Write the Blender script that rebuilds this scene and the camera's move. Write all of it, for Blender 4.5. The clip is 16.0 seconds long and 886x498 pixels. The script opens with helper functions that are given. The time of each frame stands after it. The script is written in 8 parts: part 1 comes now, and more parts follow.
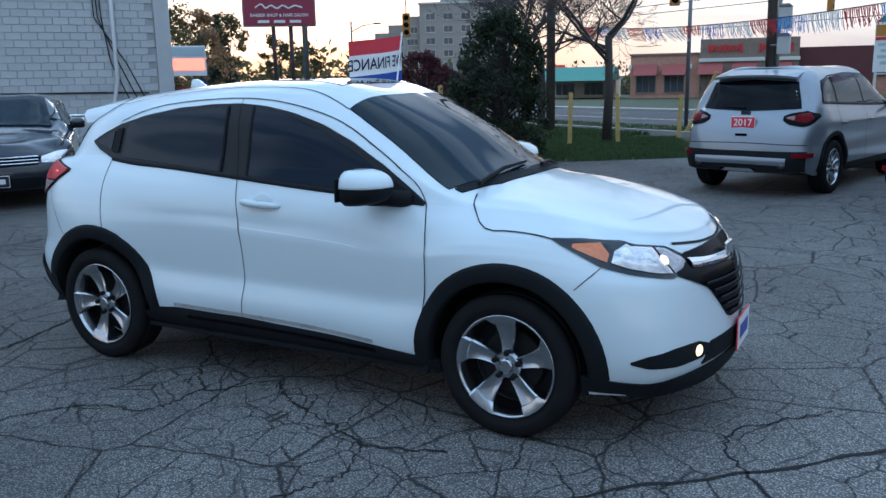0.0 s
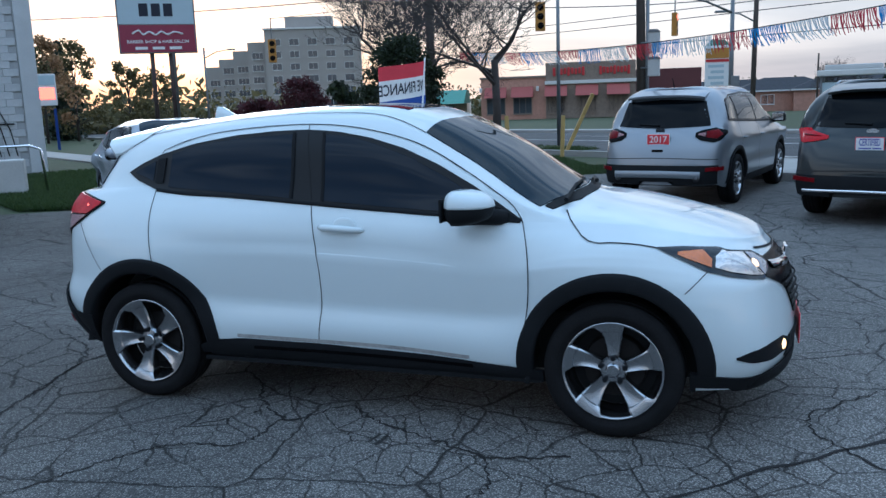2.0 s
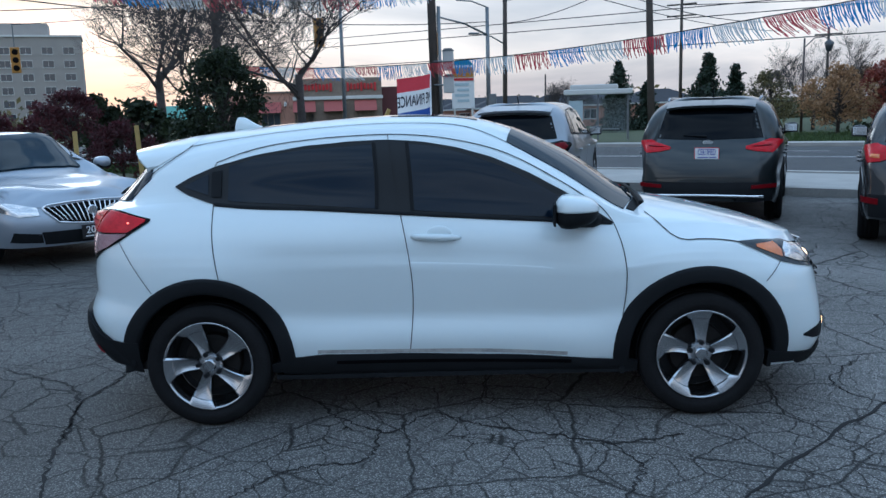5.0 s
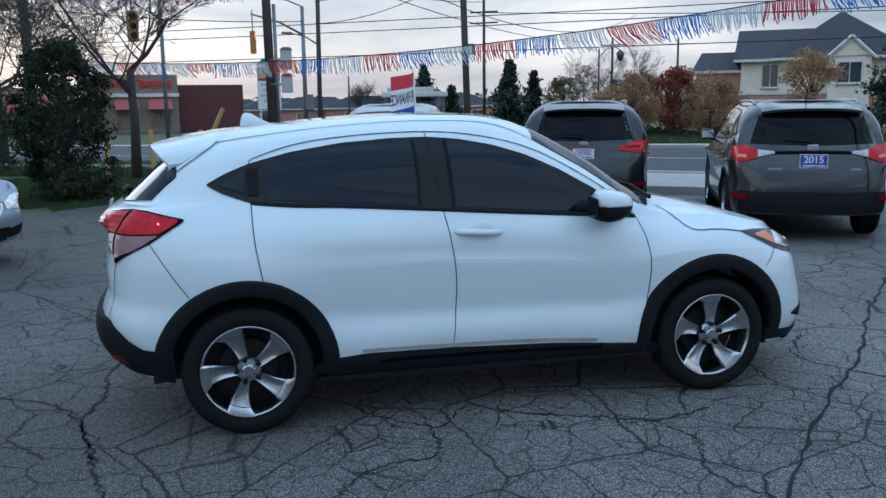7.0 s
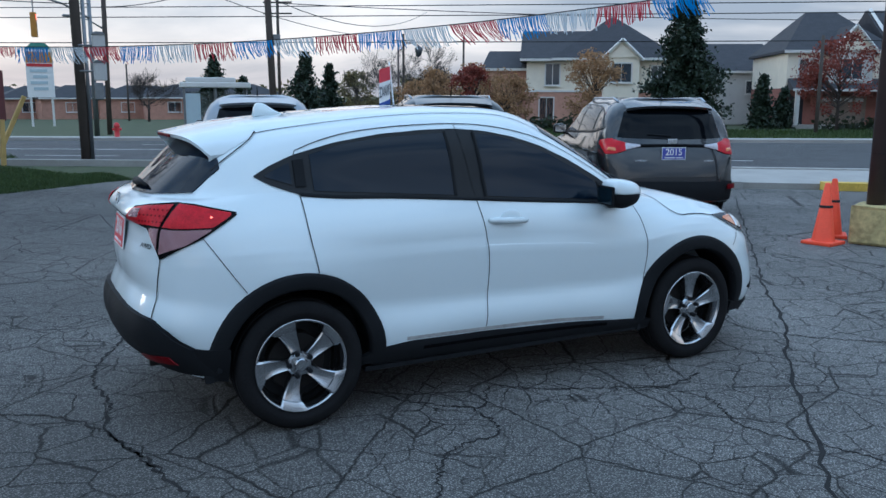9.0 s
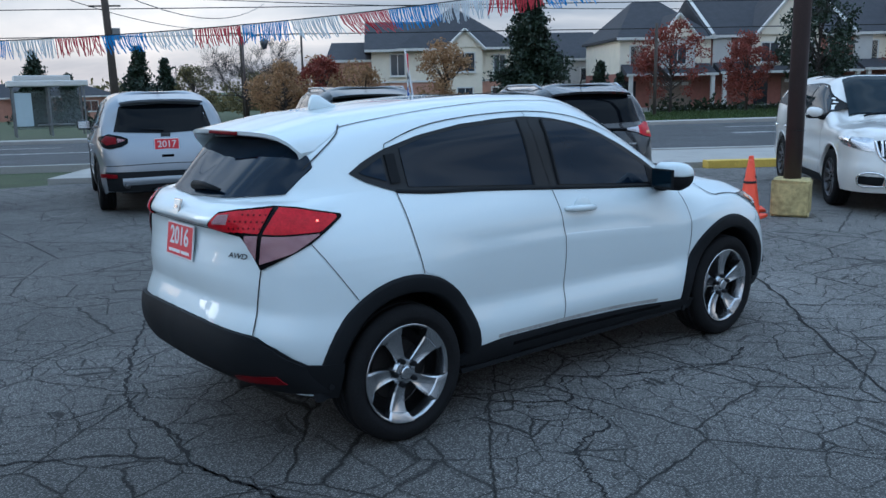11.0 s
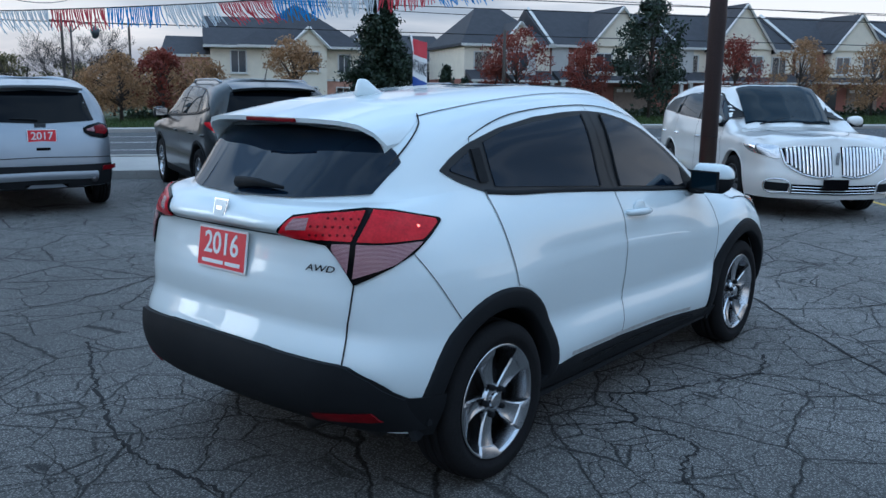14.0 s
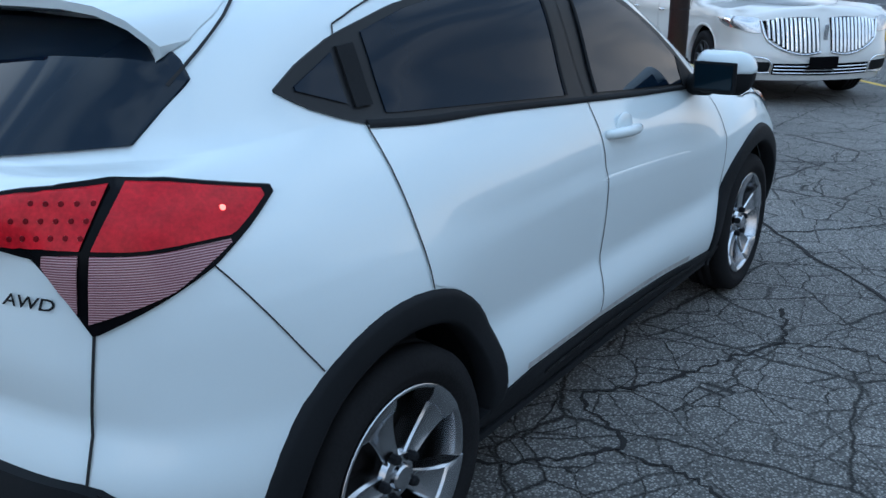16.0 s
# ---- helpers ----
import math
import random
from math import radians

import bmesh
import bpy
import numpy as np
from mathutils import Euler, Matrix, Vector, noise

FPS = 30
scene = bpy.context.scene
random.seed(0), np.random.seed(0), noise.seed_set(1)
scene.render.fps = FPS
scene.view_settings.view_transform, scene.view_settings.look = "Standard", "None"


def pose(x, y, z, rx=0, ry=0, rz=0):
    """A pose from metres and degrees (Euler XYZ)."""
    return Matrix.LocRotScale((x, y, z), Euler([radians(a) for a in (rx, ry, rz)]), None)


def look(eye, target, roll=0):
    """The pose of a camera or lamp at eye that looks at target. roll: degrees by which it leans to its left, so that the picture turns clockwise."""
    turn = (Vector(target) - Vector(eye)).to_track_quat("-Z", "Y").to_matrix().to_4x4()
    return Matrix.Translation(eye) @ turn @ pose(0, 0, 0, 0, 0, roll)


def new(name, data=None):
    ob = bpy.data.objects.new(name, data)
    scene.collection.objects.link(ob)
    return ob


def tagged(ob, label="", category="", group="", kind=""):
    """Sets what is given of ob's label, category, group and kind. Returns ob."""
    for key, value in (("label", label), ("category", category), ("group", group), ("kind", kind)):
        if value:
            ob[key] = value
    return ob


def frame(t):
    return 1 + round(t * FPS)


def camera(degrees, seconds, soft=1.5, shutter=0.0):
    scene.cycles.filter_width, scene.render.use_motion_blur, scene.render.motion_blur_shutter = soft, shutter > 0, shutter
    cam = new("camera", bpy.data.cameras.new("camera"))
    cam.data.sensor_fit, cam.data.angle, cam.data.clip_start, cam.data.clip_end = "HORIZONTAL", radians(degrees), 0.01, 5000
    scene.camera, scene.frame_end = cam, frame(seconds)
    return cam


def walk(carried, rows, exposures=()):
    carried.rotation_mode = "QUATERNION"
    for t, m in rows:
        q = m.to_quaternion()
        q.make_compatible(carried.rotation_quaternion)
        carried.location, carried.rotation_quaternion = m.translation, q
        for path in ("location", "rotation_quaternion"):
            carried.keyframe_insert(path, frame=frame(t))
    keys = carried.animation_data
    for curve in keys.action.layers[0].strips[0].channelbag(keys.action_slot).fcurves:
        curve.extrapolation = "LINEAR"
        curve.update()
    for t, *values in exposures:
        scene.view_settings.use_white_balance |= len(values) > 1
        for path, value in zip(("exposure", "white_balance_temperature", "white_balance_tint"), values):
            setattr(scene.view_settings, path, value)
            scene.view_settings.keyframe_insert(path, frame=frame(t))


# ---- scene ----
cam = camera(55.2, 16.0)
PATH = [
    (0, (2.811, -4.093, 1.607), (1.867, -2.375, 1.211), -1.1),
    (0.5, (2.631, -4.226, 1.598), (1.773, -2.46, 1.214), -1.3),
    (1, (2.32, -4.464, 1.614), (1.553, -2.657, 1.232), -2.0),
    (1.5, (2.061, -4.57, 1.607), (1.363, -2.734, 1.233), -2.0),
    (2, (1.79, -4.688, 1.633), (1.162, -2.822, 1.283), -2.0),
    (2.5, (1.511, -4.851, 1.638), (0.96, -2.96, 1.291), -2.4),
    (3, (1.272, -4.955, 1.636), (0.827, -3.036, 1.289), -3.1),
    (3.2, (1.159, -4.978, 1.624), (0.758, -3.048, 1.284), -3.4),
    (5.3, (-0.18, -5.135, 1.663), (-0.136, -3.162, 1.339), -1.0),
    (5.5, (-0.315, -5.14, 1.644), (-0.216, -3.167, 1.33), -0.7),
    (6, (-0.623, -5.145, 1.658), (-0.366, -3.188, 1.334), -0.9),
    (6.5, (-0.947, -5.13, 1.668), (-0.58, -3.193, 1.334), -0.6),
    (7, (-1.271, -5.065, 1.667), (-0.826, -3.145, 1.329), -0.7),
    (7.5, (-1.595, -5.031, 1.65), (-1.019, -3.148, 1.302), -1.1),
    (8, (-1.96, -5.018, 1.673), (-1.247, -3.183, 1.32), -0.6),
    (8.5, (-2.28, -4.878, 1.659), (-1.461, -3.088, 1.304), 0.6),
    (9, (-2.591, -4.743, 1.67), (-1.671, -3.003, 1.315), 0.3),
    (9.5, (-2.923, -4.61, 1.677), (-1.881, -2.941, 1.317), -0.4),
    (10, (-3.169, -4.41, 1.659), (-2.057, -2.787, 1.301), -0.3),
    (10.2, (-3.248, -4.299, 1.659), (-2.109, -2.695, 1.299), -0.6),
    (12.3, (-3.916, -3.262, 1.623), (-2.516, -1.885, 1.246), 0.1),
    (12.5, (-3.941, -3.163, 1.605), (-2.507, -1.819, 1.234), 0.3),
    (13, (-4.032, -2.905, 1.602), (-2.525, -1.642, 1.236), 0.8),
    (13.5, (-4.03, -2.773, 1.59), (-2.509, -1.526, 1.226), 1.5),
    (14, (-4.0, -2.722, 1.59), (-2.483, -1.472, 1.218), 0.8),
    (14.5, (-3.862, -2.639, 1.573), (-2.344, -1.399, 1.173), -0.4),
    (15, (-3.572, -2.503, 1.588), (-2.033, -1.306, 1.14), -0.6),
    (15.5, (-3.168, -2.21, 1.543), (-1.607, -1.091, 0.986), -0.3),
    (16, (-2.683, -1.931, 1.517), (-1.152, -0.812, 0.883), -0.7),
]
walk(cam, [(t, look(eye, target, roll)) for t, eye, target, roll in PATH], [(0, 0.50, 4590, -1), (3, 0.49, 4620, -1), (5.5, 0.47, 4670, -1), (9, 0.56, 4710, -1), (13, 0.56, 4670, -1), (14.5, 0.50, 4620, -1), (16, 0.68, 4760, -1)])

# ---- sky, sun ----
world = bpy.data.worlds.new("sky")
scene.world = world
world.use_nodes = True
wn, wl = world.node_tree.nodes, world.node_tree.links
wn.clear()
w_out = wn.new("ShaderNodeOutputWorld")
w_bg = wn.new("ShaderNodeBackground")
w_bg.inputs["Strength"].default_value = 0.12
sky = wn.new("ShaderNodeTexSky")
sky.sky_type = "NISHITA"
sky.sun_disc = False
sky.sun_elevation = radians(5.0)
sky.sun_rotation = radians(-35.0)
sky.dust_density = 1.5
w_co = wn.new("ShaderNodeTexCoord")
w_map = wn.new("ShaderNodeMapping")
w_map.inputs["Scale"].default_value = (1.0, 1.0, 5.5)
w_noise = wn.new("ShaderNodeTexNoise")
w_noise.inputs["Scale"].default_value = 1.9
w_noise.inputs["Detail"].default_value = 7.0
w_noise.inputs["Distortion"].default_value = 0.5
w_ramp = wn.new("ShaderNodeValToRGB")
w_ramp.color_ramp.elements[0].position, w_ramp.color_ramp.elements[0].color = 0.37, (2.9, 3.25, 3.9, 1)
w_ramp.color_ramp.elements[1].position, w_ramp.color_ramp.elements[1].color = 0.60, (7.6, 7.2, 6.95, 1)
w_mix = wn.new("ShaderNodeMix")
w_mix.data_type = "RGBA"
w_mix.inputs[0].default_value = 0.82
wl.new(w_co.outputs["Generated"], w_map.inputs["Vector"])
wl.new(w_map.outputs["Vector"], w_noise.inputs["Vector"])
wl.new(w_noise.outputs["Fac"], w_ramp.inputs["Fac"])
wl.new(sky.outputs["Color"], w_mix.inputs[6])
wl.new(w_ramp.outputs["Color"], w_mix.inputs[7])
# towards the horizon the cloud turns duller and peach-coloured, overhead it is brighter
w_sep = wn.new("ShaderNodeSeparateXYZ")
w_low = wn.new("ShaderNodeValToRGB")
w_low.color_ramp.elements[0].position, w_low.color_ramp.elements[0].color = 0.0, (1.12, 0.86, 0.68, 1)
w_low.color_ramp.elements[1].position, w_low.color_ramp.elements[1].color = 0.75, (1.22, 1.30, 1.38, 1)
w_step = w_low.color_ramp.elements.new(0.22)
w_step.color = (0.96, 0.84, 0.76, 1)
w_mul = wn.new("ShaderNodeMix")
w_mul.data_type, w_mul.blend_type = "RGBA", "MULTIPLY"
w_mul.inputs[0].default_value = 1.0
wl.new(w_co.outputs["Generated"], w_sep.inputs["Vector"])
wl.new(w_sep.outputs["Z"], w_low.inputs["Fac"])
wl.new(w_mix.outputs[2], w_mul.inputs[6])
wl.new(w_low.outputs["Color"], w_mul.inputs[7])
wl.new(w_mul.outputs[2], w_bg.inputs["Color"])
wl.new(w_bg.outputs["Background"], w_out.inputs["Surface"])

sun = new("sun", bpy.data.lights.new("sun", "SUN"))
sun.data.energy = 0.4
sun.data.angle = radians(24)
sun.data.color = (1.0, 0.86, 0.72)
sun.matrix_world = look((0, 0, 30), (35 * math.sin(radians(35)), -35 * math.cos(radians(35)), 30 - 35 * math.tan(radians(14))))


# ---- materials ----
def material(name, base, rough=0.6, metal=0.0, vary=0.12, scale=6.0, fine=60.0, bump=0.0, coat=0.0, spec=0.5, emit=0.0, rand=0.0):
    """A plain surface with two scales of variation in colour and roughness, and fine relief."""
    m = bpy.data.materials.new(name)
    m.use_nodes = True
    nt = m.node_tree
    b = nt.nodes["Principled BSDF"]
    b.inputs["Roughness"].default_value = rough
    b.inputs["Metallic"].default_value = metal
    b.inputs["Coat Weight"].default_value = coat
    b.inputs["Coat Roughness"].default_value = 0.04
    b.inputs["Specular IOR Level"].default_value = spec
    co = nt.nodes.new("ShaderNodeTexCoord")
    n1, n2 = nt.nodes.new("ShaderNodeTexNoise"), nt.nodes.new("ShaderNodeTexNoise")
    n1.inputs["Scale"].default_value, n1.inputs["Detail"].default_value = scale, 4
    n2.inputs["Scale"].default_value, n2.inputs["Detail"].default_value = fine, 3
    for n in (n1, n2):
        nt.links.new(co.outputs["Object"], n.inputs["Vector"])
    add = nt.nodes.new("ShaderNodeMath")
    add.operation = "ADD"
    nt.links.new(n1.outputs["Fac"], add.inputs[0])
    nt.links.new(n2.outputs["Fac"], add.inputs[1])
    mr = nt.nodes.new("ShaderNodeMapRange")
    mr.inputs["From Min"].default_value, mr.inputs["From Max"].default_value = 0.6, 1.4
    mr.inputs["To Min"].default_value, mr.inputs["To Max"].default_value = 1 - vary, 1 + vary
    nt.links.new(add.outputs[0], mr.inputs["Value"])
    sc = nt.nodes.new("ShaderNodeVectorMath")
    sc.operation = "SCALE"
    sc.inputs[0].default_value = base
    last = mr.outputs["Result"]
    if rand:
        oi = nt.nodes.new("ShaderNodeObjectInfo")
        rr = nt.nodes.new("ShaderNodeMapRange")
        rr.inputs["To Min"].default_value, rr.inputs["To Max"].default_value = 1 - rand, 1 + rand
        nt.links.new(oi.outputs["Random"], rr.inputs["Value"])
        mul = nt.nodes.new("ShaderNodeMath")
        mul.operation = "MULTIPLY"
        nt.links.new(last, mul.inputs[0])
        nt.links.new(rr.outputs["Result"], mul.inputs[1])
        last = mul.outputs[0]
    nt.links.new(last, sc.inputs["Scale"])
    nt.links.new(sc.outputs["Vector"], b.inputs["Base Color"])
    if bump:
        bp = nt.nodes.new("ShaderNodeBump")
        bp.inputs["Strength"].default_value = bump
        bp.inputs["Distance"].default_value = 0.01
        nt.links.new(add.outputs[0], bp.inputs["Height"])
        nt.links.new(bp.outputs["Normal"], b.inputs["Normal"])
    if emit:
        nt.links.new(sc.outputs["Vector"], b.inputs["Emission Color"])
        b.inputs["Emission Strength"].default_value = emit
    return m


def paint(name, base, rough=0.28, metal=0.0, coat=1.0, vary=0.03):
    return material(name, base, rough, metal, vary, 1.2, 900, 0.0, coat)


def leaf_material(name, lo, hi):
    m = material(name, (1, 1, 1), 0.6, 0, 0.2, 1.5, 20)
    nt = m.node_tree
    geo = nt.nodes.new("ShaderNodeNewGeometry")
    ramp = nt.nodes.new("ShaderNodeValToRGB")
    ramp.color_ramp.elements[0].color, ramp.color_ramp.elements[1].color = (*lo, 1), (*hi, 1)
    nt.links.new(geo.outputs["Random Per Island"], ramp.inputs["Fac"])
    sc = [n for n in nt.nodes if n.type == "VECT_MATH"][0]
    nt.links.new(ramp.outputs["Color"], sc.inputs[0])
    return m


def asphalt_material(name, base, cracks=1.0, cell=2.6, light=0.0):
    """Weathered asphalt: aggregate speckle, patches, and a net of dark cracks with relief."""
    m = bpy.data.materials.new(name)
    m.use_nodes = True
    nt = m.node_tree
    N, K = nt.nodes, nt.links.new
    b = N["Principled BSDF"]
    b.inputs["Specular IOR Level"].default_value = 0.35
    co = N.new("ShaderNodeTexCoord")

    def noise_tex(scale, detail=4.0):
        n = N.new("ShaderNodeTexNoise")
        n.inputs["Scale"].default_value, n.inputs["Detail"].default_value = scale, detail
        K(co.outputs["Object"], n.inputs["Vector"])
        return n

    def mrange(src, a, c, lo, hi):
        r = N.new("ShaderNodeMapRange")
        for k, v in zip(("From Min", "From Max", "To Min", "To Max"), (a, c, lo, hi)):
            r.inputs[k].default_value = v
        K(src, r.inputs["Value"])
        return r.outputs["Result"]

    def math_node(op, a, c):
        n = N.new("ShaderNodeMath")
        n.operation = op
        for i, v in enumerate((a, c)):
            if isinstance(v, (int, float)):
                n.inputs[i].default_value = v
            else:
                K(v, n.inputs[i])
        return n.outputs[0]

    warp = N.new("ShaderNodeTexNoise")
    warp.inputs["Scale"].default_value, warp.inputs["Detail"].default_value = 5.5, 7
    warp.inputs["Roughness"].default_value = 0.62
    K(co.outputs["Object"], warp.inputs["Vector"])
    wv = N.new("ShaderNodeVectorMath")
    wv.operation = "MULTIPLY_ADD"
    wv.inputs[1].default_value = (0.11, 0.11, 0.0)
    K(warp.outputs["Color"], wv.inputs[0])
    K(co.outputs["Object"], wv.inputs[2])

    def crack(scale, width):
        v = N.new("ShaderNodeTexVoronoi")
        v.feature = "DISTANCE_TO_EDGE"
        v.inputs["Scale"].default_value = scale
        K(wv.outputs["Vector"], v.inputs["Vector"])
        return mrange(v.outputs["Distance"], 0.25 * width * scale, width * scale, 1.0, 0.0)

    zone = mrange(noise_tex(0.35, 2).outputs["Fac"], 0.46, 0.60, 0.0, 1.0)
    zone2 = mrange(noise_tex(0.9, 3).outputs["Fac"], 0.36, 0.54, 0.55, 1.0)
    fine_cracks = math_node("MULTIPLY", crack(cell * 2.1, 0.0040), math_node("MULTIPLY", zone, zone2))
    mid_cracks = math_node("MULTIPLY", crack(cell, 0.0070), zone2)
    big_cracks = crack(cell * 0.33, 0.0105)
    net = math_node("MAXIMUM", math_node("MAXIMUM", fine_cracks, mid_cracks), big_cracks)
    net = math_node("MULTIPLY", net, cracks)
    grain = noise_tex(150, 3).outputs["Fac"]
    grit = N.new("ShaderNodeTexVoronoi")
    grit.inputs["Scale"].default_value = 95
    K(co.outputs["Object"], grit.inputs["Vector"])
    stone = mrange(grit.outputs["Distance"], 0.0, 0.55, 1.85, 0.42)
    patch_n = mrange(noise_tex(0.55, 5).outputs["Fac"], 0.3, 0.7, 0.8, 1.22)
    oil = mrange(noise_tex(1.7, 4).outputs["Fac"], 0.62, 0.72, 1.0, 0.78)
    tone = math_node("MULTIPLY", math_node("MULTIPLY", stone, patch_n), math_node("MULTIPLY", oil, mrange(grain, 0.3, 0.7, 0.45, 1.65)))
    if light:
        # the tone goes from darker at -x to paler at +x, broken up by noise
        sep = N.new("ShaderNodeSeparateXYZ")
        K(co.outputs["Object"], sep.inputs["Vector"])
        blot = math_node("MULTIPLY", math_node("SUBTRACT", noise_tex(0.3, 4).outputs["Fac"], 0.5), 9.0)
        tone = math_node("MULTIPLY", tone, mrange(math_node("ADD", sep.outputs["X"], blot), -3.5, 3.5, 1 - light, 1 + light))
    tone = math_node("MULTIPLY", tone, mrange(net, 0.0, 1.0, 1.0, 0.16))
    sc = N.new("ShaderNodeVectorMath")
    sc.operation = "SCALE"
    sc.inputs[0].default_value = base
    K(tone, sc.inputs["Scale"])
    K(sc.outputs["Vector"], b.inputs["Base Color"])
    K(mrange(grain, 0.3, 0.7, 0.72, 0.92), b.inputs["Roughness"])
    height = math_node("SUBTRACT", math_node("MULTIPLY", stone, 0.16), net)
    bp = N.new("ShaderNodeBump")
    bp.inputs["Strength"].default_value, bp.inputs["Distance"].default_value = 0.8, 0.008
    K(height, bp.inputs["Height"])
    K(bp.outputs["Normal"], b.inputs["Normal"])
    return m


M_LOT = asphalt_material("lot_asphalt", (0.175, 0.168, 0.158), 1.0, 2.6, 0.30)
M_ROAD = asphalt_material("road_asphalt", (0.095, 0.096, 0.100), 0.35, 0.8)
M_CRACK = material("crack_dirt", (0.012, 0.011, 0.011), 0.95, 0, 0.3, 8, 80)
M_CONC = material("concrete", (0.36, 0.345, 0.32), 0.85, 0, 0.2, 1.4, 40, 0.3)
M_GRASS = leaf_material("grass_blades", (0.030, 0.060, 0.014), (0.075, 0.105, 0.030))
M_SOIL = material("lawn_soil", (0.045, 0.060, 0.020), 0.9, 0, 0.35, 1.2, 30, 0.4)
M_WHITE = paint("pearl_white_paint", (0.70, 0.765, 0.785), 0.40, 0.0, 1.0)
M_WHITE2 = paint("white_paint_car", (0.74, 0.73, 0.70))
M_SILVER = paint("silver_paint", (0.27, 0.29, 0.32), 0.36, 0.6, 0.8)
M_SILVER2 = paint("light_silver_paint", (0.33, 0.36, 0.41), 0.38, 0.55, 0.5)
M_GREY = paint("dark_grey_paint", (0.011, 0.0145, 0.016), 0.3, 0.4, 0.7)
M_GREY2 = paint("brown_grey_paint", (0.016, 0.017, 0.020), 0.26, 0.35, 0.9)
M_NAVY = paint("navy_paint", (0.012, 0.016, 0.026), 0.3, 0.3)
M_CLAD = material("black_cladding", (0.013, 0.014, 0.016), 0.6, 0, 0.2, 6, 300, 0.08, spec=0.09)
M_GLOSSBLACK = material("gloss_black", (0.003, 0.003, 0.004), 0.25, 0, 0.1, spec=0.08)
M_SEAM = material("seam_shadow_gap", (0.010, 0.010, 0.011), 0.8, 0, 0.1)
M_RUBBER = material("tyre_rubber", (0.014, 0.014, 0.015), 0.8, 0, 0.25, 8, 120, 0.15, spec=0.08)
M_ALLOY = material("silver_alloy", (0.52, 0.53, 0.55), 0.22, 1.0, 0.05, 8, 200)
M_ALLOY_DARK = material("alloy_barrel", (0.10, 0.10, 0.105), 0.45, 0.8, 0.2)
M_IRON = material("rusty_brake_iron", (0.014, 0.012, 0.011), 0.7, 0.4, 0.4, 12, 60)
M_CHROME = material("chrome", (0.80, 0.81, 0.83), 0.10, 1.0, 0.03)
M_GLASS = material("tinted_glass", (0.005, 0.010, 0.020), 0.02, 0, 0.05, spec=0.26)
M_PRIVACY = material("privacy_glass", (0.003, 0.004, 0.006), 0.03, 0, 0.05, spec=0.12)
M_GLASS2 = material("windscreen_glass", (0.006, 0.014, 0.022), 0.02, 0, 0.05, spec=0.22)
M_RED = material("red_lamp_lens", (0.46, 0.004, 0.014), 0.3, 0, 0.3, 30, 120, 0.0, 0.3, 0.1)
M_REDDARK = material("dark_red_lamp_lens", (0.13, 0.004, 0.008), 0.3, 0, 0.3, 30, 90, 0.0, 0.05, 0.05)
M_CLEAR = material("clear_lamp_lens", (0.20, 0.12, 0.13), 0.22, 0.3, 0.5, 60, 160, 0.0, 0.4)
ribs = M_CLEAR.node_tree
rib_co, rib_wave, rib_ramp, rib_bump = (ribs.nodes.new("ShaderNode" + k) for k in ("TexCoord", "TexWave", "ValToRGB", "Bump"))
rib_wave.bands_direction = "Z"
rib_wave.inputs["Scale"].default_value = 70.0
rib_wave.inputs["Distortion"].default_value = 0.4
rib_ramp.color_ramp.elements[0].position, rib_ramp.color_ramp.elements[0].color = 0.15, (0.17, 0.055, 0.065, 1)
rib_ramp.color_ramp.elements[1].position, rib_ramp.color_ramp.elements[1].color = 0.85, (0.44, 0.26, 0.27, 1)
rib_bump.inputs["Strength"].default_value, rib_bump.inputs["Distance"].default_value = 0.5, 0.004
ribs.links.new(rib_co.outputs["Object"], rib_wave.inputs["Vector"])
ribs.links.new(rib_wave.outputs["Fac"], rib_ramp.inputs["Fac"])
ribs.links.new(rib_ramp.outputs["Color"], ribs.nodes["Principled BSDF"].inputs["Base Color"])
ribs.links.new(rib_wave.outputs["Fac"], rib_bump.inputs["Height"])
ribs.links.new(rib_bump.outputs["Normal"], ribs.nodes["Principled BSDF"].inputs["Normal"])
M_CLEARWHITE = material("ribbed_clear_lens", (0.42, 0.40, 0.42), 0.22, 0.5, 0.4, 40, 120, 0.12, 1.0)
M_LAMP = material("headlamp_reflector", (0.66, 0.64, 0.63), 0.16, 0.9, 0.12, 30, 90, 0.0, 1.0)
M_AMBER = material("amber_lens", (0.66, 0.19, 0.04), 0.2, 0, 0.2, coat=1.0)
M_GLOW = material("lit_bulb", (1.0, 0.55, 0.20), 0.4, 0, 0.05, emit=2.2)
M_WARM = material("warm_bulb", (1.0, 0.62, 0.30), 0.4, 0, 0.05, emit=1.5)
M_SMOKED = material("smoked_lamp_cover", (0.030, 0.034, 0.040), 0.08, 0.2, 0.1, spec=0.5)
M_DUST = material("road_dust", (0.40, 0.40, 0.39), 0.8, 0, 0.35, 9, 60)
M_PILLAR = material("satin_black_pillar", (0.012, 0.013, 0.015), 0.45, 0, 0.1, spec=0.25)
M_RED_DOT = material("glowing_red_dot", (1.0, 0.12, 0.08), 0.4, 0, 0.05, emit=2.5)
M_PLATE_RED = material("red_plate", (0.62, 0.035, 0.05), 0.4, 0, 0.06)
M_PLATE_WHITE = material("white_plate", (0.78, 0.78, 0.78), 0.4, 0, 0.05)
M_PLATE_BLUE = material("blue_plate", (0.06, 0.07, 0.36), 0.4, 0, 0.06)
M_PLATE_BLACK = material("black_plate", (0.01, 0.01, 0.012), 0.4, 0, 0.06)


# ---- mesh helpers ----
from mathutils.bvhtree import BVHTree


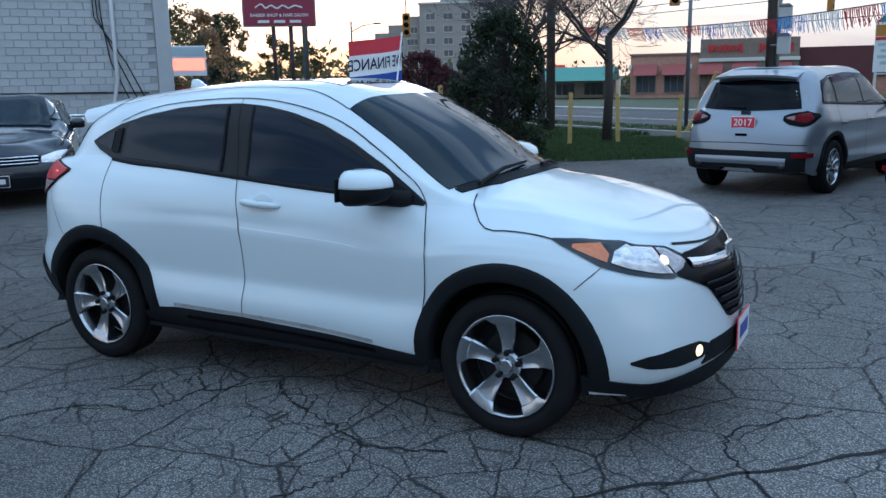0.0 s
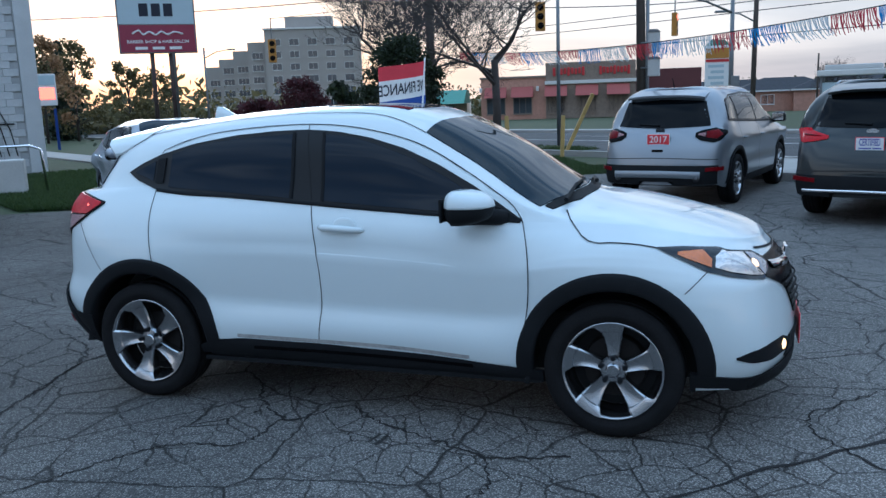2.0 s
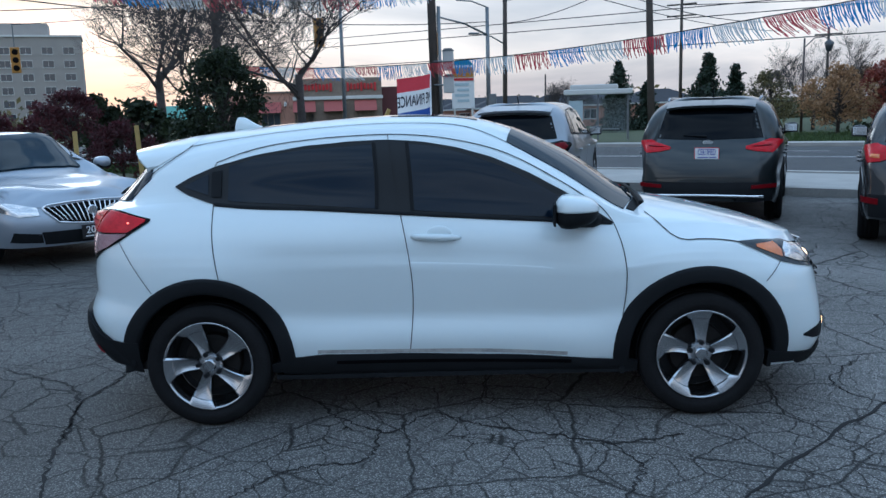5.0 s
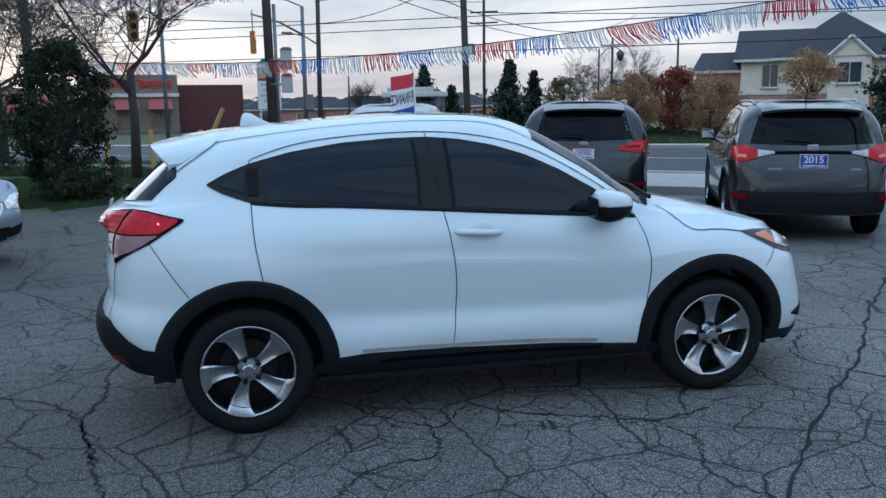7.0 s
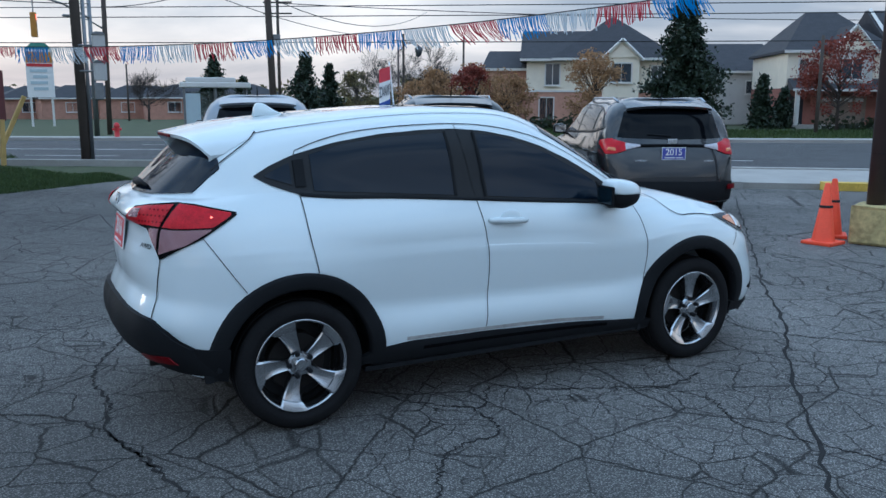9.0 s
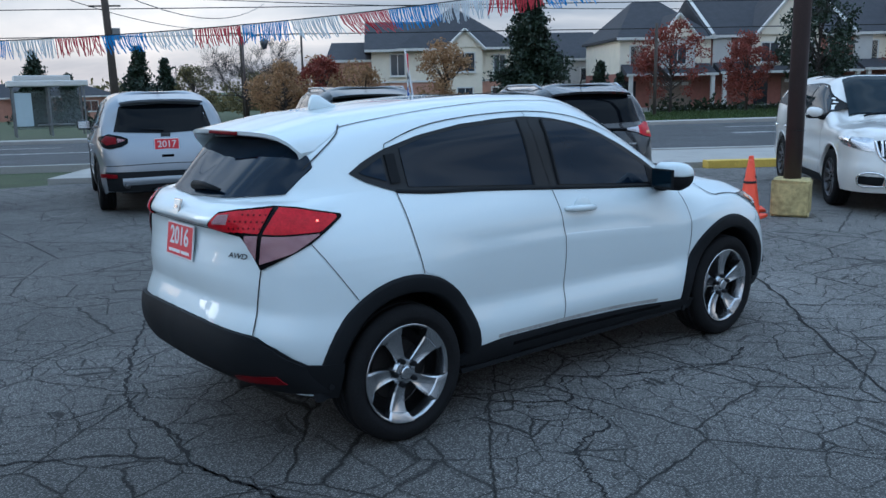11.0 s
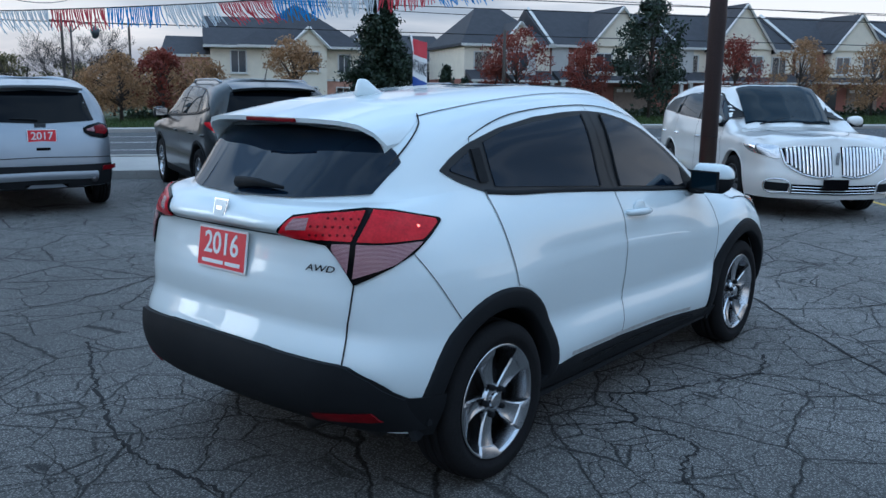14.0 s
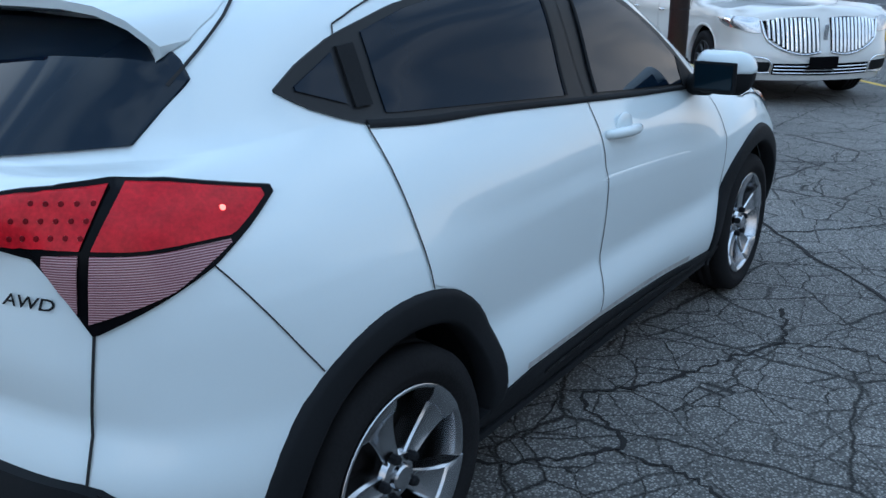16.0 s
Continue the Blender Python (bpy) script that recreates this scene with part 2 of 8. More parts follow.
def part(name, bm, mat, parent=None, label="", smooth=False):
    """Links a bmesh as one mesh object, under a thing or a part."""
    me = bpy.data.meshes.new(name)
    bm.to_mesh(me)
    bm.free()
    me.materials.append(mat)
    if smooth:
        me.polygons.foreach_set("use_smooth", [True] * len(me.polygons))
    ob = new(name, me)
    if parent:
        ob.parent = parent
    if label:
        ob["label"] = label
    return ob


def mesh_part(name, verts, faces, mat, parent=None, label="", smooth=False):
    me = bpy.data.meshes.new(name)
    me.from_pydata([tuple(v) for v in verts], [], [tuple(f) for f in faces])
    me.update()
    me.materials.append(mat)
    if smooth:
        me.polygons.foreach_set("use_smooth", [True] * len(me.polygons))
    ob = new(name, me)
    if parent:
        ob.parent = parent
    if label:
        ob["label"] = label
    return ob


def thing(name, label, category, m=None, group="", kind=""):
    ob = new(name)
    ob.empty_display_size = 0.2
    if m is not None:
        ob.matrix_world = m
    return tagged(ob, label, category, group, kind)


def box_into(bm, centre, size, m=None, bevel=0.0):
    mm = Matrix.Translation(centre) @ (m or Matrix()) @ Matrix.Diagonal((*size, 1))
    r = bmesh.ops.create_cube(bm, size=1.0, matrix=mm)
    if bevel:
        edges = list({e for v in r["verts"] for e in v.link_edges})
        bmesh.ops.bevel(bm, geom=edges, offset=bevel, segments=2, affect="EDGES", profile=0.6)
    return r["verts"]


def box_bm(centre, size, bevel=0.0, m=None):
    bm = bmesh.new()
    box_into(bm, centre, size, m, bevel)
    return bm


def tube_bm(points, radii, sides=8, caps=True, bm=None):
    """A tapered tube along points."""
    bm = bm or bmesh.new()
    pts = [Vector(p) for p in points]
    if not isinstance(radii, (list, tuple)):
        radii = [radii] * len(pts)
    rings = []
    up = Vector((0.13, 0.21, 1)).normalized()
    for i, p in enumerate(pts):
        d = (pts[min(i + 1, len(pts) - 1)] - pts[max(i - 1, 0)]).normalized()
        a = d.cross(up)
        if a.length < 1e-3:
            a = d.cross(Vector((1, 0, 0)))
        a.normalize()
        c = d.cross(a)
        rings.append([bm.verts.new(p + radii[i] * (a * math.cos(2 * math.pi * k / sides) + c * math.sin(2 * math.pi * k / sides))) for k in range(sides)])
    for r0, r1 in zip(rings, rings[1:]):
        for k in range(sides):
            bm.faces.new((r0[k], r0[(k + 1) % sides], r1[(k + 1) % sides], r1[k]))
    if caps:
        bm.faces.new(rings[0][::-1])
        bm.faces.new(rings[-1])
    return bm


def lathe_bm(profile, sides=40, axis="y", closed=False):
    """profile: (radius, along the axis)."""
    bm = bmesh.new()
    rings = []
    for k in range(sides):
        a = 2 * math.pi * k / sides
        c, s = math.cos(a), math.sin(a)
        if axis == "y":
            rings.append([bm.verts.new((r * c, h, r * s)) for r, h in profile])
        else:
            rings.append([bm.verts.new((r * c, r * s, h)) for r, h in profile])
    n = len(profile)
    for k in range(sides):
        r0, r1 = rings[k], rings[(k + 1) % sides]
        for i in range(n if closed else n - 1):
            j = (i + 1) % n
            bm.faces.new((r0[i], r0[j], r1[j], r1[i]))
    bmesh.ops.recalc_face_normals(bm, faces=bm.faces)
    return bm


def prism_bm(outline, depth, m=None, bevel=0.0):
    """An outline in x and y, carried up by depth, then posed."""
    bm = bmesh.new()
    vs = [bm.verts.new((x, y, 0)) for x, y in outline]
    f = bm.faces.new(vs)
    r = bmesh.ops.extrude_face_region(bm, geom=[f])
    up = [v for v in r["geom"] if isinstance(v, bmesh.types.BMVert)]
    bmesh.ops.translate(bm, verts=up, vec=(0, 0, depth))
    bmesh.ops.recalc_face_normals(bm, faces=bm.faces)
    if bevel:
        bmesh.ops.bevel(bm, geom=list(bm.edges), offset=bevel, segments=1, affect="EDGES")
    if m is not None:
        bm.transform(m)
    return bm


def lettering(name, words, size, m, mat, parent, depth=0.002, spacing=1.0, squash=1.0, shear=0.0):
    """Raised letters in the built-in font, as one mesh, centred on m."""
    cu = bpy.data.curves.new(name, "FONT")
    cu.body, cu.size, cu.extrude = words, size, depth
    cu.align_x, cu.align_y = "CENTER", "CENTER"
    cu.space_character = spacing
    cu.shear = shear
    cu.resolution_u = 3
    cu.offset = size * 0.012
    tmp = bpy.data.objects.new("lettering_source", cu)
    me = bpy.data.meshes.new_from_object(tmp)
    bpy.data.objects.remove(tmp)
    me.transform(m @ Matrix.Diagonal((squash, 1, 1, 1)))
    me.materials.clear()
    me.materials.append(mat)
    ob = new(name, me)
    ob.parent = parent
    return ob


def hermite(pts, n):
    """Points on a smooth curve through pts, n steps a segment."""
    p = np.array(pts, float)
    d = np.maximum(np.linalg.norm(np.diff(p, axis=0), axis=1), 1e-4)
    s = np.diff(p, axis=0) / d[:, None]
    t = np.zeros_like(p)
    t[0], t[-1] = s[0], s[-1]
    for i in range(1, len(p) - 1):
        t[i] = (s[i - 1] * d[i] + s[i] * d[i - 1]) / (d[i] + d[i - 1])
    out = []
    for i in range(len(p) - 1):
        for k in range(n):
            u = k / n
            h = (2 * u**3 - 3 * u**2 + 1, u**3 - 2 * u**2 + u, -2 * u**3 + 3 * u**2, u**3 - u**2)
            out.append(h[0] * p[i] + h[1] * d[i] * t[i] + h[2] * p[i + 1] + h[3] * d[i] * t[i + 1])
    out.append(p[-1])
    return np.array(out)


def resample(pts, n):
    p = np.array(pts, float)
    s = np.concatenate([[0], np.cumsum(np.linalg.norm(np.diff(p, axis=0), axis=1))])
    q = np.linspace(0, s[-1], n)
    return np.stack([np.interp(q, s, p[:, k]) for k in range(p.shape[1])], axis=1)


def along(pts, n):
    """Even steps in the first coordinate."""
    p = np.array(pts, float)
    if p[-1, 0] < p[0, 0]:
        q = np.linspace(p[0, 0], p[-1, 0], n)
        return np.stack([q, np.interp(-q, -p[:, 0], p[:, 1])], axis=1)
    q = np.linspace(p[0, 0], p[-1, 0], n)
    return np.stack([q, np.interp(q, p[:, 0], p[:, 1])], axis=1)


WAYS = {"right": Vector((0, 1, 0)), "left": Vector((0, -1, 0)), "rear": Vector((1, 0, 0)), "front": Vector((-1, 0, 0)), "top": Vector((0, 0, -1))}


def end_or_side(sh, s, cx, f):
    """A level ring look at one corner of a car, with readers for points on its end and on its side."""
    ring = (cx, 0.0, f, s)
    way = "right" if s < 0 else "left"
    end = "front" if f > 0 else "rear"

    def on_end(y, z):
        return sh.turn(sh.at((2 * f, s * y, z), end)[0], ring)

    def on_side(x, z):
        return sh.turn(sh.at((x, s, z), way)[0], ring)

    return ring, on_end, on_side


class Shell:
    """A car's outer skin: feature lines from sill to roof, each from the rear's middle round the side to the nose's middle."""

    def __init__(self, rows, nu=6, nv=5, creases=()):
        across = [hermite(r, nu) for r in rows]
        cuts = [0, *creases, len(rows) - 1]

        def up(i):
            spans = [hermite([across[k][i] for k in range(a, b + 1)], nv) for a, b in zip(cuts, cuts[1:])]
            return np.concatenate([spans[0]] + [s[1:] for s in spans[1:]])

        grid = np.array([up(i) for i in range(len(across[0]))])
        self.grid = grid
        I, J = grid.shape[:2]
        verts, faces = [], []
        index = {}

        def vid(p):
            key = (round(p[0], 4), round(p[1], 4), round(p[2], 4))
            if key not in index:
                index[key] = len(verts)
                verts.append(Vector(p))
            return index[key]

        for side in (-1, 1):
            for i in range(I - 1):
                for j in range(J - 1):
                    q = [grid[i, j], grid[i + 1, j], grid[i + 1, j + 1], grid[i, j + 1]]
                    f = [vid((p[0], side * abs(p[1]), p[2])) for p in q]
                    f = list(dict.fromkeys(f))
                    if len(f) > 2:
                        faces.append(f if side < 0 else f[::-1])
        self.verts, self.faces = verts, faces
        self.tree = BVHTree.FromPolygons(verts, faces)

    def body(self, name, mat, parent, arches, label=""):
        vs = [v.copy() for v in self.verts]
        keep = []
        for f in self.faces:
            c = sum((vs[i] for i in f), Vector()) / len(f)
            if abs(c.y) > 0.55 and any(math.hypot(c.x - x, c.z - z) < r for x, z, r in arches):
                continue
            keep.append(f)
        for i in {i for f in keep for i in f}:
            v = vs[i]
            for x, z, r in arches:
                d = math.hypot(v.x - x, v.z - z)
                if abs(v.y) > 0.55 and 1e-3 < d < r:
                    v.x, v.z = x + (v.x - x) * r / d, z + (v.z - z) * r / d
        return mesh_part(name, vs, keep, mat, parent, label, True)

    def inward(self, p, way):
        """A ring way looks in level at an upright axis; the others look straight."""
        if isinstance(way, str):
            return WAYS[way]
        return Vector((way[0] - p[0], way[1] - p[1], 0)).normalized()

    def turn(self, p, way):
        """A point as the ring way sees it: degrees from the car's end, and height."""
        return (math.degrees(math.atan2(way[3] * (p[1] - way[1]), way[2] * (p[0] - way[0]))), p[2])

    def at(self, p, way, off=0.0):
        d = self.inward(p, way)
        hit, normal, _, _ = self.tree.ray_cast(Vector(p) - d * 6, d)
        if hit is None:
            hit, normal, _, _ = self.tree.find_nearest(Vector(p) + d * 0.12)
        if normal.dot(d) > 0:
            normal = -normal
        return hit + normal * off, normal

    def lift(self, a, b, way):
        if not isinstance(way, str):
            t = radians(a)
            return (way[0] + 2 * way[2] * math.cos(t), way[1] + 2 * way[3] * math.sin(t), b)
        return {"right": (a, -1, b), "left": (a, 1, b), "rear": (-2, a, b), "front": (2, a, b), "top": (a, b, 2)}[way]

    def patch(self, name, A, B, way, mat, parent, off=0.004, n=14, m=8, label="", thick=0.008, bulge=0.0, ab=False):
        """A panel on the skin between two lines, given as they look from that way."""
        a, b = resample(A, n), resample(B, n)
        if ab:
            a, b = along(A, n), along(B, n)
        verts, faces = [], []
        for i in range(n):
            for j in range(m):
                k = j / (m - 1)
                q = a[i] * (1 - k) + b[i] * k
                o = off + bulge * (4 * k * (1 - k)) * min(1, 4 * (i / (n - 1)) * (1 - i / (n - 1)) * 2)
                verts.append(self.at(self.lift(q[0], q[1], way), way, o)[0])
        for i in range(n - 1):
            for j in range(m - 1):
                f = (i * m + j, (i + 1) * m + j, (i + 1) * m + j + 1, i * m + j + 1)
                faces.append(f)
        rim = [i * m for i in range(n)] + [(n - 1) * m + j for j in range(1, m)] + [i * m + m - 1 for i in range(n - 2, -1, -1)] + [j for j in range(m - 2, 0, -1)]
        d = self.inward(verts[(n // 2) * m + m // 2], way)
        base = len(verts)
        for i in rim:
            verts.append(verts[i] + self.inward(verts[i], way) * thick)
        for k in range(len(rim)):
            l = (k + 1) % len(rim)
            faces.append((rim[k], rim[l], base + l, base + k))
        bm = bmesh.new()
        vs = [bm.verts.new(v) for v in verts]
        for f in faces:
            if len({tuple(vs[i].co) for i in f}) > 2:
                bm.faces.new([vs[i] for i in f])
        centre = [f for f in bm.faces]
        bmesh.ops.recalc_face_normals(bm, faces=centre)
        probe = bm.faces[:][(n // 2) * (m - 1) + m // 2] if len(bm.faces) > (n // 2) * (m - 1) + m // 2 else None
        if probe and probe.normal.dot(d) > 0:
            bmesh.ops.reverse_faces(bm, faces=centre)
        for f in bm.faces:
            f.smooth = True
        bm.edges.ensure_lookup_table()
        for e in bm.edges:
            if len(e.link_faces) == 2 and e.calc_face_angle(0) > 0.7:
                e.smooth = False
        return part(name, bm, mat, parent, label)

    def strip(self, name, line, width, way, mat, parent, off=0.005, n=0, label="", round_=0.0):
        """A ribbon of that width along a line on the skin."""
        p = np.array(line, float)
        if len(p) > 2:
            p = hermite(p, 5)
        n = n or max(6, int(np.sum(np.linalg.norm(np.diff(p, axis=0), axis=1)) / 0.04))
        p = resample(p, n)
        t = np.gradient(p, axis=0)
        nn = np.stack([-t[:, 1], t[:, 0]], axis=1)
        nn /= np.maximum(np.linalg.norm(nn, axis=1), 1e-6)[:, None]
        bm = bmesh.new()
        rows = []
        for i in range(n):
            row = []
            for k in ((-1, 1) if not round_ else (-1, -0.5, 0, 0.5, 1)):
                q = p[i] + nn[i] * width / 2 * k
                row.append(bm.verts.new(self.at(self.lift(q[0], q[1], way), way, off + round_ * (1 - k * k))[0]))
            rows.append(row)
        for r0, r1 in zip(rows, rows[1:]):
            for k in range(len(r0) - 1):
                f = bm.faces.new((r0[k], r1[k], r1[k + 1], r0[k + 1]))
                f.smooth = bool(round_)
        return part(name, bm, mat, parent, label)

    def arch(self, name, x, z, r0, r1, a0, a1, way, mat, parent, off=0.012, n=30, lip=0.05, squeeze=None):
        """A wheel arch's moulding, between two radii."""
        side = -1 if way == "right" else 1
        bm = bmesh.new()
        rows = []
        for i in range(n):
            a = radians(a0 + (a1 - a0) * i / (n - 1))
            row = []
            for r, o in ((r1, -0.004), (r1 - 0.006, off * 0.8), (r1 - 0.02, off), (r0 + 0.012, off), (r0, off * 0.6), (r0, -lip)):
                q = (x + r * math.cos(a), z + r * math.sin(a))
                v, _ = self.at((q[0], side, q[1]), way, 0)
                row.append(bm.verts.new((q[0], v.y + side * o, q[1])))
            rows.append(row)
        for r_0, r_1 in zip(rows, rows[1:]):
            for k in range(5):
                f = bm.faces.new((r_0[k], r_1[k], r_1[k + 1], r_0[k + 1]))
                f.smooth = True
        bmesh.ops.recalc_face_normals(bm, faces=bm.faces)
        return part(name, bm, mat, parent)


def wheel(parent, x, y, side, R, rim_r, width, style="twist", spokes=5, mat=None, turn=0.0, steer=0.0):
    """Tyre with its rim, spokes, hub cap and nuts; side -1 faces -y."""
    mat = mat or M_ALLOY
    w = width / 2
    prof = [(rim_r + 0.004, -w * 0.80), (rim_r + 0.03, -w * 0.98), (R - 0.055, -w * 1.0), (R - 0.022, -w * 0.93), (R - 0.006, -w * 0.78), (R - 0.003, -w * 0.42), (R - 0.012, -w * 0.40), (R - 0.012, -w * 0.34), (R, -w * 0.32), (R, -w * 0.04), (R - 0.012, -w * 0.03), (R - 0.012, w * 0.03),
            (R, w * 0.04), (R, w * 0.32), (R - 0.012, w * 0.34), (R - 0.012, w * 0.40), (R - 0.003, w * 0.42), (R - 0.006, w * 0.78), (R - 0.022, w * 0.93), (R - 0.055, w), (rim_r + 0.03, w * 0.98), (rim_r + 0.004, w * 0.80)]
    tyre = part("wheel", lathe_bm(prof, 56), M_RUBBER, parent, "black rubber tyre on an alloy rim", True)
    tyre.matrix_basis = pose(x, y, R, 0, 0, steer + (180 if side > 0 else 0))
    f = -w * 0.80
    rim = part("rim", lathe_bm([(rim_r + 0.004, f), (rim_r + 0.006, f - 0.008), (rim_r, f - 0.011), (rim_r - 0.006, f - 0.008), (rim_r - 0.010, f + 0.008), (rim_r - 0.018, f + 0.03), (rim_r - 0.035, w * 0.3), (rim_r + 0.004, w * 0.8)], 56), mat, tyre, "silver alloy rim", True)
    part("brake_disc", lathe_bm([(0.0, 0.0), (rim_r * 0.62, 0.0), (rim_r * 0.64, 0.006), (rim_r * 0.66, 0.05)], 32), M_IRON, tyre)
    # near-black disc stands in for the shade inside the rim
    part("wheel_shade", lathe_bm([(0.0, 0.045), (rim_r - 0.03, 0.05)], 32), M_SEAM, tyre)
    hub_f = f + 0.018
    for k in range(spokes):
        a0 = turn + 2 * math.pi * k / spokes
        bm = bmesh.new()
        rows = []
        if style == "twist":
            for s in (0.0, 0.12, 0.25, 0.4, 0.55, 0.68, 0.77, 0.79, 0.9, 1.0):
                r = 0.034 + (rim_r - 0.032) * s
                mid = a0 + 0.10 * s**2
                half = (0.024 + 0.020 * s + 0.026 * s**3) / max(r, 0.05)
                outer = max(0.0, (s - 0.77) / 0.23)
                yc = hub_f + 0.012 * math.sin(s * math.pi) * (1 - outer) - 0.024 * s - 0.007 * min(1, outer * 8)
                dish = 0.010 * math.sin(math.pi * min(1, s / 0.79)) * (1 - min(1, outer * 6))
                row = []
                for k2, dy in ((-1.03, 0.050), (-1, 0.008), (-0.84, 0.0), (-0.45, dish * 0.8), (0.1, dish), (0.55, dish * 0.7), (0.86, 0.0), (1, 0.006 - 0.006 * outer), (1.03, 0.055)):
                    wing = 1 + (0.20 * outer if k2 > 0 else 0.02 * outer)
                    a = mid + half * k2 * wing
                    row.append(bm.verts.new((r * math.cos(a), yc + dy, r * math.sin(a))))
                rows.append(row)
        else:
            wide = {"slim": 0.016, "split": 0.011, "broad": 0.030}[style]
            for i in range(5):
                s = i / 4
                r = 0.05 + (rim_r - 0.062) * s
                half = (wide + 0.012 * (1 - s) + 0.012 * s**3) / max(r, 0.05)
                yc = hub_f - 0.014 * s + 0.012 * math.sin(s * 3.1)
                row = []
                for k2, dy in ((-1, 0.035), (-1, 0.004), (-0.6, -0.006), (0.6, -0.006), (1, 0.004), (1, 0.035)):
                    a = a0 + half * k2
                    row.append(bm.verts.new((r * math.cos(a), yc + dy, r * math.sin(a))))
                rows.append(row)
        for r0, r1 in zip(rows, rows[1:]):
            for j in range(len(r0) - 1):
                bm.faces.new((r0[j], r1[j], r1[j + 1], r0[j + 1]))
        bmesh.ops.recalc_face_normals(bm, faces=bm.faces)
        ob = part("spoke", bm, mat, tyre)
        ob.data.polygons.foreach_set("use_smooth", [True] * len(ob.data.polygons))
        ob.data.set_sharp_from_angle(angle=0.5)
    part("hub_cap", lathe_bm([(0.0, hub_f - 0.020), (0.028, hub_f - 0.019), (0.033, hub_f - 0.014), (0.036, hub_f - 0.004), (0.056, hub_f - 0.001), (0.066, hub_f + 0.012), (0.068, hub_f + 0.03)], 24), mat, tyre, "", True).data.set_sharp_from_angle(angle=0.45)
    for k in range(5):
        a = turn + 2 * math.pi * k / 5
        bm = lathe_bm([(0.0, -0.013), (0.0095, -0.012), (0.0135, -0.005), (0.0135, 0.012)], 8)
        nut = part("lug_nut", bm, M_CLAD, tyre)
        nut.location = (0.060 * math.cos(a), hub_f - 0.009, 0.060 * math.sin(a))
    return tyre


def plate(parent, x, z, face, size, base_mat, words, word_mat, sub=False, y=0.0, border=None, tilt=0.0):
    """A dealer's plate with its year or word; sub: a line of small writing as bars."""
    w, h = size
    turn = pose(x, y, z, 90 - tilt, 0, -90 if face == "rear" else 90)
    ob = part("dealer_plate", prism_bm([(-w / 2, -h / 2), (w / 2, -h / 2), (w / 2, h / 2), (-w / 2, h / 2)], 0.006, turn, 0.0015), border or base_mat, parent, "dealer plate with large printed characters")
    if border:
        part("plate_field", prism_bm([(-w / 2 + 0.008, -h / 2 + 0.008), (w / 2 - 0.008, -h / 2 + 0.008), (w / 2 - 0.008, h / 2 - 0.008), (-w / 2 + 0.008, h / 2 - 0.008)], 0.002, turn @ pose(0, 0, 0.006)), base_mat, ob)
    if not words:
        part("writing_bar", prism_bm([(-w * .34, -h * .2), (w * .34, -h * .2), (w * .34, h * .22), (-w * .34, h * .22)], 0.001, turn @ pose(0, 0, 0.009)), word_mat, ob)
        return ob
    lettering("plate_lettering", words, h * (0.74 if sub else 0.80), turn @ pose(0, h * (0.10 if sub else 0), 0.0095), word_mat, ob, 0.001, 0.98, min(1.0, w * 0.86 / (len(words) * h * 0.44)))
    if sub:
        for k in range(2):
            ww = w * (0.44, 0.30)[k]
            cx = -w * 0.16 if k == 0 else w * 0.25
            part("writing_bar", prism_bm([(cx - ww / 2, -h * 0.37), (cx + ww / 2, -h * 0.37), (cx + ww / 2, -h * 0.28), (cx - ww / 2, -h * 0.28)], 0.001, turn @ pose(0, 0, 0.009)), word_mat, ob)
    return ob


def wing_mirror(parent, sh, x, z, way, cap_mat, yoff=0.13, w=0.24, h=0.15):
    side = -1 if way == "right" else 1
    v, _ = sh.at((x, side, z), way)
    c = Vector((x - 0.02, v.y + side * yoff, z + 0.05))
    bm = bmesh.new()
    bmesh.ops.create_uvsphere(bm, u_segments=16, v_segments=10, radius=1)
    for q in bm.verts:
        sx, sy, sz = q.co
        fr = math.copysign(abs(sx) ** 0.8, sx)
        q.co = (fr * (0.125 if sx > 0 else 0.050), math.copysign(abs(sy) ** 0.8, sy) * w / 2, math.copysign(abs(sz) ** 0.85, sz) * h / 2 * (1 + 0.12 * side * sy))
    bm.transform(Matrix.Translation(c))
    cap = part("wing_mirror", bm, cap_mat, parent, "", True)
    bm = bmesh.new()
    bmesh.ops.create_uvsphere(bm, u_segments=16, v_segments=10, radius=1)
    for q in bm.verts:
        sx, sy, sz = q.co
        q.co = (math.copysign(abs(sx) ** 0.5, sx) * 0.045, math.copysign(abs(sy) ** 0.6, sy) * w * 0.485, math.copysign(abs(sz) ** 0.62, sz) * h * 0.475 * (1 + 0.12 * side * sy))
    bm.transform(Matrix.Translation(c + Vector((-0.040, 0, -0.004))))
    part("mirror_housing", bm, M_CLAD, cap, "black mirror housing", True)
    part("mirror_glass", box_bm(c + Vector((-0.088, 0, -0.004)), (0.006, w * 0.80, h * 0.74), 0.002), M_CHROME, cap)
    part("mirror_base", box_bm(c + Vector((0.008, 0, -h * 0.33)), (0.160, w * 0.95, h * 0.44), 0.035), M_CLAD, cap)
    part("mirror_arm", tube_bm([c + Vector((0.0, -side * w * 0.3, -h * 0.42)), Vector((x + 0.06, v.y - side * 0.01, z - 0.02))], [0.035, 0.04], 8), M_CLAD, cap)
    return cap


def _posed(bm, m):
    bm.transform(m)
    return bm


def _disc(centre, r, normal):
    """A small domed button facing along a normal."""
    bm = lathe_bm([(0.0, 0.002), (r * 0.7, 0.0015), (r, -0.001)], 12)
    bm.transform(Matrix.Translation(centre) @ Vector(normal).to_track_quat("Y", "Z").to_matrix().to_4x4())
    return bm


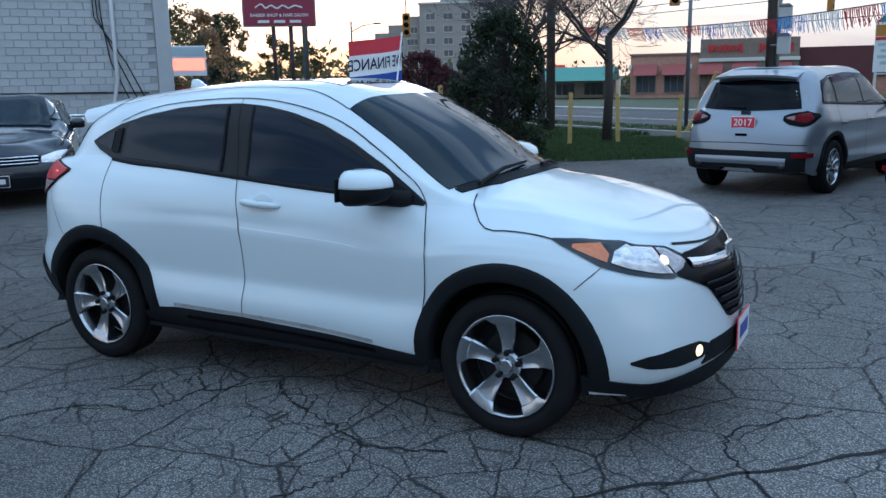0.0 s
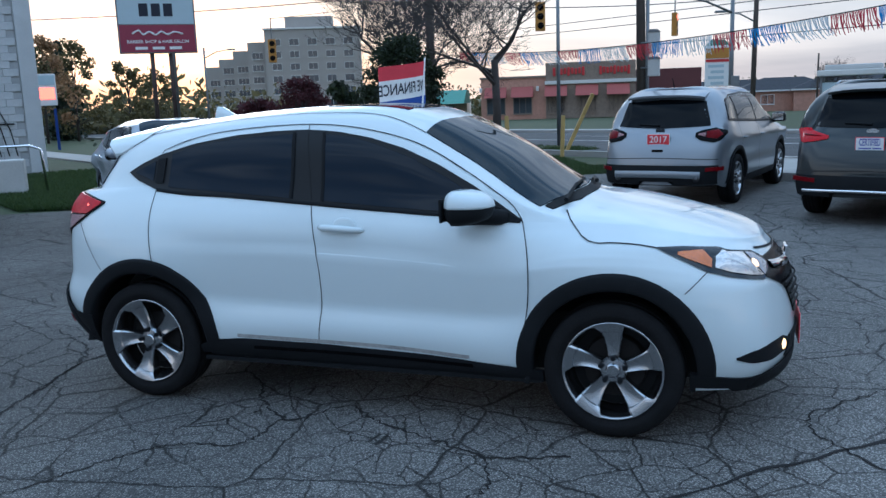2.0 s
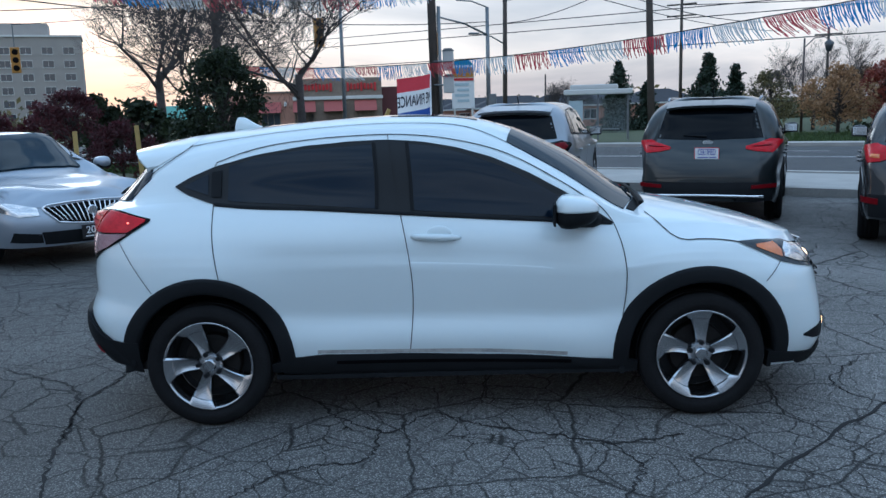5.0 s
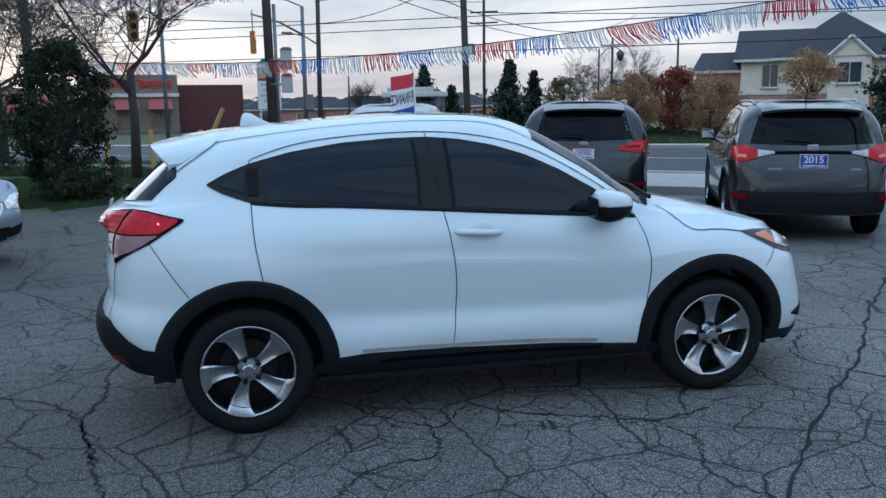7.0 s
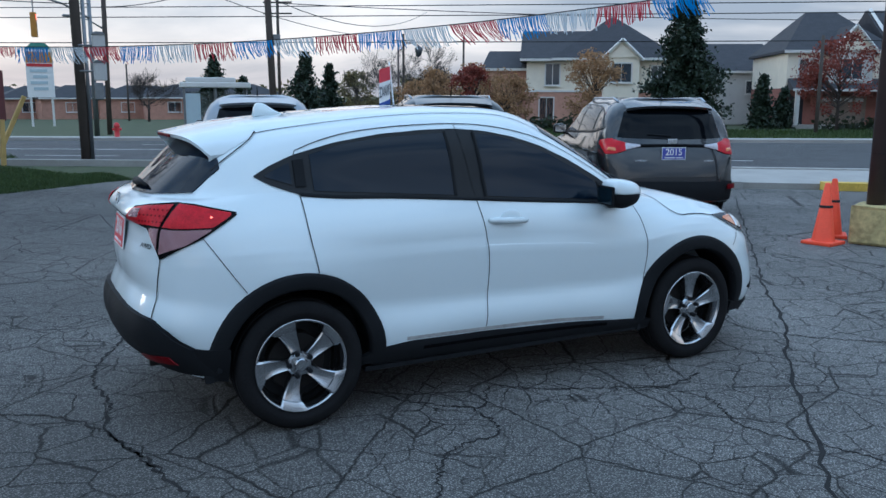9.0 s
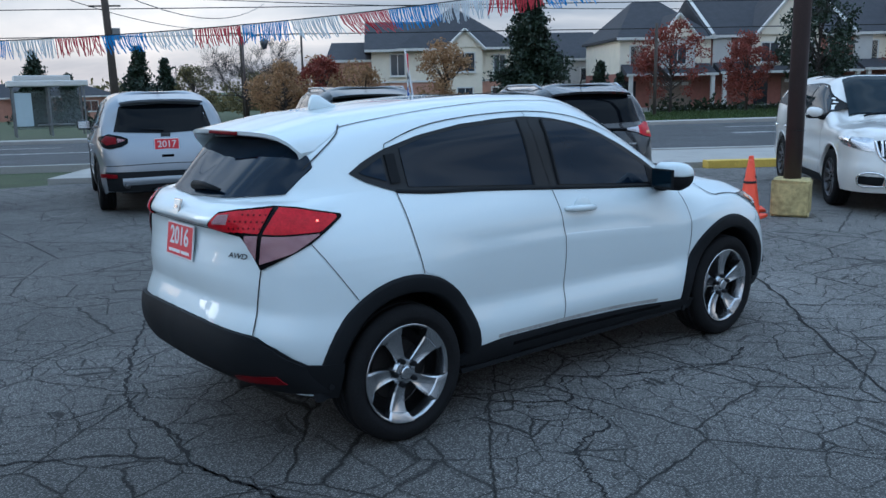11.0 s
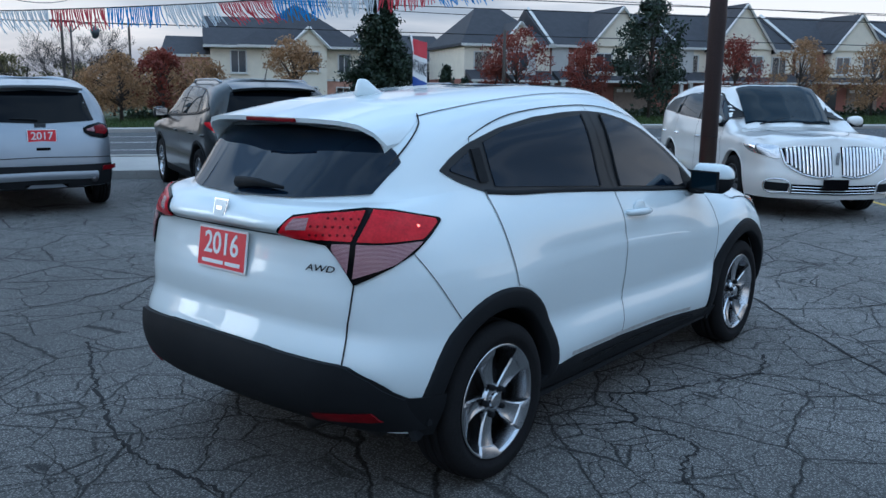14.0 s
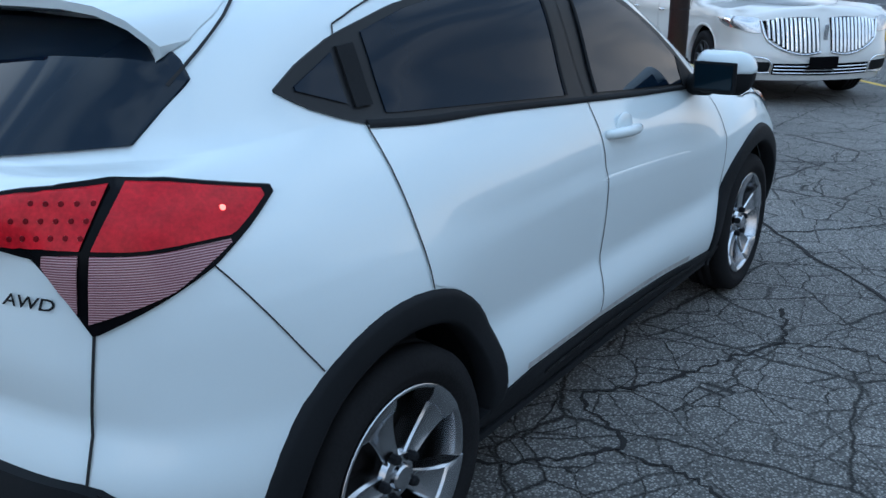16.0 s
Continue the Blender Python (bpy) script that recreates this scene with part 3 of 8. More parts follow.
# ---- the white crossover ----
def hero_mirror(parent, side):
    """Wing mirror: white upper cap over a black lower shell, on a black arm from the door's corner."""
    c = Vector((.585, side * .888, 1.118))

    def shell_bm(z_lo, z_hi, grow=0.0):
        bm = bmesh.new()
        rows = []
        for i in range(9):
            z = z_lo + (z_hi - z_lo) * i / 8
            k = max(0.0, 1 - abs(z / .084) ** 2.5) ** .42
            row = []
            for j in range(24):
                a = 2 * math.pi * j / 24
                ca, sa = math.cos(a), math.sin(a)
                fx = math.copysign(abs(ca) ** .75, ca) * (.165 if ca > 0 else .055) * k
                fy = math.copysign(abs(sa) ** .75, sa) * ((.112 + .010 * sa * side) if ca > -.2 else .092) * (.45 + .55 * k)
                row.append(bm.verts.new((fx * (1 + grow), fy * (1 + grow) - .10 * side * max(0, ca) ** 2 * .25, z)))
            rows.append(row)
        for r0, r1 in zip(rows, rows[1:]):
            for j in range(24):
                bm.faces.new((r0[j], r0[(j + 1) % 24], r1[(j + 1) % 24], r1[j]))
        bm.faces.new(rows[0][::-1])
        bm.faces.new(rows[-1])
        bmesh.ops.recalc_face_normals(bm, faces=bm.faces)
        bm.transform(Matrix.Translation(c) @ pose(0, 0, 0, 0, 0, side * 8))
        return bm

    cap = part("wing_mirror", shell_bm(.004, .082, .02), M_WHITE, parent, "white cap over a black mirror shell", True)
    part("mirror_shell", shell_bm(-.078, .070), M_CLAD, cap, "black mirror shell", True)
    face = Matrix.Translation(c + Vector((-.054, 0, 0))) @ pose(0, 0, 0, 0, 0, side * 8)
    part("mirror_rim", _posed(box_bm((0, 0, -.010), (.014, .172, .112), .006), face), M_CLAD, cap)
    part("mirror_glass", _posed(box_bm((-.007, 0, -.010), (.006, .150, .092), .002), face), M_GLASS2, cap, "dark mirror glass")
    part("turn_lamp", _posed(box_bm((.088, side * .055, -.006), (.040, .090, .014), .005), Matrix.Translation(c)), M_CLEARWHITE, cap)
    part("mirror_arm", tube_bm([c + Vector((.03, -side * .05, -.055)), c + Vector((.07, -side * .115, -.062)), Vector((.735, side * .742, 1.052)), Vector((.775, side * .715, 1.050))], [.040, .040, .042, .036], 10), M_CLAD, cap, "", True)
    return cap


def hero_car():
    car = thing("crossover_car", "pearl-white compact crossover with black cladding parked on cracked asphalt", "car", pose(0, 0.03, 0))
    rows = [
        [(-1.97, 0, .36), (-1.95, .4, .36), (-1.90, .60, .35), (-1.81, .71, .32), (-1.70, .765, .30), (-1.3, .79, .30), (-.85, .785, .27), (-.3, .775, .26), (.3, .775, .25), (.82, .785, .25), (1.1, .80, .25), (1.45, .795, .25), (1.72, .765, .25), (1.90, .66, .24), (2.01, .47, .22), (2.07, .25, .21), (2.09, 0, .21)],
        [(-2.06, 0, .45), (-2.035, .4, .45), (-1.965, .62, .45), (-1.875, .74, .45), (-1.73, .815, .44), (-1.3, .84, .42), (-.85, .824, .37), (-.3, .812, .365), (.3, .812, .355), (.82, .826, .34), (1.1, .845, .38), (1.45, .845, .40), (1.72, .815, .40), (1.945, .71, .38), (2.06, .49, .37), (2.125, .25, .36), (2.155, 0, .36)],
        [(-2.075, 0, .60), (-2.05, .4, .60), (-1.985, .625, .60), (-1.90, .748, .58), (-1.74, .825, .56), (-1.3, .85, .52), (-.85, .833, .450), (-.3, .828, .445), (.3, .828, .442), (.82, .838, .44), (1.1, .853, .52), (1.45, .855, .54), (1.72, .83, .54), (1.935, .715, .53), (2.05, .49, .53), (2.115, .25, .53), (2.15, 0, .53)],
        [(-2.030, 0, .735), (-2.005, .4, .73), (-1.945, .620, .715), (-1.868, .735, .70), (-1.74, .803, .69), (-1.3, .855, .66), (-.85, .806, .590), (-.3, .798, .578), (.3, .798, .572), (.82, .813, .578), (1.1, .857, .66), (1.45, .855, .67), (1.72, .822, .67), (1.915, .70, .655), (2.035, .48, .645), (2.10, .25, .64), (2.135, 0, .64)],
        [(-2.038, 0, .83), (-2.012, .4, .83), (-1.945, .620, .82), (-1.865, .728, .81), (-1.74, .797, .81), (-1.3, .858, .81), (-.85, .826, .775), (-.3, .815, .75), (.3, .816, .725), (.82, .826, .71), (1.1, .857, .78), (1.45, .845, .78), (1.72, .798, .76), (1.895, .685, .745), (2.01, .475, .735), (2.075, .25, .73), (2.115, 0, .725)],
        [(-2.026, 0, .89), (-2.005, .4, .89), (-1.936, .622, .88), (-1.864, .724, .87), (-1.74, .793, .87), (-1.3, .850, .87), (-.85, .828, .868), (-.3, .822, .863), (.3, .823, .838), (.82, .829, .800), (1.1, .850, .835), (1.45, .828, .835), (1.72, .775, .80), (1.875, .665, .785), (1.985, .465, .775), (2.05, .25, .765), (2.09, 0, .76)],
        [(-2.010, 0, .95), (-1.992, .4, .95), (-1.930, .621, .94), (-1.862, .718, .92), (-1.74, .786, .92), (-1.3, .838, .92), (-.85, .821, .884), (-.3, .812, .880), (.3, .813, .854), (.82, .825, .813), (1.1, .834, .875), (1.45, .808, .875), (1.72, .745, .84), (1.855, .64, .825), (1.96, .45, .81), (2.03, .24, .80), (2.065, 0, .795)],
        [(-2.003, 0, 1.045), (-1.988, .4, 1.045), (-1.923, .617, 1.02), (-1.858, .705, 1.00), (-1.74, .764, 1.00), (-1.3, .806, 1.01), (-.85, .812, .975), (-.3, .808, .958), (.3, .807, .935), (.82, .806, .885), (1.1, .800, .925), (1.45, .782, .915), (1.72, .715, .882), (1.84, .605, .86), (1.945, .43, .845), (2.01, .23, .835), (2.04, 0, .83)],
        [(-2.042, 0, 1.078), (-2.016, .39, 1.078), (-1.898, .605, 1.085), (-1.850, .680, 1.085), (-1.72, .724, 1.095), (-1.3, .752, 1.11), (-.85, .772, 1.07), (-.3, .787, 1.035), (.3, .788, 1.000), (.82, .776, .955), (1.1, .762, .965), (1.44, .728, .955), (1.70, .672, .92), (1.825, .565, .893), (1.93, .40, .872), (1.99, .215, .862), (2.015, 0, .858)],
        [(-1.945, 0, 1.17), (-1.893, .36, 1.172), (-1.765, .545, 1.174), (-1.69, .622, 1.180), (-1.61, .657, 1.188), (-1.3, .685, 1.20), (-.85, .717, 1.155), (-.3, .750, 1.117), (.3, .748, 1.075), (.82, .722, 1.03), (1.1, .69, 1.025), (1.42, .655, 1.005), (1.68, .60, .955), (1.81, .505, .925), (1.91, .365, .905), (1.965, .20, .895), (1.985, 0, .89)],
        [(-1.64, 0, 1.43), (-1.63, .34, 1.43), (-1.60, .47, 1.42), (-1.565, .530, 1.395), (-1.49, .541, 1.412), (-1.17, .552, 1.475), (-.76, .553, 1.525), (-.33, .556, 1.545), (.06, .560, 1.518), (.52, .592, 1.325), (.95, .645, 1.075), (1.35, .50, 1.045), (1.58, .45, 1.0), (1.72, .38, .965), (1.82, .28, .94), (1.87, .16, .93), (1.89, 0, .925)],
        [(-1.54, 0, 1.50), (-1.53, .26, 1.50), (-1.52, .38, 1.495), (-1.50, .43, 1.485), (-1.41, .445, 1.495), (-1.1, .45, 1.535), (-.7, .455, 1.573), (-.3, .458, 1.588), (.13, .455, 1.560), (.60, .46, 1.352), (1.04, .45, 1.10), (1.32, .33, 1.07), (1.5, .28, 1.033), (1.6, .22, 1.008), (1.66, .16, .99), (1.7, .09, .98), (1.72, 0, .975)],
        [(-1.42, 0, 1.535), (-1.40, 0, 1.537), (-1.38, 0, 1.54), (-1.35, 0, 1.545), (-1.28, 0, 1.553), (-1.05, 0, 1.575), (-.65, 0, 1.60), (-.25, 0, 1.605), (.2, 0, 1.578), (.7, 0, 1.375), (1.12, 0, 1.115), (1.3, 0, 1.085), (1.42, 0, 1.065), (1.5, 0, 1.05), (1.55, 0, 1.038), (1.6, 0, 1.025), (1.64, 0, 1.012)],
    ]

    # a row between the shoulder and the belt, which keeps the tail lamps proud of the glass
    brow = [tuple(a[k] + (b[k] - a[k]) * .6 for k in range(3)) for a, b in zip(rows[8], rows[9])]
    brow[:5] = [(-1.995, 0, 1.145), (-1.965, .39, 1.146), (-1.862, .590, 1.150), (-1.795, .650, 1.151), (-1.68, .690, 1.153)]
    rows.insert(9, brow)

    def bonnet(x, y):
        z = np.interp(x, (1.12, 1.2, 1.3, 1.4, 1.5, 1.6, 1.7, 1.8, 1.9, 1.985), (1.105, 1.092, 1.0745, 1.055, 1.034, 1.0105, .985, .957, .925, .892))
        return float(z) - .045 * (abs(y) / .66) ** 2.6

    for r in rows[10:]:
        r[11:] = [(x, y, bonnet(x, y)) for x, y, _ in r[11:]]
    sh = Shell(rows, creases=(3, 5, 6, 10))
    R = 0.334
    axles = ((-1.305, R), (1.305, R))
    sh.body("body", M_WHITE, car, [(x, R + 0.01, 0.385) for x, _ in axles])
    part("underbody", box_bm((0, 0, 0.40), (3.5, 1.18, 0.30)), M_SEAM, car)
    for x, _ in axles:
        for s in (-1, 1):
            bm = bmesh.new()
            ring = []
            for i in range(15):
                a = math.pi * (i / 14 * 1.06 - 0.03)
                ring.append([bm.verts.new((x + 0.40 * math.cos(a), s * y, R + 0.02 + 0.40 * math.sin(a))) for y in (0.785, 0.56)])
            for r0, r1 in zip(ring, ring[1:]):
                bm.faces.new((r0[0], r0[1], r1[1], r1[0]))
            part("wheel_well_liner", bm, M_CLAD, car)

    for way, side in (("right", -1), ("left", 1)):
        # doors
        fd_rear = [(-.231, .379), (-.212, .56), (-.207, .74), (-.232, .955), (-.262, 1.110)]
        fd_front = [(.846, .326), (.873, .474), (.900, .628), (.906, .812), (.888, .933), (.858, 1.028)]
        sh.patch("front_door", fd_rear, fd_front, way, M_WHITE, car, 0.003, 26, 30)
        rd_rear = [(-.841, .372), (-.895, .52), (-.985, .67), (-1.10, .77), (-1.214, .814), (-1.243, 1.0), (-1.252, 1.178)]
        sh.patch("rear_door", rd_rear, fd_rear, way, M_WHITE, car, 0.003, 28, 26)
        sh.strip("door_seam", fd_rear, 0.0048, way, M_SEAM, car, 0.0045)
        sh.strip("door_seam", fd_front, 0.0048, way, M_SEAM, car, 0.0045)
        sh.strip("door_seam", [(-1.212, .805), (-1.243, 1.0), (-1.252, 1.182)], 0.0048, way, M_SEAM, car, 0.0045)
        sh.strip("roof_seam", [(-1.258, 1.365), (-1.262, 1.383), (-1.225, 1.400), (-.994, 1.469), (-.757, 1.500), (-.515, 1.515), (-.323, 1.518), (-.146, 1.508), (.072, 1.473), (.292, 1.408), (.50, 1.302), (.70, 1.178), (.81, 1.098), (.858, 1.030)], 0.0042, way, M_SEAM, car, 0.004)
        # glass: dark surround, then panes
        top = [(-1.466, 1.276), (-1.386, 1.321), (-1.263, 1.371), (-1.04, 1.428), (-.77, 1.470), (-.517, 1.487), (-.334, 1.491), (-.149, 1.478), (.037, 1.444), (.224, 1.388), (.411, 1.305), (.60, 1.202), (.724, 1.122), (.858, 1.032)]
        low = [(-1.466, 1.271), (-1.402, 1.232), (-1.26, 1.180), (-1.07, 1.160), (-.776, 1.146), (-.259, 1.112), (.124, 1.083), (.576, 1.050), (.858, 1.026)]
        frame_ = sh.patch("window_frame", low, top, way, M_PILLAR, car, 0.005, 64, 10, "satin black window surround", ab=True)
        sh.patch("quarter_glass", [(-1.415, 1.268), (-1.284, 1.226)], [(-1.415, 1.276), (-1.284, 1.334)], way, M_GLASS, frame_, 0.009, 8, 6, ab=True)
        sh.patch("window_pane", [(-1.175, 1.192), (-.85, 1.170), (-.375, 1.138)], [(-1.175, 1.372), (-1.0, 1.418), (-.77, 1.449), (-.395, 1.470)], way, M_GLASS, frame_, 0.009, 24, 8, ab=True)
        sh.patch("window_pane", [(-.200, 1.126), (.12, 1.100), (.55, 1.069), (.752, 1.054)], [(-.220, 1.466), (-.07, 1.450), (.106, 1.400), (.279, 1.334), (.447, 1.250), (.60, 1.160), (.752, 1.060)], way, M_GLASS, frame_, 0.009, 30, 8, ab=True)
        sh.strip("pillar_seam", [(-.262, 1.112), (-.283, 1.25), (-.325, 1.512)], 0.004, way, M_SEAM, frame_, 0.007)
        sh.strip("window_seal", [(-.385, 1.140), (-.385, 1.30), (-.400, 1.476)], 0.018, way, M_CLAD, frame_, 0.011, round_=0.003)
        sh.strip("window_seal", [(-.198, 1.124), (-.205, 1.28), (-.222, 1.472)], 0.018, way, M_CLAD, frame_, 0.011, round_=0.003)
        sh.strip("belt_moulding", [(-1.25, 1.178), (-1.07, 1.160), (-.776, 1.146), (-.259, 1.112), (.124, 1.083), (.576, 1.050), (.85, 1.027)], 0.018, way, M_CLAD, car, 0.007, round_=0.004)
        # rear door's hidden handle in the window frame
        sh.patch("rear_door_handle", [(-1.265, 1.215), (-1.212, 1.215)], [(-1.265, 1.345), (-1.212, 1.350)], way, M_CLAD, frame_, 0.013, 6, 6)
        # handle
        hx, hz = -.075, .993
        hp, hn = sh.at((hx, side, hz), way)
        bm = bmesh.new()
        bmesh.ops.create_uvsphere(bm, u_segments=18, v_segments=8, radius=1)
        bm.transform(Matrix.Translation(hp + Vector((0.015, side * -0.002, 0.008))) @ Matrix.Diagonal((0.068, 0.010, 0.050, 1)))
        cup = part("handle_recess", bm, M_WHITE, car, "", True)
        out = Vector((0, side, 0))
        grip = tube_bm([hp + Vector((-.130, 0, .004)), hp + out * 0.016 + Vector((-.108, 0, .004)), hp + out * 0.026 + Vector((-.06, 0, .003)), hp + out * 0.030, hp + out * 0.026 + Vector((.06, 0, -.003)), hp + out * 0.015 + Vector((.105, 0, -.006)), hp + Vector((.125, 0, -.007))], [0.011, 0.016, 0.0185, 0.019, 0.0175, 0.014, 0.008], 12)
        grip_ob = part("door_handle", grip, M_WHITE, cup, "", True)
        part("keyhole", _disc(hp + out * 0.037 + Vector((-.052, 0, .006)), 0.0055, out), M_SEAM, grip_ob)
        sh.strip("dust_streak", [(-.72, .398), (-.23, .392), (.20, .383), (.60, .358)], 0.020, way, M_DUST, car, 0.0052, label="dust along the door's foot")
        # cladding
        sh.arch("arch_cladding", -1.305, R + 0.01, 0.385, 0.470, -6, 186, way, M_CLAD, car, 0.014)
        sh.arch("arch_cladding", 1.305, R + 0.01, 0.385, 0.470, -2, 186, way, M_CLAD, car, 0.014)
        sill = sh.patch("sill_cladding", [(-.97, .262), (0, .25), (.97, .25)], [(-.97, .33), (-.86, .368), (-.70, .384), (-.23, .378), (.35, .358), (.55, .345), (.70, .330), (.85, .322), (.97, .31)], way, M_CLAD, car, 0.010, 34, 8, thick=0.04, bulge=0.012)
        part("sill_underside", box_bm((0, side * .735, .253), (1.90, .14, .022)), M_CLAD, sill)
        sh.strip("sill_groove", [(-.62, .345), (0, .34), (.62, .325)], 0.018, way, M_GLOSSBLACK, sill, 0.024)
        hero_mirror(car, side)
        sh.patch("mirror_sail", [(.60, 1.054), (.845, 1.030)], [(.60, 1.168), (.70, 1.112), (.845, 1.036)], way, M_CLAD, car, 0.011, 10, 6, ab=True)
        for fx, fz in ((.895, .05), (-1.70, .16)):
            flap = bmesh.new()
            box_into(flap, (fx, side * .755, .250 + fz), (.026, .12, .13), pose(0, 0, 0, 0, 8 if fx > 0 else 10, 0), 0.004)
            part("mud_flap", flap, M_CLAD, car, "black plastic mud flap")
        # lamps
        ring = (1.15, 0.0, 1, side)

        def sp(x, z):
            return sh.turn(sh.at((x, side, z), way)[0], ring)

        def fp(y, z):
            return sh.turn(sh.at((2, side * y, z), "front")[0], ring)

        head = sh.patch("headlamp", [sp(1.505, .914), sp(1.62, .862), sp(1.721, .812), sp(1.83, .780), fp(.56, .742), fp(.40, .765)], [sp(1.505, .920), sp(1.62, .920), sp(1.764, .905), fp(.60, .886), fp(.47, .864), fp(.40, .82)], ring, M_SMOKED, car, .007, 40, 8, "smoked headlamp cover", ab=True)
        sh.patch("headlamp_lens", [sp(1.752, .826), sp(1.82, .800), fp(.62, .772), fp(.545, .760)], [sp(1.752, .868), sp(1.785, .890), fp(.63, .880), fp(.545, .866)], ring, M_LAMP, head, .012, 22, 8, "clear headlamp lens", bulge=.012, ab=True)
        sh.patch("headlamp_lens", [fp(.535, .760), fp(.48, .768), fp(.425, .792)], [fp(.535, .864), fp(.49, .854), fp(.425, .81)], ring, M_CLEARWHITE, head, .013, 12, 8, "ribbed clear inner lens", bulge=.006, ab=True)
        sh.patch("indicator", [sp(1.592, .888), sp(1.737, .828)], [sp(1.592, .900), sp(1.695, .902), sp(1.737, .862)], ring, M_AMBER, head, .011, 12, 6, "amber indicator lens", ab=True)
        bp_, bn_ = sh.at((2, side * .548, .812), "front", 0.020)
        bm = lathe_bm([(0.0, 0.008), (0.016, 0.005), (0.024, 0.0)], 14)
        bm.transform(Matrix.Translation(bp_) @ bn_.to_track_quat("Y", "Z").to_matrix().to_4x4())
        part("lit_bulb", bm, M_WARM, head, "warm glowing headlamp bulb", True)
        sh.patch("fog_lamp_recess", [sp(1.86, .408), sp(1.92, .386), fp(.60, .372), fp(.44, .372), fp(.36, .395)], [sp(1.86, .418), sp(1.92, .440), fp(.62, .455), fp(.46, .452), fp(.36, .42)], ring, M_CLAD, car, .006, 24, 7, "black fog lamp recess", ab=True)
        fg, fn = sh.at((2, side * .465, .412), "front")
        bm = lathe_bm([(0.0, 0.010), (0.020, 0.008), (0.027, 0.0)], 16)
        bm.transform(Matrix.Translation(fg + fn * 0.004) @ fn.to_track_quat("Y", "Z").to_matrix().to_4x4())
        part("fog_lamp", bm, M_GLOW, car, "lit fog lamp", True)
        sh.strip("bonnet_seam", [(1.050, 1.066), (1.095, 1.025), (1.150, .968), (1.194, .944), (1.30, .941), (1.42, .932), (1.51, .917)], 0.0045, way, M_SEAM, car, 0.004)
        sh.strip("bumper_seam", [(1.721, .812), (1.68, .772), (1.628, .722)], 0.004, way, M_SEAM, car, 0.004)
        sh.strip("quarter_seam", [(-1.758, 1.014), (-1.738, .985), (-1.67, .882), (-1.585, .758), (-1.57, .738)], 0.0034, way, M_SEAM, car, 0.004)
    # rear
    for s in (-1, 1):
        ring = (-1.25, 0.0, -1, s)
        way = "right" if s < 0 else "left"

        def rp(y, z):
            return sh.turn(sh.at((-2, s * y, z), "rear")[0], ring)

        def sp(x, z):
            return sh.turn(sh.at((x, s, z), way)[0], ring)

        lamp = sh.patch("tail_lamp", [rp(.335, 1.060), rp(.40, 1.046), rp(.53, 1.030), rp(.575, .985), rp(.635, .893), sp(-1.750, 1.000), sp(-1.584, 1.102)], [rp(.335, 1.072), rp(.385, 1.126), rp(.48, 1.143), rp(.60, 1.158), sp(-1.76, 1.152), sp(-1.584, 1.114)], ring, M_GLOSSBLACK, car, .007, 60, 10, "wrap-around tail lamp", ab=True)
        sh.patch("red_lens", [rp(.350, 1.064), rp(.40, 1.054), rp(.612, 1.046)], [rp(.350, 1.074), rp(.392, 1.117), rp(.48, 1.134), rp(.612, 1.148)], ring, M_RED, lamp, .012, 24, 8, "red lens with light diodes", ab=True)
        sh.patch("red_lens", [rp(.630, 1.046), sp(-1.70, 1.046), sp(-1.610, 1.098)], [rp(.630, 1.150), sp(-1.76, 1.142), sp(-1.610, 1.110)], ring, M_RED, lamp, .012, 24, 8, "red lens with light diodes", ab=True)
        sh.patch("reversing_lens", [rp(.385, 1.078), rp(.455, 1.080)], [rp(.385, 1.090), rp(.402, 1.112), rp(.455, 1.118)], ring, M_CLEAR, lamp, .015, 8, 4, "clear reversing lens", ab=True)
        sh.patch("clear_lens", [rp(.552, 1.018), rp(.612, .936)], [rp(.552, 1.036), rp(.612, 1.038)], ring, M_CLEAR, lamp, .012, 10, 8, "ribbed clear lens", ab=True)
        sh.patch("clear_lens", [rp(.630, .918), sp(-1.82, .970), sp(-1.708, 1.034)], [rp(.630, 1.037), sp(-1.708, 1.039)], ring, M_CLEAR, lamp, .012, 20, 8, "ribbed clear lens", ab=True)
        # small red glow added on the side lens; the tail lamp itself is unlit
        dot_p, dot_n = sh.at((-1.700, s, 1.092), way, 0.0135)
        part("glow_dot", _disc(dot_p, 0.006, dot_n), M_RED_DOT, lamp, "small glowing red dot added to the unlit lamp")
        for r_ in range(3):
            for c_ in range(7):
                y_ = s * (.468 + .0235 * c_)
                if r_ < 2 or c_ > 1:
                    p_, n_ = sh.at((-2, y_, 1.066 + .028 * r_), "rear", 0.0125)
                    bmd = lathe_bm([(0.0, 0.0010), (0.005, 0.0006), (0.0065, -0.002)], 8)
                    bmd.transform(Matrix.Translation(p_) @ n_.to_track_quat("Y", "Z").to_matrix().to_4x4())
                    part("light_diode", bmd, M_REDDARK, lamp)
        sh.strip("tailgate_seam", [(s * .635, .900), (s * .628, .80), (s * .618, .72), (s * .625, .66), (s * .626, .60)], 0.0055, "rear", M_SEAM, car, 0.004)
        sh.strip("spoiler_seam", [(-1.655, 1.30), (-1.60, 1.345), (-1.52, 1.40), (-1.44, 1.452), (-1.405, 1.485)], 0.0045, way, M_SEAM, car, 0.007)
        sh.patch("reflector", [(s * .50, .405), (s * .72, .41)], [(s * .50, .430), (s * .70, .448)], "rear", M_REDDARK, car, 0.034, 10, 4, "red bumper reflector")
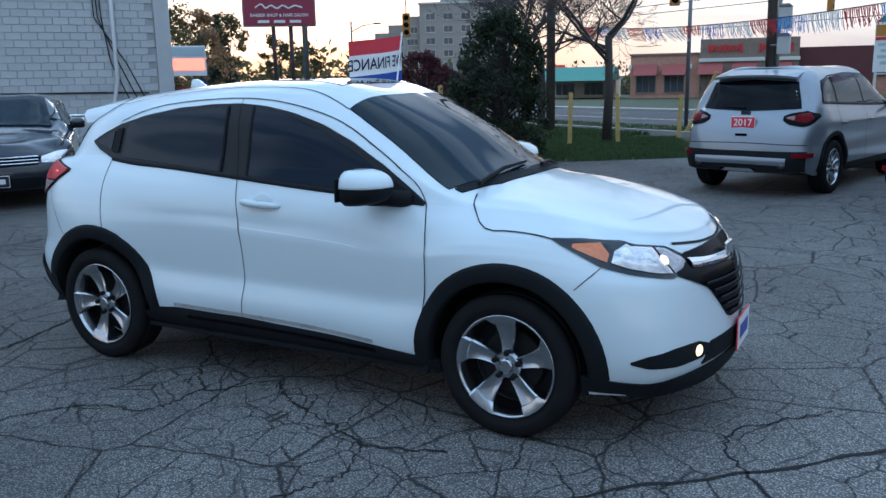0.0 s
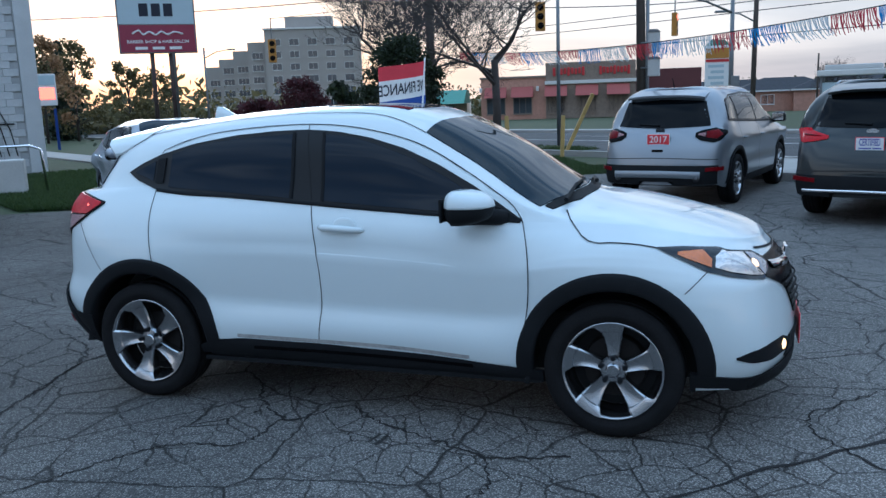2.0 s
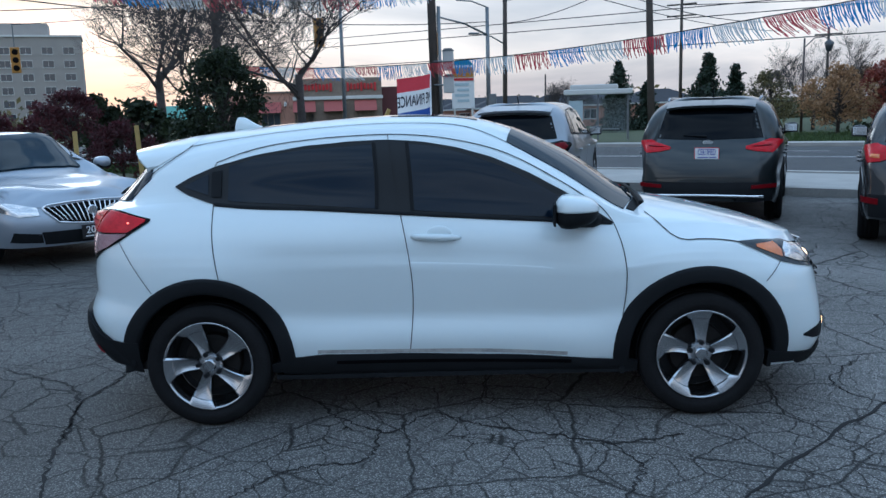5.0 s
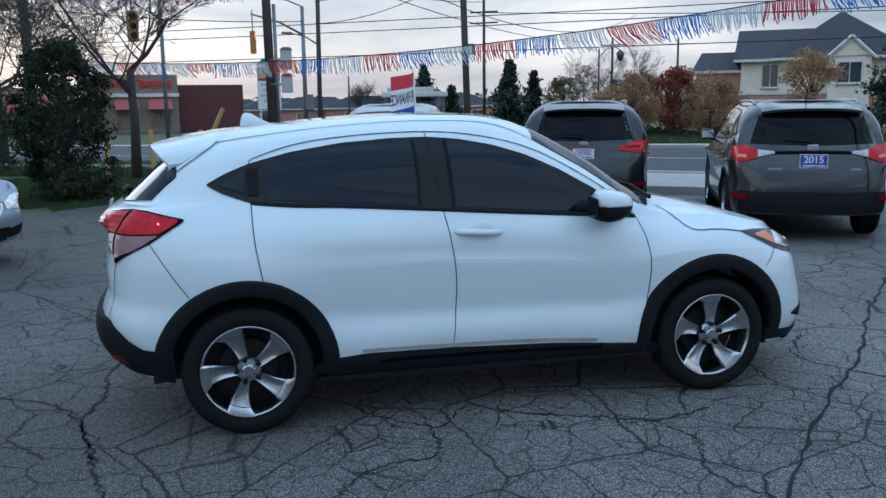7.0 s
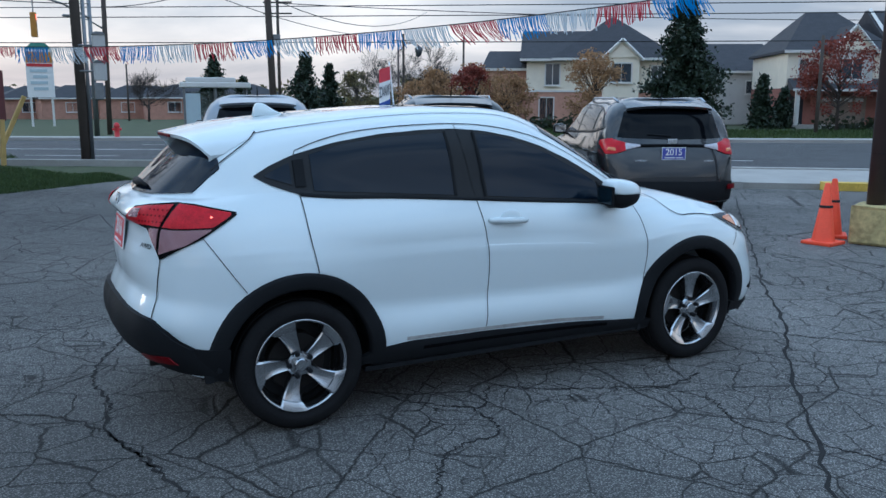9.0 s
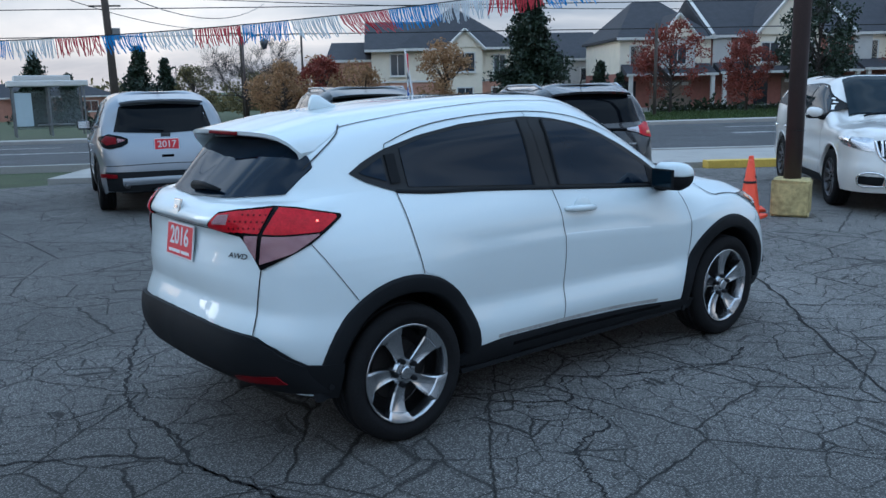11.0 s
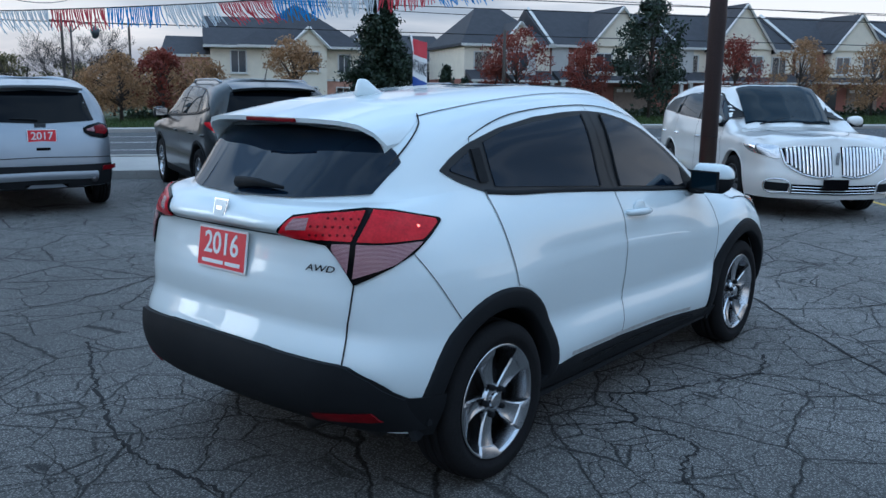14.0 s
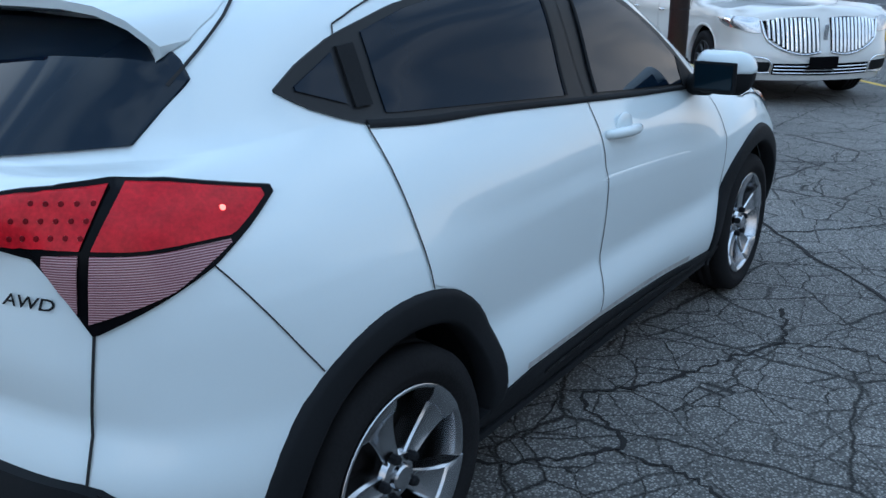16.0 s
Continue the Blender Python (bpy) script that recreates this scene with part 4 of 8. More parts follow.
    sh.patch("rear_glass", [(-.572, 1.300), (-.568, 1.235), (-.545, 1.197), (-.30, 1.176), (0, 1.167), (.30, 1.176), (.545, 1.197), (.568, 1.235), (.572, 1.300)], [(-.572, 1.310), (-.540, 1.350), (-.49, 1.388), (-.41, 1.414), (0, 1.43), (.41, 1.414), (.49, 1.388), (.540, 1.350), (.572, 1.310)], "rear", M_GLASS, car, 0.006, 41, 10, ab=True)
    bump = sh.patch("rear_bumper", [(-.78, .34), (-.5, .375), (0, .385), (.5, .375), (.78, .34)], [(-.78, .485), (-.72, .555), (-.63, .606), (-.3, .628), (0, .632), (.3, .628), (.63, .606), (.72, .555), (.78, .485)], "rear", M_CLAD, car, 0.022, 46, 10, "black plastic rear bumper", 0.03, 0.012, True)
    for way, side in (("right", -1), ("left", 1)):
        sh.patch("bumper_side", [(-1.95, .36), (-1.80, .315), (-1.66, .30)], [(-1.97, .600), (-1.90, .548), (-1.83, .487), (-1.748, .476), (-1.66, .474)], way, M_CLAD, bump, 0.016, 18, 8, ab=True)
    sh.strip("tailgate_handle", [(-.33, 1.058), (.33, 1.058)], 0.010, "rear", M_CLAD, car, 0.006)
    px = sh.at((-2, 0, .96), "rear")[0].x
    plate(car, px - 0.014, .958, "rear", (.31, .165), M_PLATE_RED, "2016", M_PLATE_WHITE, True, 0.0, M_PLATE_WHITE, 8)
    bx = sh.at((-2, 0.0, 1.120), "rear")[0]
    badge = part("badge", prism_bm([(-.046, .040), (.046, .040), (.036, -.040), (-.036, -.040)], .006, Matrix.Translation(bx + Vector((-.002, 0, 0))) @ pose(0, 0, 0, 74, 0, -90), .002), M_ALLOY, car, "chrome maker's badge")
    part("badge_field", prism_bm([(-.036, .032), (.036, .032), (.028, -.032), (-.028, -.032)], .002, Matrix.Translation(bx + Vector((-.008, 0, .002))) @ pose(0, 0, 0, 74, 0, -90)), M_WHITE, badge)
    part("badge_bar", prism_bm([(-.018, .008), (.018, .008), (.018, -.008), (-.018, -.008)], .003, Matrix.Translation(bx + Vector((-.009, 0, .002))) @ pose(0, 0, 0, 74, 0, -90)), M_ALLOY, badge)
    ax = sh.at((-2, -.50, .955), "rear")
    awd = lettering("badge_lettering", "AWD", .034, Matrix(), M_CLAD, car, 0.0, 1.0, 1.42, 0.25)
    for v in awd.data.vertices:
        v.co = sh.at((-2, -.505 - v.co.x, .945 + v.co.y), "rear", 0.004)[0]
    # rear wiper
    wp = sh.at((-2, .02, 1.20), "rear", 0.02)[0]
    wiper = part("rear_wiper", tube_bm([wp, sh.at((-2, -.10, 1.20), "rear", 0.03)[0], sh.at((-2, -.24, 1.196), "rear", 0.022)[0]], [0.024, 0.016, 0.006], 8), M_CLAD, car, "black rear wiper", True)
    # spoiler with its brake lamp
    bm = bmesh.new()
    sect = []
    tips = np.array([(0, -1.775, 1.470), (.25, -1.765, 1.469), (.38, -1.750, 1.464), (.46, -1.730, 1.452), (.51, -1.700, 1.425), (.535, -1.650, 1.375)])
    roots = np.array([(0, -1.36), (.30, -1.37), (.43, -1.39), (.49, -1.43), (.52, -1.50), (.535, -1.58)])
    for i in range(41):
        y = .535 * math.sin(math.pi / 2 * (i - 20) / 20)
        a = abs(y)
        tx, tz = np.interp(a, tips[:, 0], tips[:, 1]), np.interp(a, tips[:, 0], tips[:, 2])
        rx = np.interp(a, roots[:, 0], roots[:, 1])
        root = sh.at((rx, y, 2), "top", 0.003)[0]
        mid = root.lerp(Vector((tx, y, tz)), .5) + Vector((0, 0, .010 * (1 - a / .535)))
        inner = sh.at((-2, y * .97, min(tz - .035, 1.425)), "rear", 0.010)[0]
        sect.append([bm.verts.new(q) for q in (root, mid, (tx, y, tz), (tx + .004, y * .995, tz - .018), Vector((tx, y * .98, tz - .025)).lerp(inner, .5), inner)])
    for a, b in zip(sect, sect[1:]):
        for k in range(5):
            bm.faces.new((a[k], b[k], b[k + 1], a[k + 1]))
    bm.faces.new(sect[0][::-1])
    bm.faces.new(sect[-1])
    bmesh.ops.recalc_face_normals(bm, faces=bm.faces)
    sp = part("spoiler", bm, M_WHITE, car, "", True)
    sp.data.set_sharp_from_angle(angle=0.6)
    part("brake_lamp", box_bm((-1.772, 0.0, 1.459), (.014, .30, .016), 0.004), M_REDDARK, sp, "dark red high brake lamp")
    part("exhaust_tip", tube_bm([(-1.975, -.44, .345), (-1.78, -.44, .345)], .028, 14), M_IRON, car, "", True)
    # roof
    roof = sh.patch("sunroof", [(-.32, -.36), (-.32, .36)], [(.16, -.37), (.16, .37)], "top", M_GLASS2, car, 0.004, 12, 6, "dark glass sunroof")
    for s in (-1, 1):
        sh.strip("roof_ditch", [(-1.42, s * .475), (-.8, s * .49), (-.2, s * .495), (.10, s * .50), (.31, s * .528)], 0.005, "top", M_SEAM, car, 0.003)
    fb = sh.at((-1.18, 0, 2), "top")[0]
    fin = [(-.11, 0), (.10, 0), (.02, .035), (-.045, .075), (-.085, .078), (-.10, .05)]
    bm = prism_bm(fin, .03, Matrix.Translation(fb + Vector((0, .015, -.012))) @ pose(0, 0, 0, 90, 0, 0), 0.007)
    part("roof_antenna", bm, M_WHITE, car, "white shark-fin antenna", True)
    # windscreen, cowl, wipers, bonnet
    sh.patch("windscreen", [(.31, -.525), (.355, -.30), (.375, 0), (.355, .30), (.31, .525)], [(.925, -.625), (1.02, -.40), (1.065, 0), (1.02, .40), (.925, .625)], "top", M_GLASS2, car, 0.005, 26, 14, "dark reflecting windscreen")
    sh.patch("cowl", [(.945, -.60), (1.03, -.38), (1.075, 0), (1.03, .38), (.945, .60)], [(.985, -.605), (1.09, -.38), (1.13, 0), (1.09, .38), (.985, .605)], "top", M_CLAD, car, 0.006, 26, 4)
    for a, b in (((1.03, -.52), (1.035, .02)), ((1.09, .10), (1.0, .56))):
        p0, p1 = sh.at((*a, 2), "top", 0.03)[0], sh.at((*b, 2), "top", 0.02)[0]
        part("wiper", tube_bm([p0, (p0 + p1) / 2 + Vector((0, 0, .02)), p1], [0.013, 0.010, 0.007], 6), M_CLAD, car)
    sh.strip("bonnet_edge", [(-.42, .868), (-.2, .848), (0, .842), (.2, .848), (.42, .868)], 0.010, "front", M_SEAM, car, 0.004)
    # front face
    grille = sh.patch("grille", [(-.52, .745), (-.33, .665), (-.15, .49), (.15, .49), (.33, .665), (.52, .745)], [(-.52, .79), (-.40, .825), (0, .838), (.40, .825), (.52, .79)], "front", M_GLOSSBLACK, car, 0.008, 30, 10, ab=True)
    for k in range(5):
        z = .52 + .042 * k
        hw = .15 + .055 * k
        sh.strip("grille_bar", [(-hw, z), (0, z - .01), (hw, z)], 0.014, "front", M_CLAD, grille, 0.020, round_=0.006)
    sh.strip("chrome_bar", [(-.40, .782), (-.28, .768), (0, .755), (.28, .768), (.40, .782)], 0.040, "front", M_CHROME, grille, 0.012, round_=0.008)
    part("badge", box_bm(sh.at((2, 0, .765), "front", 0.014)[0], (.02, .12, .10), 0.006), M_CHROME, grille, "chrome maker's badge")
    sh.patch("front_lip", [(-.66, .24), (0, .215), (.66, .24)], [(-.70, .315), (-.35, .33), (0, .33), (.35, .33), (.70, .315)], "front", M_CLAD, car, 0.014, 26, 6, bulge=0.015)
    for way in ("right", "left"):
        sh.patch("lip_side", [(1.655, .252), (1.96, .24)], [(1.655, .345), (1.80, .325), (1.97, .305)], way, M_CLAD, car, 0.014, 14, 5, thick=0.05)
    sh.patch("lower_intake", [(-.42, .34), (.42, .34)], [(-.36, .43), (.36, .43)], "front", M_CLAD, car, 0.008, 14, 5)
    fx = sh.at((2, 0, .40), "front")[0].x
    plate(car, fx + 0.012, .392, "front", (.305, .16), M_PLATE_WHITE, "", M_PLATE_BLUE, False, 0.05, M_PLATE_RED)
    for x, _ in axles:
        for side in (-1, 1):
            wheel(car, x, side * .742, side, R, .236, .215, "twist", 5, M_ALLOY, 0.28 if x > 0 else 0.61)
    return car


hero = hero_car()


# ---- ground, road, lawns ----
ROAD_D = Vector((0.819, -0.574, 0))  # along the road
ROAD_N = Vector((0.574, 0.819, 0))  # across it, away from the lot


def fall(y):
    """The land drops a little beyond the lot."""
    return -0.0145 * max(0.0, y - 14.0)


def on_road(s, n, z=0.0):
    """A place s along the road and n across it, on the ground."""
    p = ROAD_D * s + ROAD_N * n
    return Vector((p.x, p.y, fall(p.y) + z))


def strip_along(name, n0, n1, z, mat, label, s0=-160, s1=200, step=3.0, thick=0.12, kind="structure"):
    """A slab that follows the road between two distances across it."""
    bm = bmesh.new()
    rows = []
    s = s0
    while s <= s1:
        cols = max(1, round((n1 - n0) / 1.5))
        top = [(n0 + (n1 - n0) * k / cols, z) for k in range(cols + 1)]
        rows.append([bm.verts.new(on_road(s, n, zz)) for n, zz in [(n0, z - thick)] + top + [(n1, z - thick)]])
        s += step
    for a, b in zip(rows, rows[1:]):
        for k in range(len(a) - 1):
            bm.faces.new((a[k], b[k], b[k + 1], a[k + 1]))
    bm.faces.new(rows[0])
    bm.faces.new(rows[-1][::-1])
    bmesh.ops.recalc_face_normals(bm, faces=bm.faces)
    return tagged(part(name, bm, mat), label, name.replace("_", " "), kind=kind)


def ground_sheet():
    xs = [-2500, -900, -400, -200, -120, -80, -60, -40, -30, -20, -10, 0, 10, 20, 30, 40, 60, 80, 120, 200, 400, 900, 2500]
    ys = [-2500, -600, -100, -30, -10, 0, 14, 24, 34, 44, 60, 90, 130, 200, 400, 900, 2500]
    verts = [(x, y, fall(min(y, 200)) - 0.03) for y in ys for x in xs]
    n = len(xs)
    faces = [(j * n + i, j * n + i + 1, (j + 1) * n + i + 1, (j + 1) * n + i) for j in range(len(ys) - 1) for i in range(n - 1)]
    return tagged(mesh_part("ground", verts, faces, M_SOIL), "flat grassy land reaching to the horizon", "ground", kind="structure")


ground_sheet()
lot_edge = [(-60, -60), (60, -60), (60, 60 * 0), (17.5, 0.9), (10.6, 6.0), (6.4, 9.0), (1.0, 12.9), (-0.2, 13.0), (-2.2, 12.0), (-3.3, 11.2), (-4.4, 9.75), (-6.2, 9.3), (-7.7, 7.1), (-9.2, 6.3), (-14.0, 3.0), (-30, -4.0), (-60, -10)]
bm = bmesh.new()
bm.faces.new([bm.verts.new((x, y, 0.0)) for x, y in lot_edge])
bmesh.ops.triangulate(bm, faces=bm.faces)
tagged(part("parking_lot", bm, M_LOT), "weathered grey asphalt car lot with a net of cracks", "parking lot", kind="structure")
strip_along("road", 14.6, 29.4, 0.0, M_ROAD, "grey asphalt road with worn lane lines", thick=0.05)
strip_along("kerb", 14.35, 14.6, 0.13, M_CONC, "concrete kerb of the road", thick=0.2)
strip_along("kerb_far", 29.4, 29.65, 0.13, M_CONC, "concrete kerb of the road", thick=0.2)
strip_along("pavement_far", 29.65, 31.6, 0.11, M_CONC, "pale concrete pavement across the road")


# ---- other parked cars ----
def car_rows(xr, xf, ar, af, w, H, belt_r, belt_f, yr, cowl, wtop, rtop, glass_x, glass_z, hood_z, nose_z, sill=0.28, tail_z=None):
    """Feature lines of a car: ends, axles, half width, height, belt, half roof width, cowl, roof's ends, rear glass foot, bonnet heights."""
    xs = [xr + .42, ar, ar + .45, (ar + af) / 2 - .25, (ar + af) / 2 + .35, af - .48, af - .2 if af - .2 > cowl - .1 else cowl - .1, af + .15, xf - .42]
    span = xs[-1] - xs[0]

    def wide(x):
        k = abs(2 * (x - xs[0]) / span - 1)
        return w * (1 - .055 * k**4)

    def rear_x(z):
        k = max(0.0, min(1.0, (z - .55) / (glass_z - .55)))
        return xr + (glass_x - xr) * k**1.8

    def front_x(z):
        k = max(0.0, min(1.0, (z - .45) / (nose_z - .45)))
        return xf - .16 * k**1.6 - .06 * max(0, (.45 - z) / .2)

    lows = [(sill, -.05), (.40, -.012), (.55, 0.0), (.66, -.012), (.80, -.002), (.93, 0.0), (None, -.03), ("belt", -.065)]
    rows = []
    for z, inset in lows:
        row = []

        def zz(x):
            k = (x - xs[0]) / span
            b = belt_r + (belt_f - belt_r) * min(max(k, 0), 1)
            if z == "belt":
                return b
            if z is None:
                return .5 * (b + .93)
            return z

        for fy, fx in ((0, 0), (.45, .02), (.72, .075), (.89, .19)):
            h = min(zz(xs[0]), glass_z) if z != sill else sill + .05
            row.append((rear_x(h) + fx, fy * (w + inset), h))
        for x in xs:
            h = zz(x)
            lim = hood_z + (nose_z - hood_z) * max(0, min(1, (x - cowl) / (xf - cowl)))
            yy = wide(x) + inset
            if x > cowl and h > lim - .02:
                h = lim - .02 - .02 * lows.index((z, inset)) * 0
                yy -= .05 * max(0, min(1, (x - cowl) / .5))
            if z is None and x > cowl:
                h = min(h, lim - .05)
            row.append((x, yy, h))
        for fy, fx in ((.86, .24), (.58, .09), (.29, .025), (0, 0)):
            h = zz(xf)
            k = {None: nose_z - .05, "belt": nose_z}.get(z, min(h, nose_z - .10) if z != .93 else nose_z - .10)
            k = min(k, nose_z)
            row.append((front_x(k) - fx, fy * (w + inset) * (.94 if z == "belt" else 1), k))
        rows.append(row)
    # cantrail, inner roof, middle
    yc = yr
    roof = []
    for t, yk, lift in ((0, yc, -.055), (1, yc * .78, -.012), (2, 0.0, 0.0)):
        row = []
        for fy, fx in ((0, 0), (.6, .01), (.85, .03), (1.0, .07)):
            row.append((rtop + fx + .09 * t, fy * yk * (.93 if t == 0 else .9) if t < 2 else 0, H + lift - .05 + .012 * t))
        stations = [rtop + .22, rtop + .22 + (wtop - rtop - .22) * .25, rtop + .22 + (wtop - rtop - .22) * .5, rtop + .22 + (wtop - rtop - .22) * .78, wtop]
        for k, x in enumerate(stations):
            crown = -.03 * (1 - math.sin(math.pi * (.12 + .80 * k / 4)))
            row.append((x + .06 * t * (k == 4), yk, H + lift + crown))
        mid = (wtop + (cowl - wtop) * .55, yk * 1.03 if t == 0 else yk, (H + lift) * .46 + (hood_z + .02 * t) * .54)
        row.append((mid[0] + .05 * t, mid[1], mid[2]))
        row.append((cowl + .10 * t - .04, yk * 1.04 if t == 0 else yk, hood_z + .012 + .012 * t))
        for k, fx in ((.30, 0), (.55, 0)):
            x = cowl + (xf - cowl) * k * (1 - .16 * t)
            row.append((x, (yk * .92 if t < 2 else 0), hood_z + (nose_z - hood_z) * k * .75 + .012 + .012 * t))
        for k, fy in ((.70, .80), (.80, .55), (.86, .28), (.89, 0)):
            row.append((cowl + (xf - cowl) * k * (1 - .16 * t), fy * yk * .85 if t < 2 else 0, hood_z + (nose_z - hood_z) * k * .85 + .012 + .010 * t))
        rows.append(row)
    return rows


def generic_car(name, label, m, paint_m, R, rim_r, rows, ar, af, w, top, low, clad=True, style="slim", spokes=5, alloy=None, pillars=(), dark_low=True):
    """Shell, arches, side windows, doors, wheels, mirrors of a parked car."""
    car = thing(name, label, "car", m)
    sh = Shell(rows, 5, 4)
    sh.body("body", paint_m, car, [(ar, R + .01, R + .055), (af, R + .01, R + .055)])
    part("underbody", box_bm(((ar + af) / 2, 0, .40), (af - ar + .8, w * 1.32, .28)), M_SEAM, car)
    for x in (ar, af):
        for s in (-1, 1):
            wheel(car, x, s * (w - .125), s, R, rim_r, .225, style, spokes, alloy, .3)
            bm = bmesh.new()
            ring = []
            for i in range(11):
                a = math.pi * (i / 10 * 1.1 - .05)
                ring.append([bm.verts.new((x + (R + .06) * math.cos(a), s * y, R + .02 + (R + .06) * math.sin(a))) for y in (w - .06, w * .62)])
            for r0, r1 in zip(ring, ring[1:]):
                bm.faces.new((r0[0], r0[1], r1[1], r1[0]))
            part("wheel_well_liner", bm, M_CLAD, car)
    for way, s in (("right", -1), ("left", 1)):
        fr = sh.patch("window_frame", low, top, way, M_GLOSSBLACK, car, .005, 30, 8, "black window surround")
        cuts = [low[0][0]] + list(pillars) + [low[-1][0]]
        lo_i, hi_i = np.array(low), np.array(top)
        for a, b in zip(cuts, cuts[1:]):
            a2, b2 = a + .035, b - .035
            xs = np.linspace(a2, b2, 6)
            zl = np.interp(xs, lo_i[:, 0], lo_i[:, 1]) + .02
            zt = np.maximum(np.interp(xs, hi_i[:, 0], hi_i[:, 1]) - .022, zl + .004)
            sh.patch("window_pane", list(zip(xs, zl)), list(zip(xs, zt)), way, M_GLASS2, fr, .009, 9, 6)
            sh.strip("door_seam", [(b - (.02 if b == cuts[-1] else 0), .40), (b + .03, .75), (b, float(np.interp(b, lo_i[:, 0], lo_i[:, 1])) - .01)], .007, way, M_SEAM, car, .004)
            if b != cuts[0] and b - a > .5:
                hp, hn = sh.at((a + .16, s, .93), way)
                part("door_handle", tube_bm([hp + Vector((-.09, 0, 0)), hp + hn * .03, hp + Vector((.09, 0, 0))], [.010, .016, .010], 8), paint_m if clad else M_CHROME, car, "", True)
        sh.strip("belt_trim", [(x, z - .004) for x, z in low], .018, way, M_CHROME if not clad else M_CLAD, car, .006)
        lip = M_CLAD if clad else paint_m
        for x in (ar, af):
            sh.arch("arch_moulding", x, R + .01, R + .05, R + (.115 if clad else .085), -5, 185, way, lip, car, .012 if clad else .006, 24)
        sh.patch("sill", [(ar + R + .05, .25), (af - R - .05, .25)], [(ar + R + .06, .38), (af - R - .06, .38)], way, M_CLAD if dark_low else paint_m, car, .010, 14, 6, bulge=.01)
        wing_mirror(car, sh, low[-1][0] - .10, low[-1][1] + .01, way, paint_m if not clad else M_GREY, .12, .22, .15)
    return car, sh


def wrap_lamp(name, sh, car, s, cx, f, low, high, mat, label, off=.010, n=22, m=7, bulge=.006):
    """A lamp round a car's corner; its points lie on the end ('e', y, z) or on the side ('s', x, z)."""
    ring, on_end, on_side = end_or_side(sh, s, cx, f)
    a, b = ([(on_end if q[0] == "e" else on_side)(q[1], q[2]) for q in line] for line in (low, high))
    return sh.patch(name, a, b, ring, mat, car, off, n, m, label, bulge=bulge, ab=True)


def tail_spoiler(car, sh, x0, tip, z, hw, mat):
    """A roof spoiler that overhangs the rear glass."""
    bm = bmesh.new()
    rows = []
    for i in range(21):
        y = hw * (i - 10) / 10
        a = abs(y) / hw
        root = sh.at((x0 + .03 * a**3, y, 3), "top", .002)[0]
        tx, tz = tip + .07 * a**4, z - .035 * a**3
        rows.append([bm.verts.new(q) for q in (root, root.lerp(Vector((tx, y, tz)), .6) + Vector((0, 0, .008)), (tx, y, tz), (tx + .01, y, tz - .03), (x0 - .02, y * .97, root.z - .07))])
    for r0, r1 in zip(rows, rows[1:]):
        for k in range(4):
            bm.faces.new((r0[k], r1[k], r1[k + 1], r0[k + 1]))
    bm.faces.new(rows[0][::-1])
    bm.faces.new(rows[-1])
    bmesh.ops.recalc_face_normals(bm, faces=bm.faces)
    ob = part("roof_spoiler", bm, mat, car, "", True)
    ob.data.set_sharp_from_angle(angle=.7)
    return ob


def rails(car, sh, x0, x1, y, mat):
    for s in (-1, 1):
        pts = [sh.at((x0 + (x1 - x0) * k / 8, s * y, 3), "top", .05 if 0 < k < 8 else .0)[0] for k in range(9)]
        part("roof_rail", tube_bm(pts, .017, 8), mat, car, "", True)


def common_rear(car, sh, w, z_low, glass, wiper=True, antenna=True, bump_z=(.30, .60), plate_args=None, paint_m=None):
    sh.patch("rear_glass", glass[0], glass[1], "rear", M_PRIVACY, car, .006, 20, 8)
    sh.patch("rear_bumper", [(-w * .86, bump_z[0]), (0, bump_z[0] - .02), (w * .86, bump_z[0])], [(-w * .88, bump_z[1]), (0, bump_z[1]), (w * .88, bump_z[1])], "rear", M_CLAD, car, .012, 24, 8, "black lower bumper", bulge=.02)
    if wiper:
        a, b = sh.at((-2, .02, glass[0][1][1] + .04), "rear", .02)[0], sh.at((-2, .32, glass[0][1][1] + .055), "rear", .02)[0]
        part("rear_wiper", tube_bm([a, b], [.016, .006], 6), M_CLAD, car)
    if antenna:
        p = sh.at((glass[2], 0, 3), "top")[0]
        part("roof_antenna", tube_bm([p, p + Vector((-.10, 0, .14))], [.010, .004], 6), M_CLAD, car)


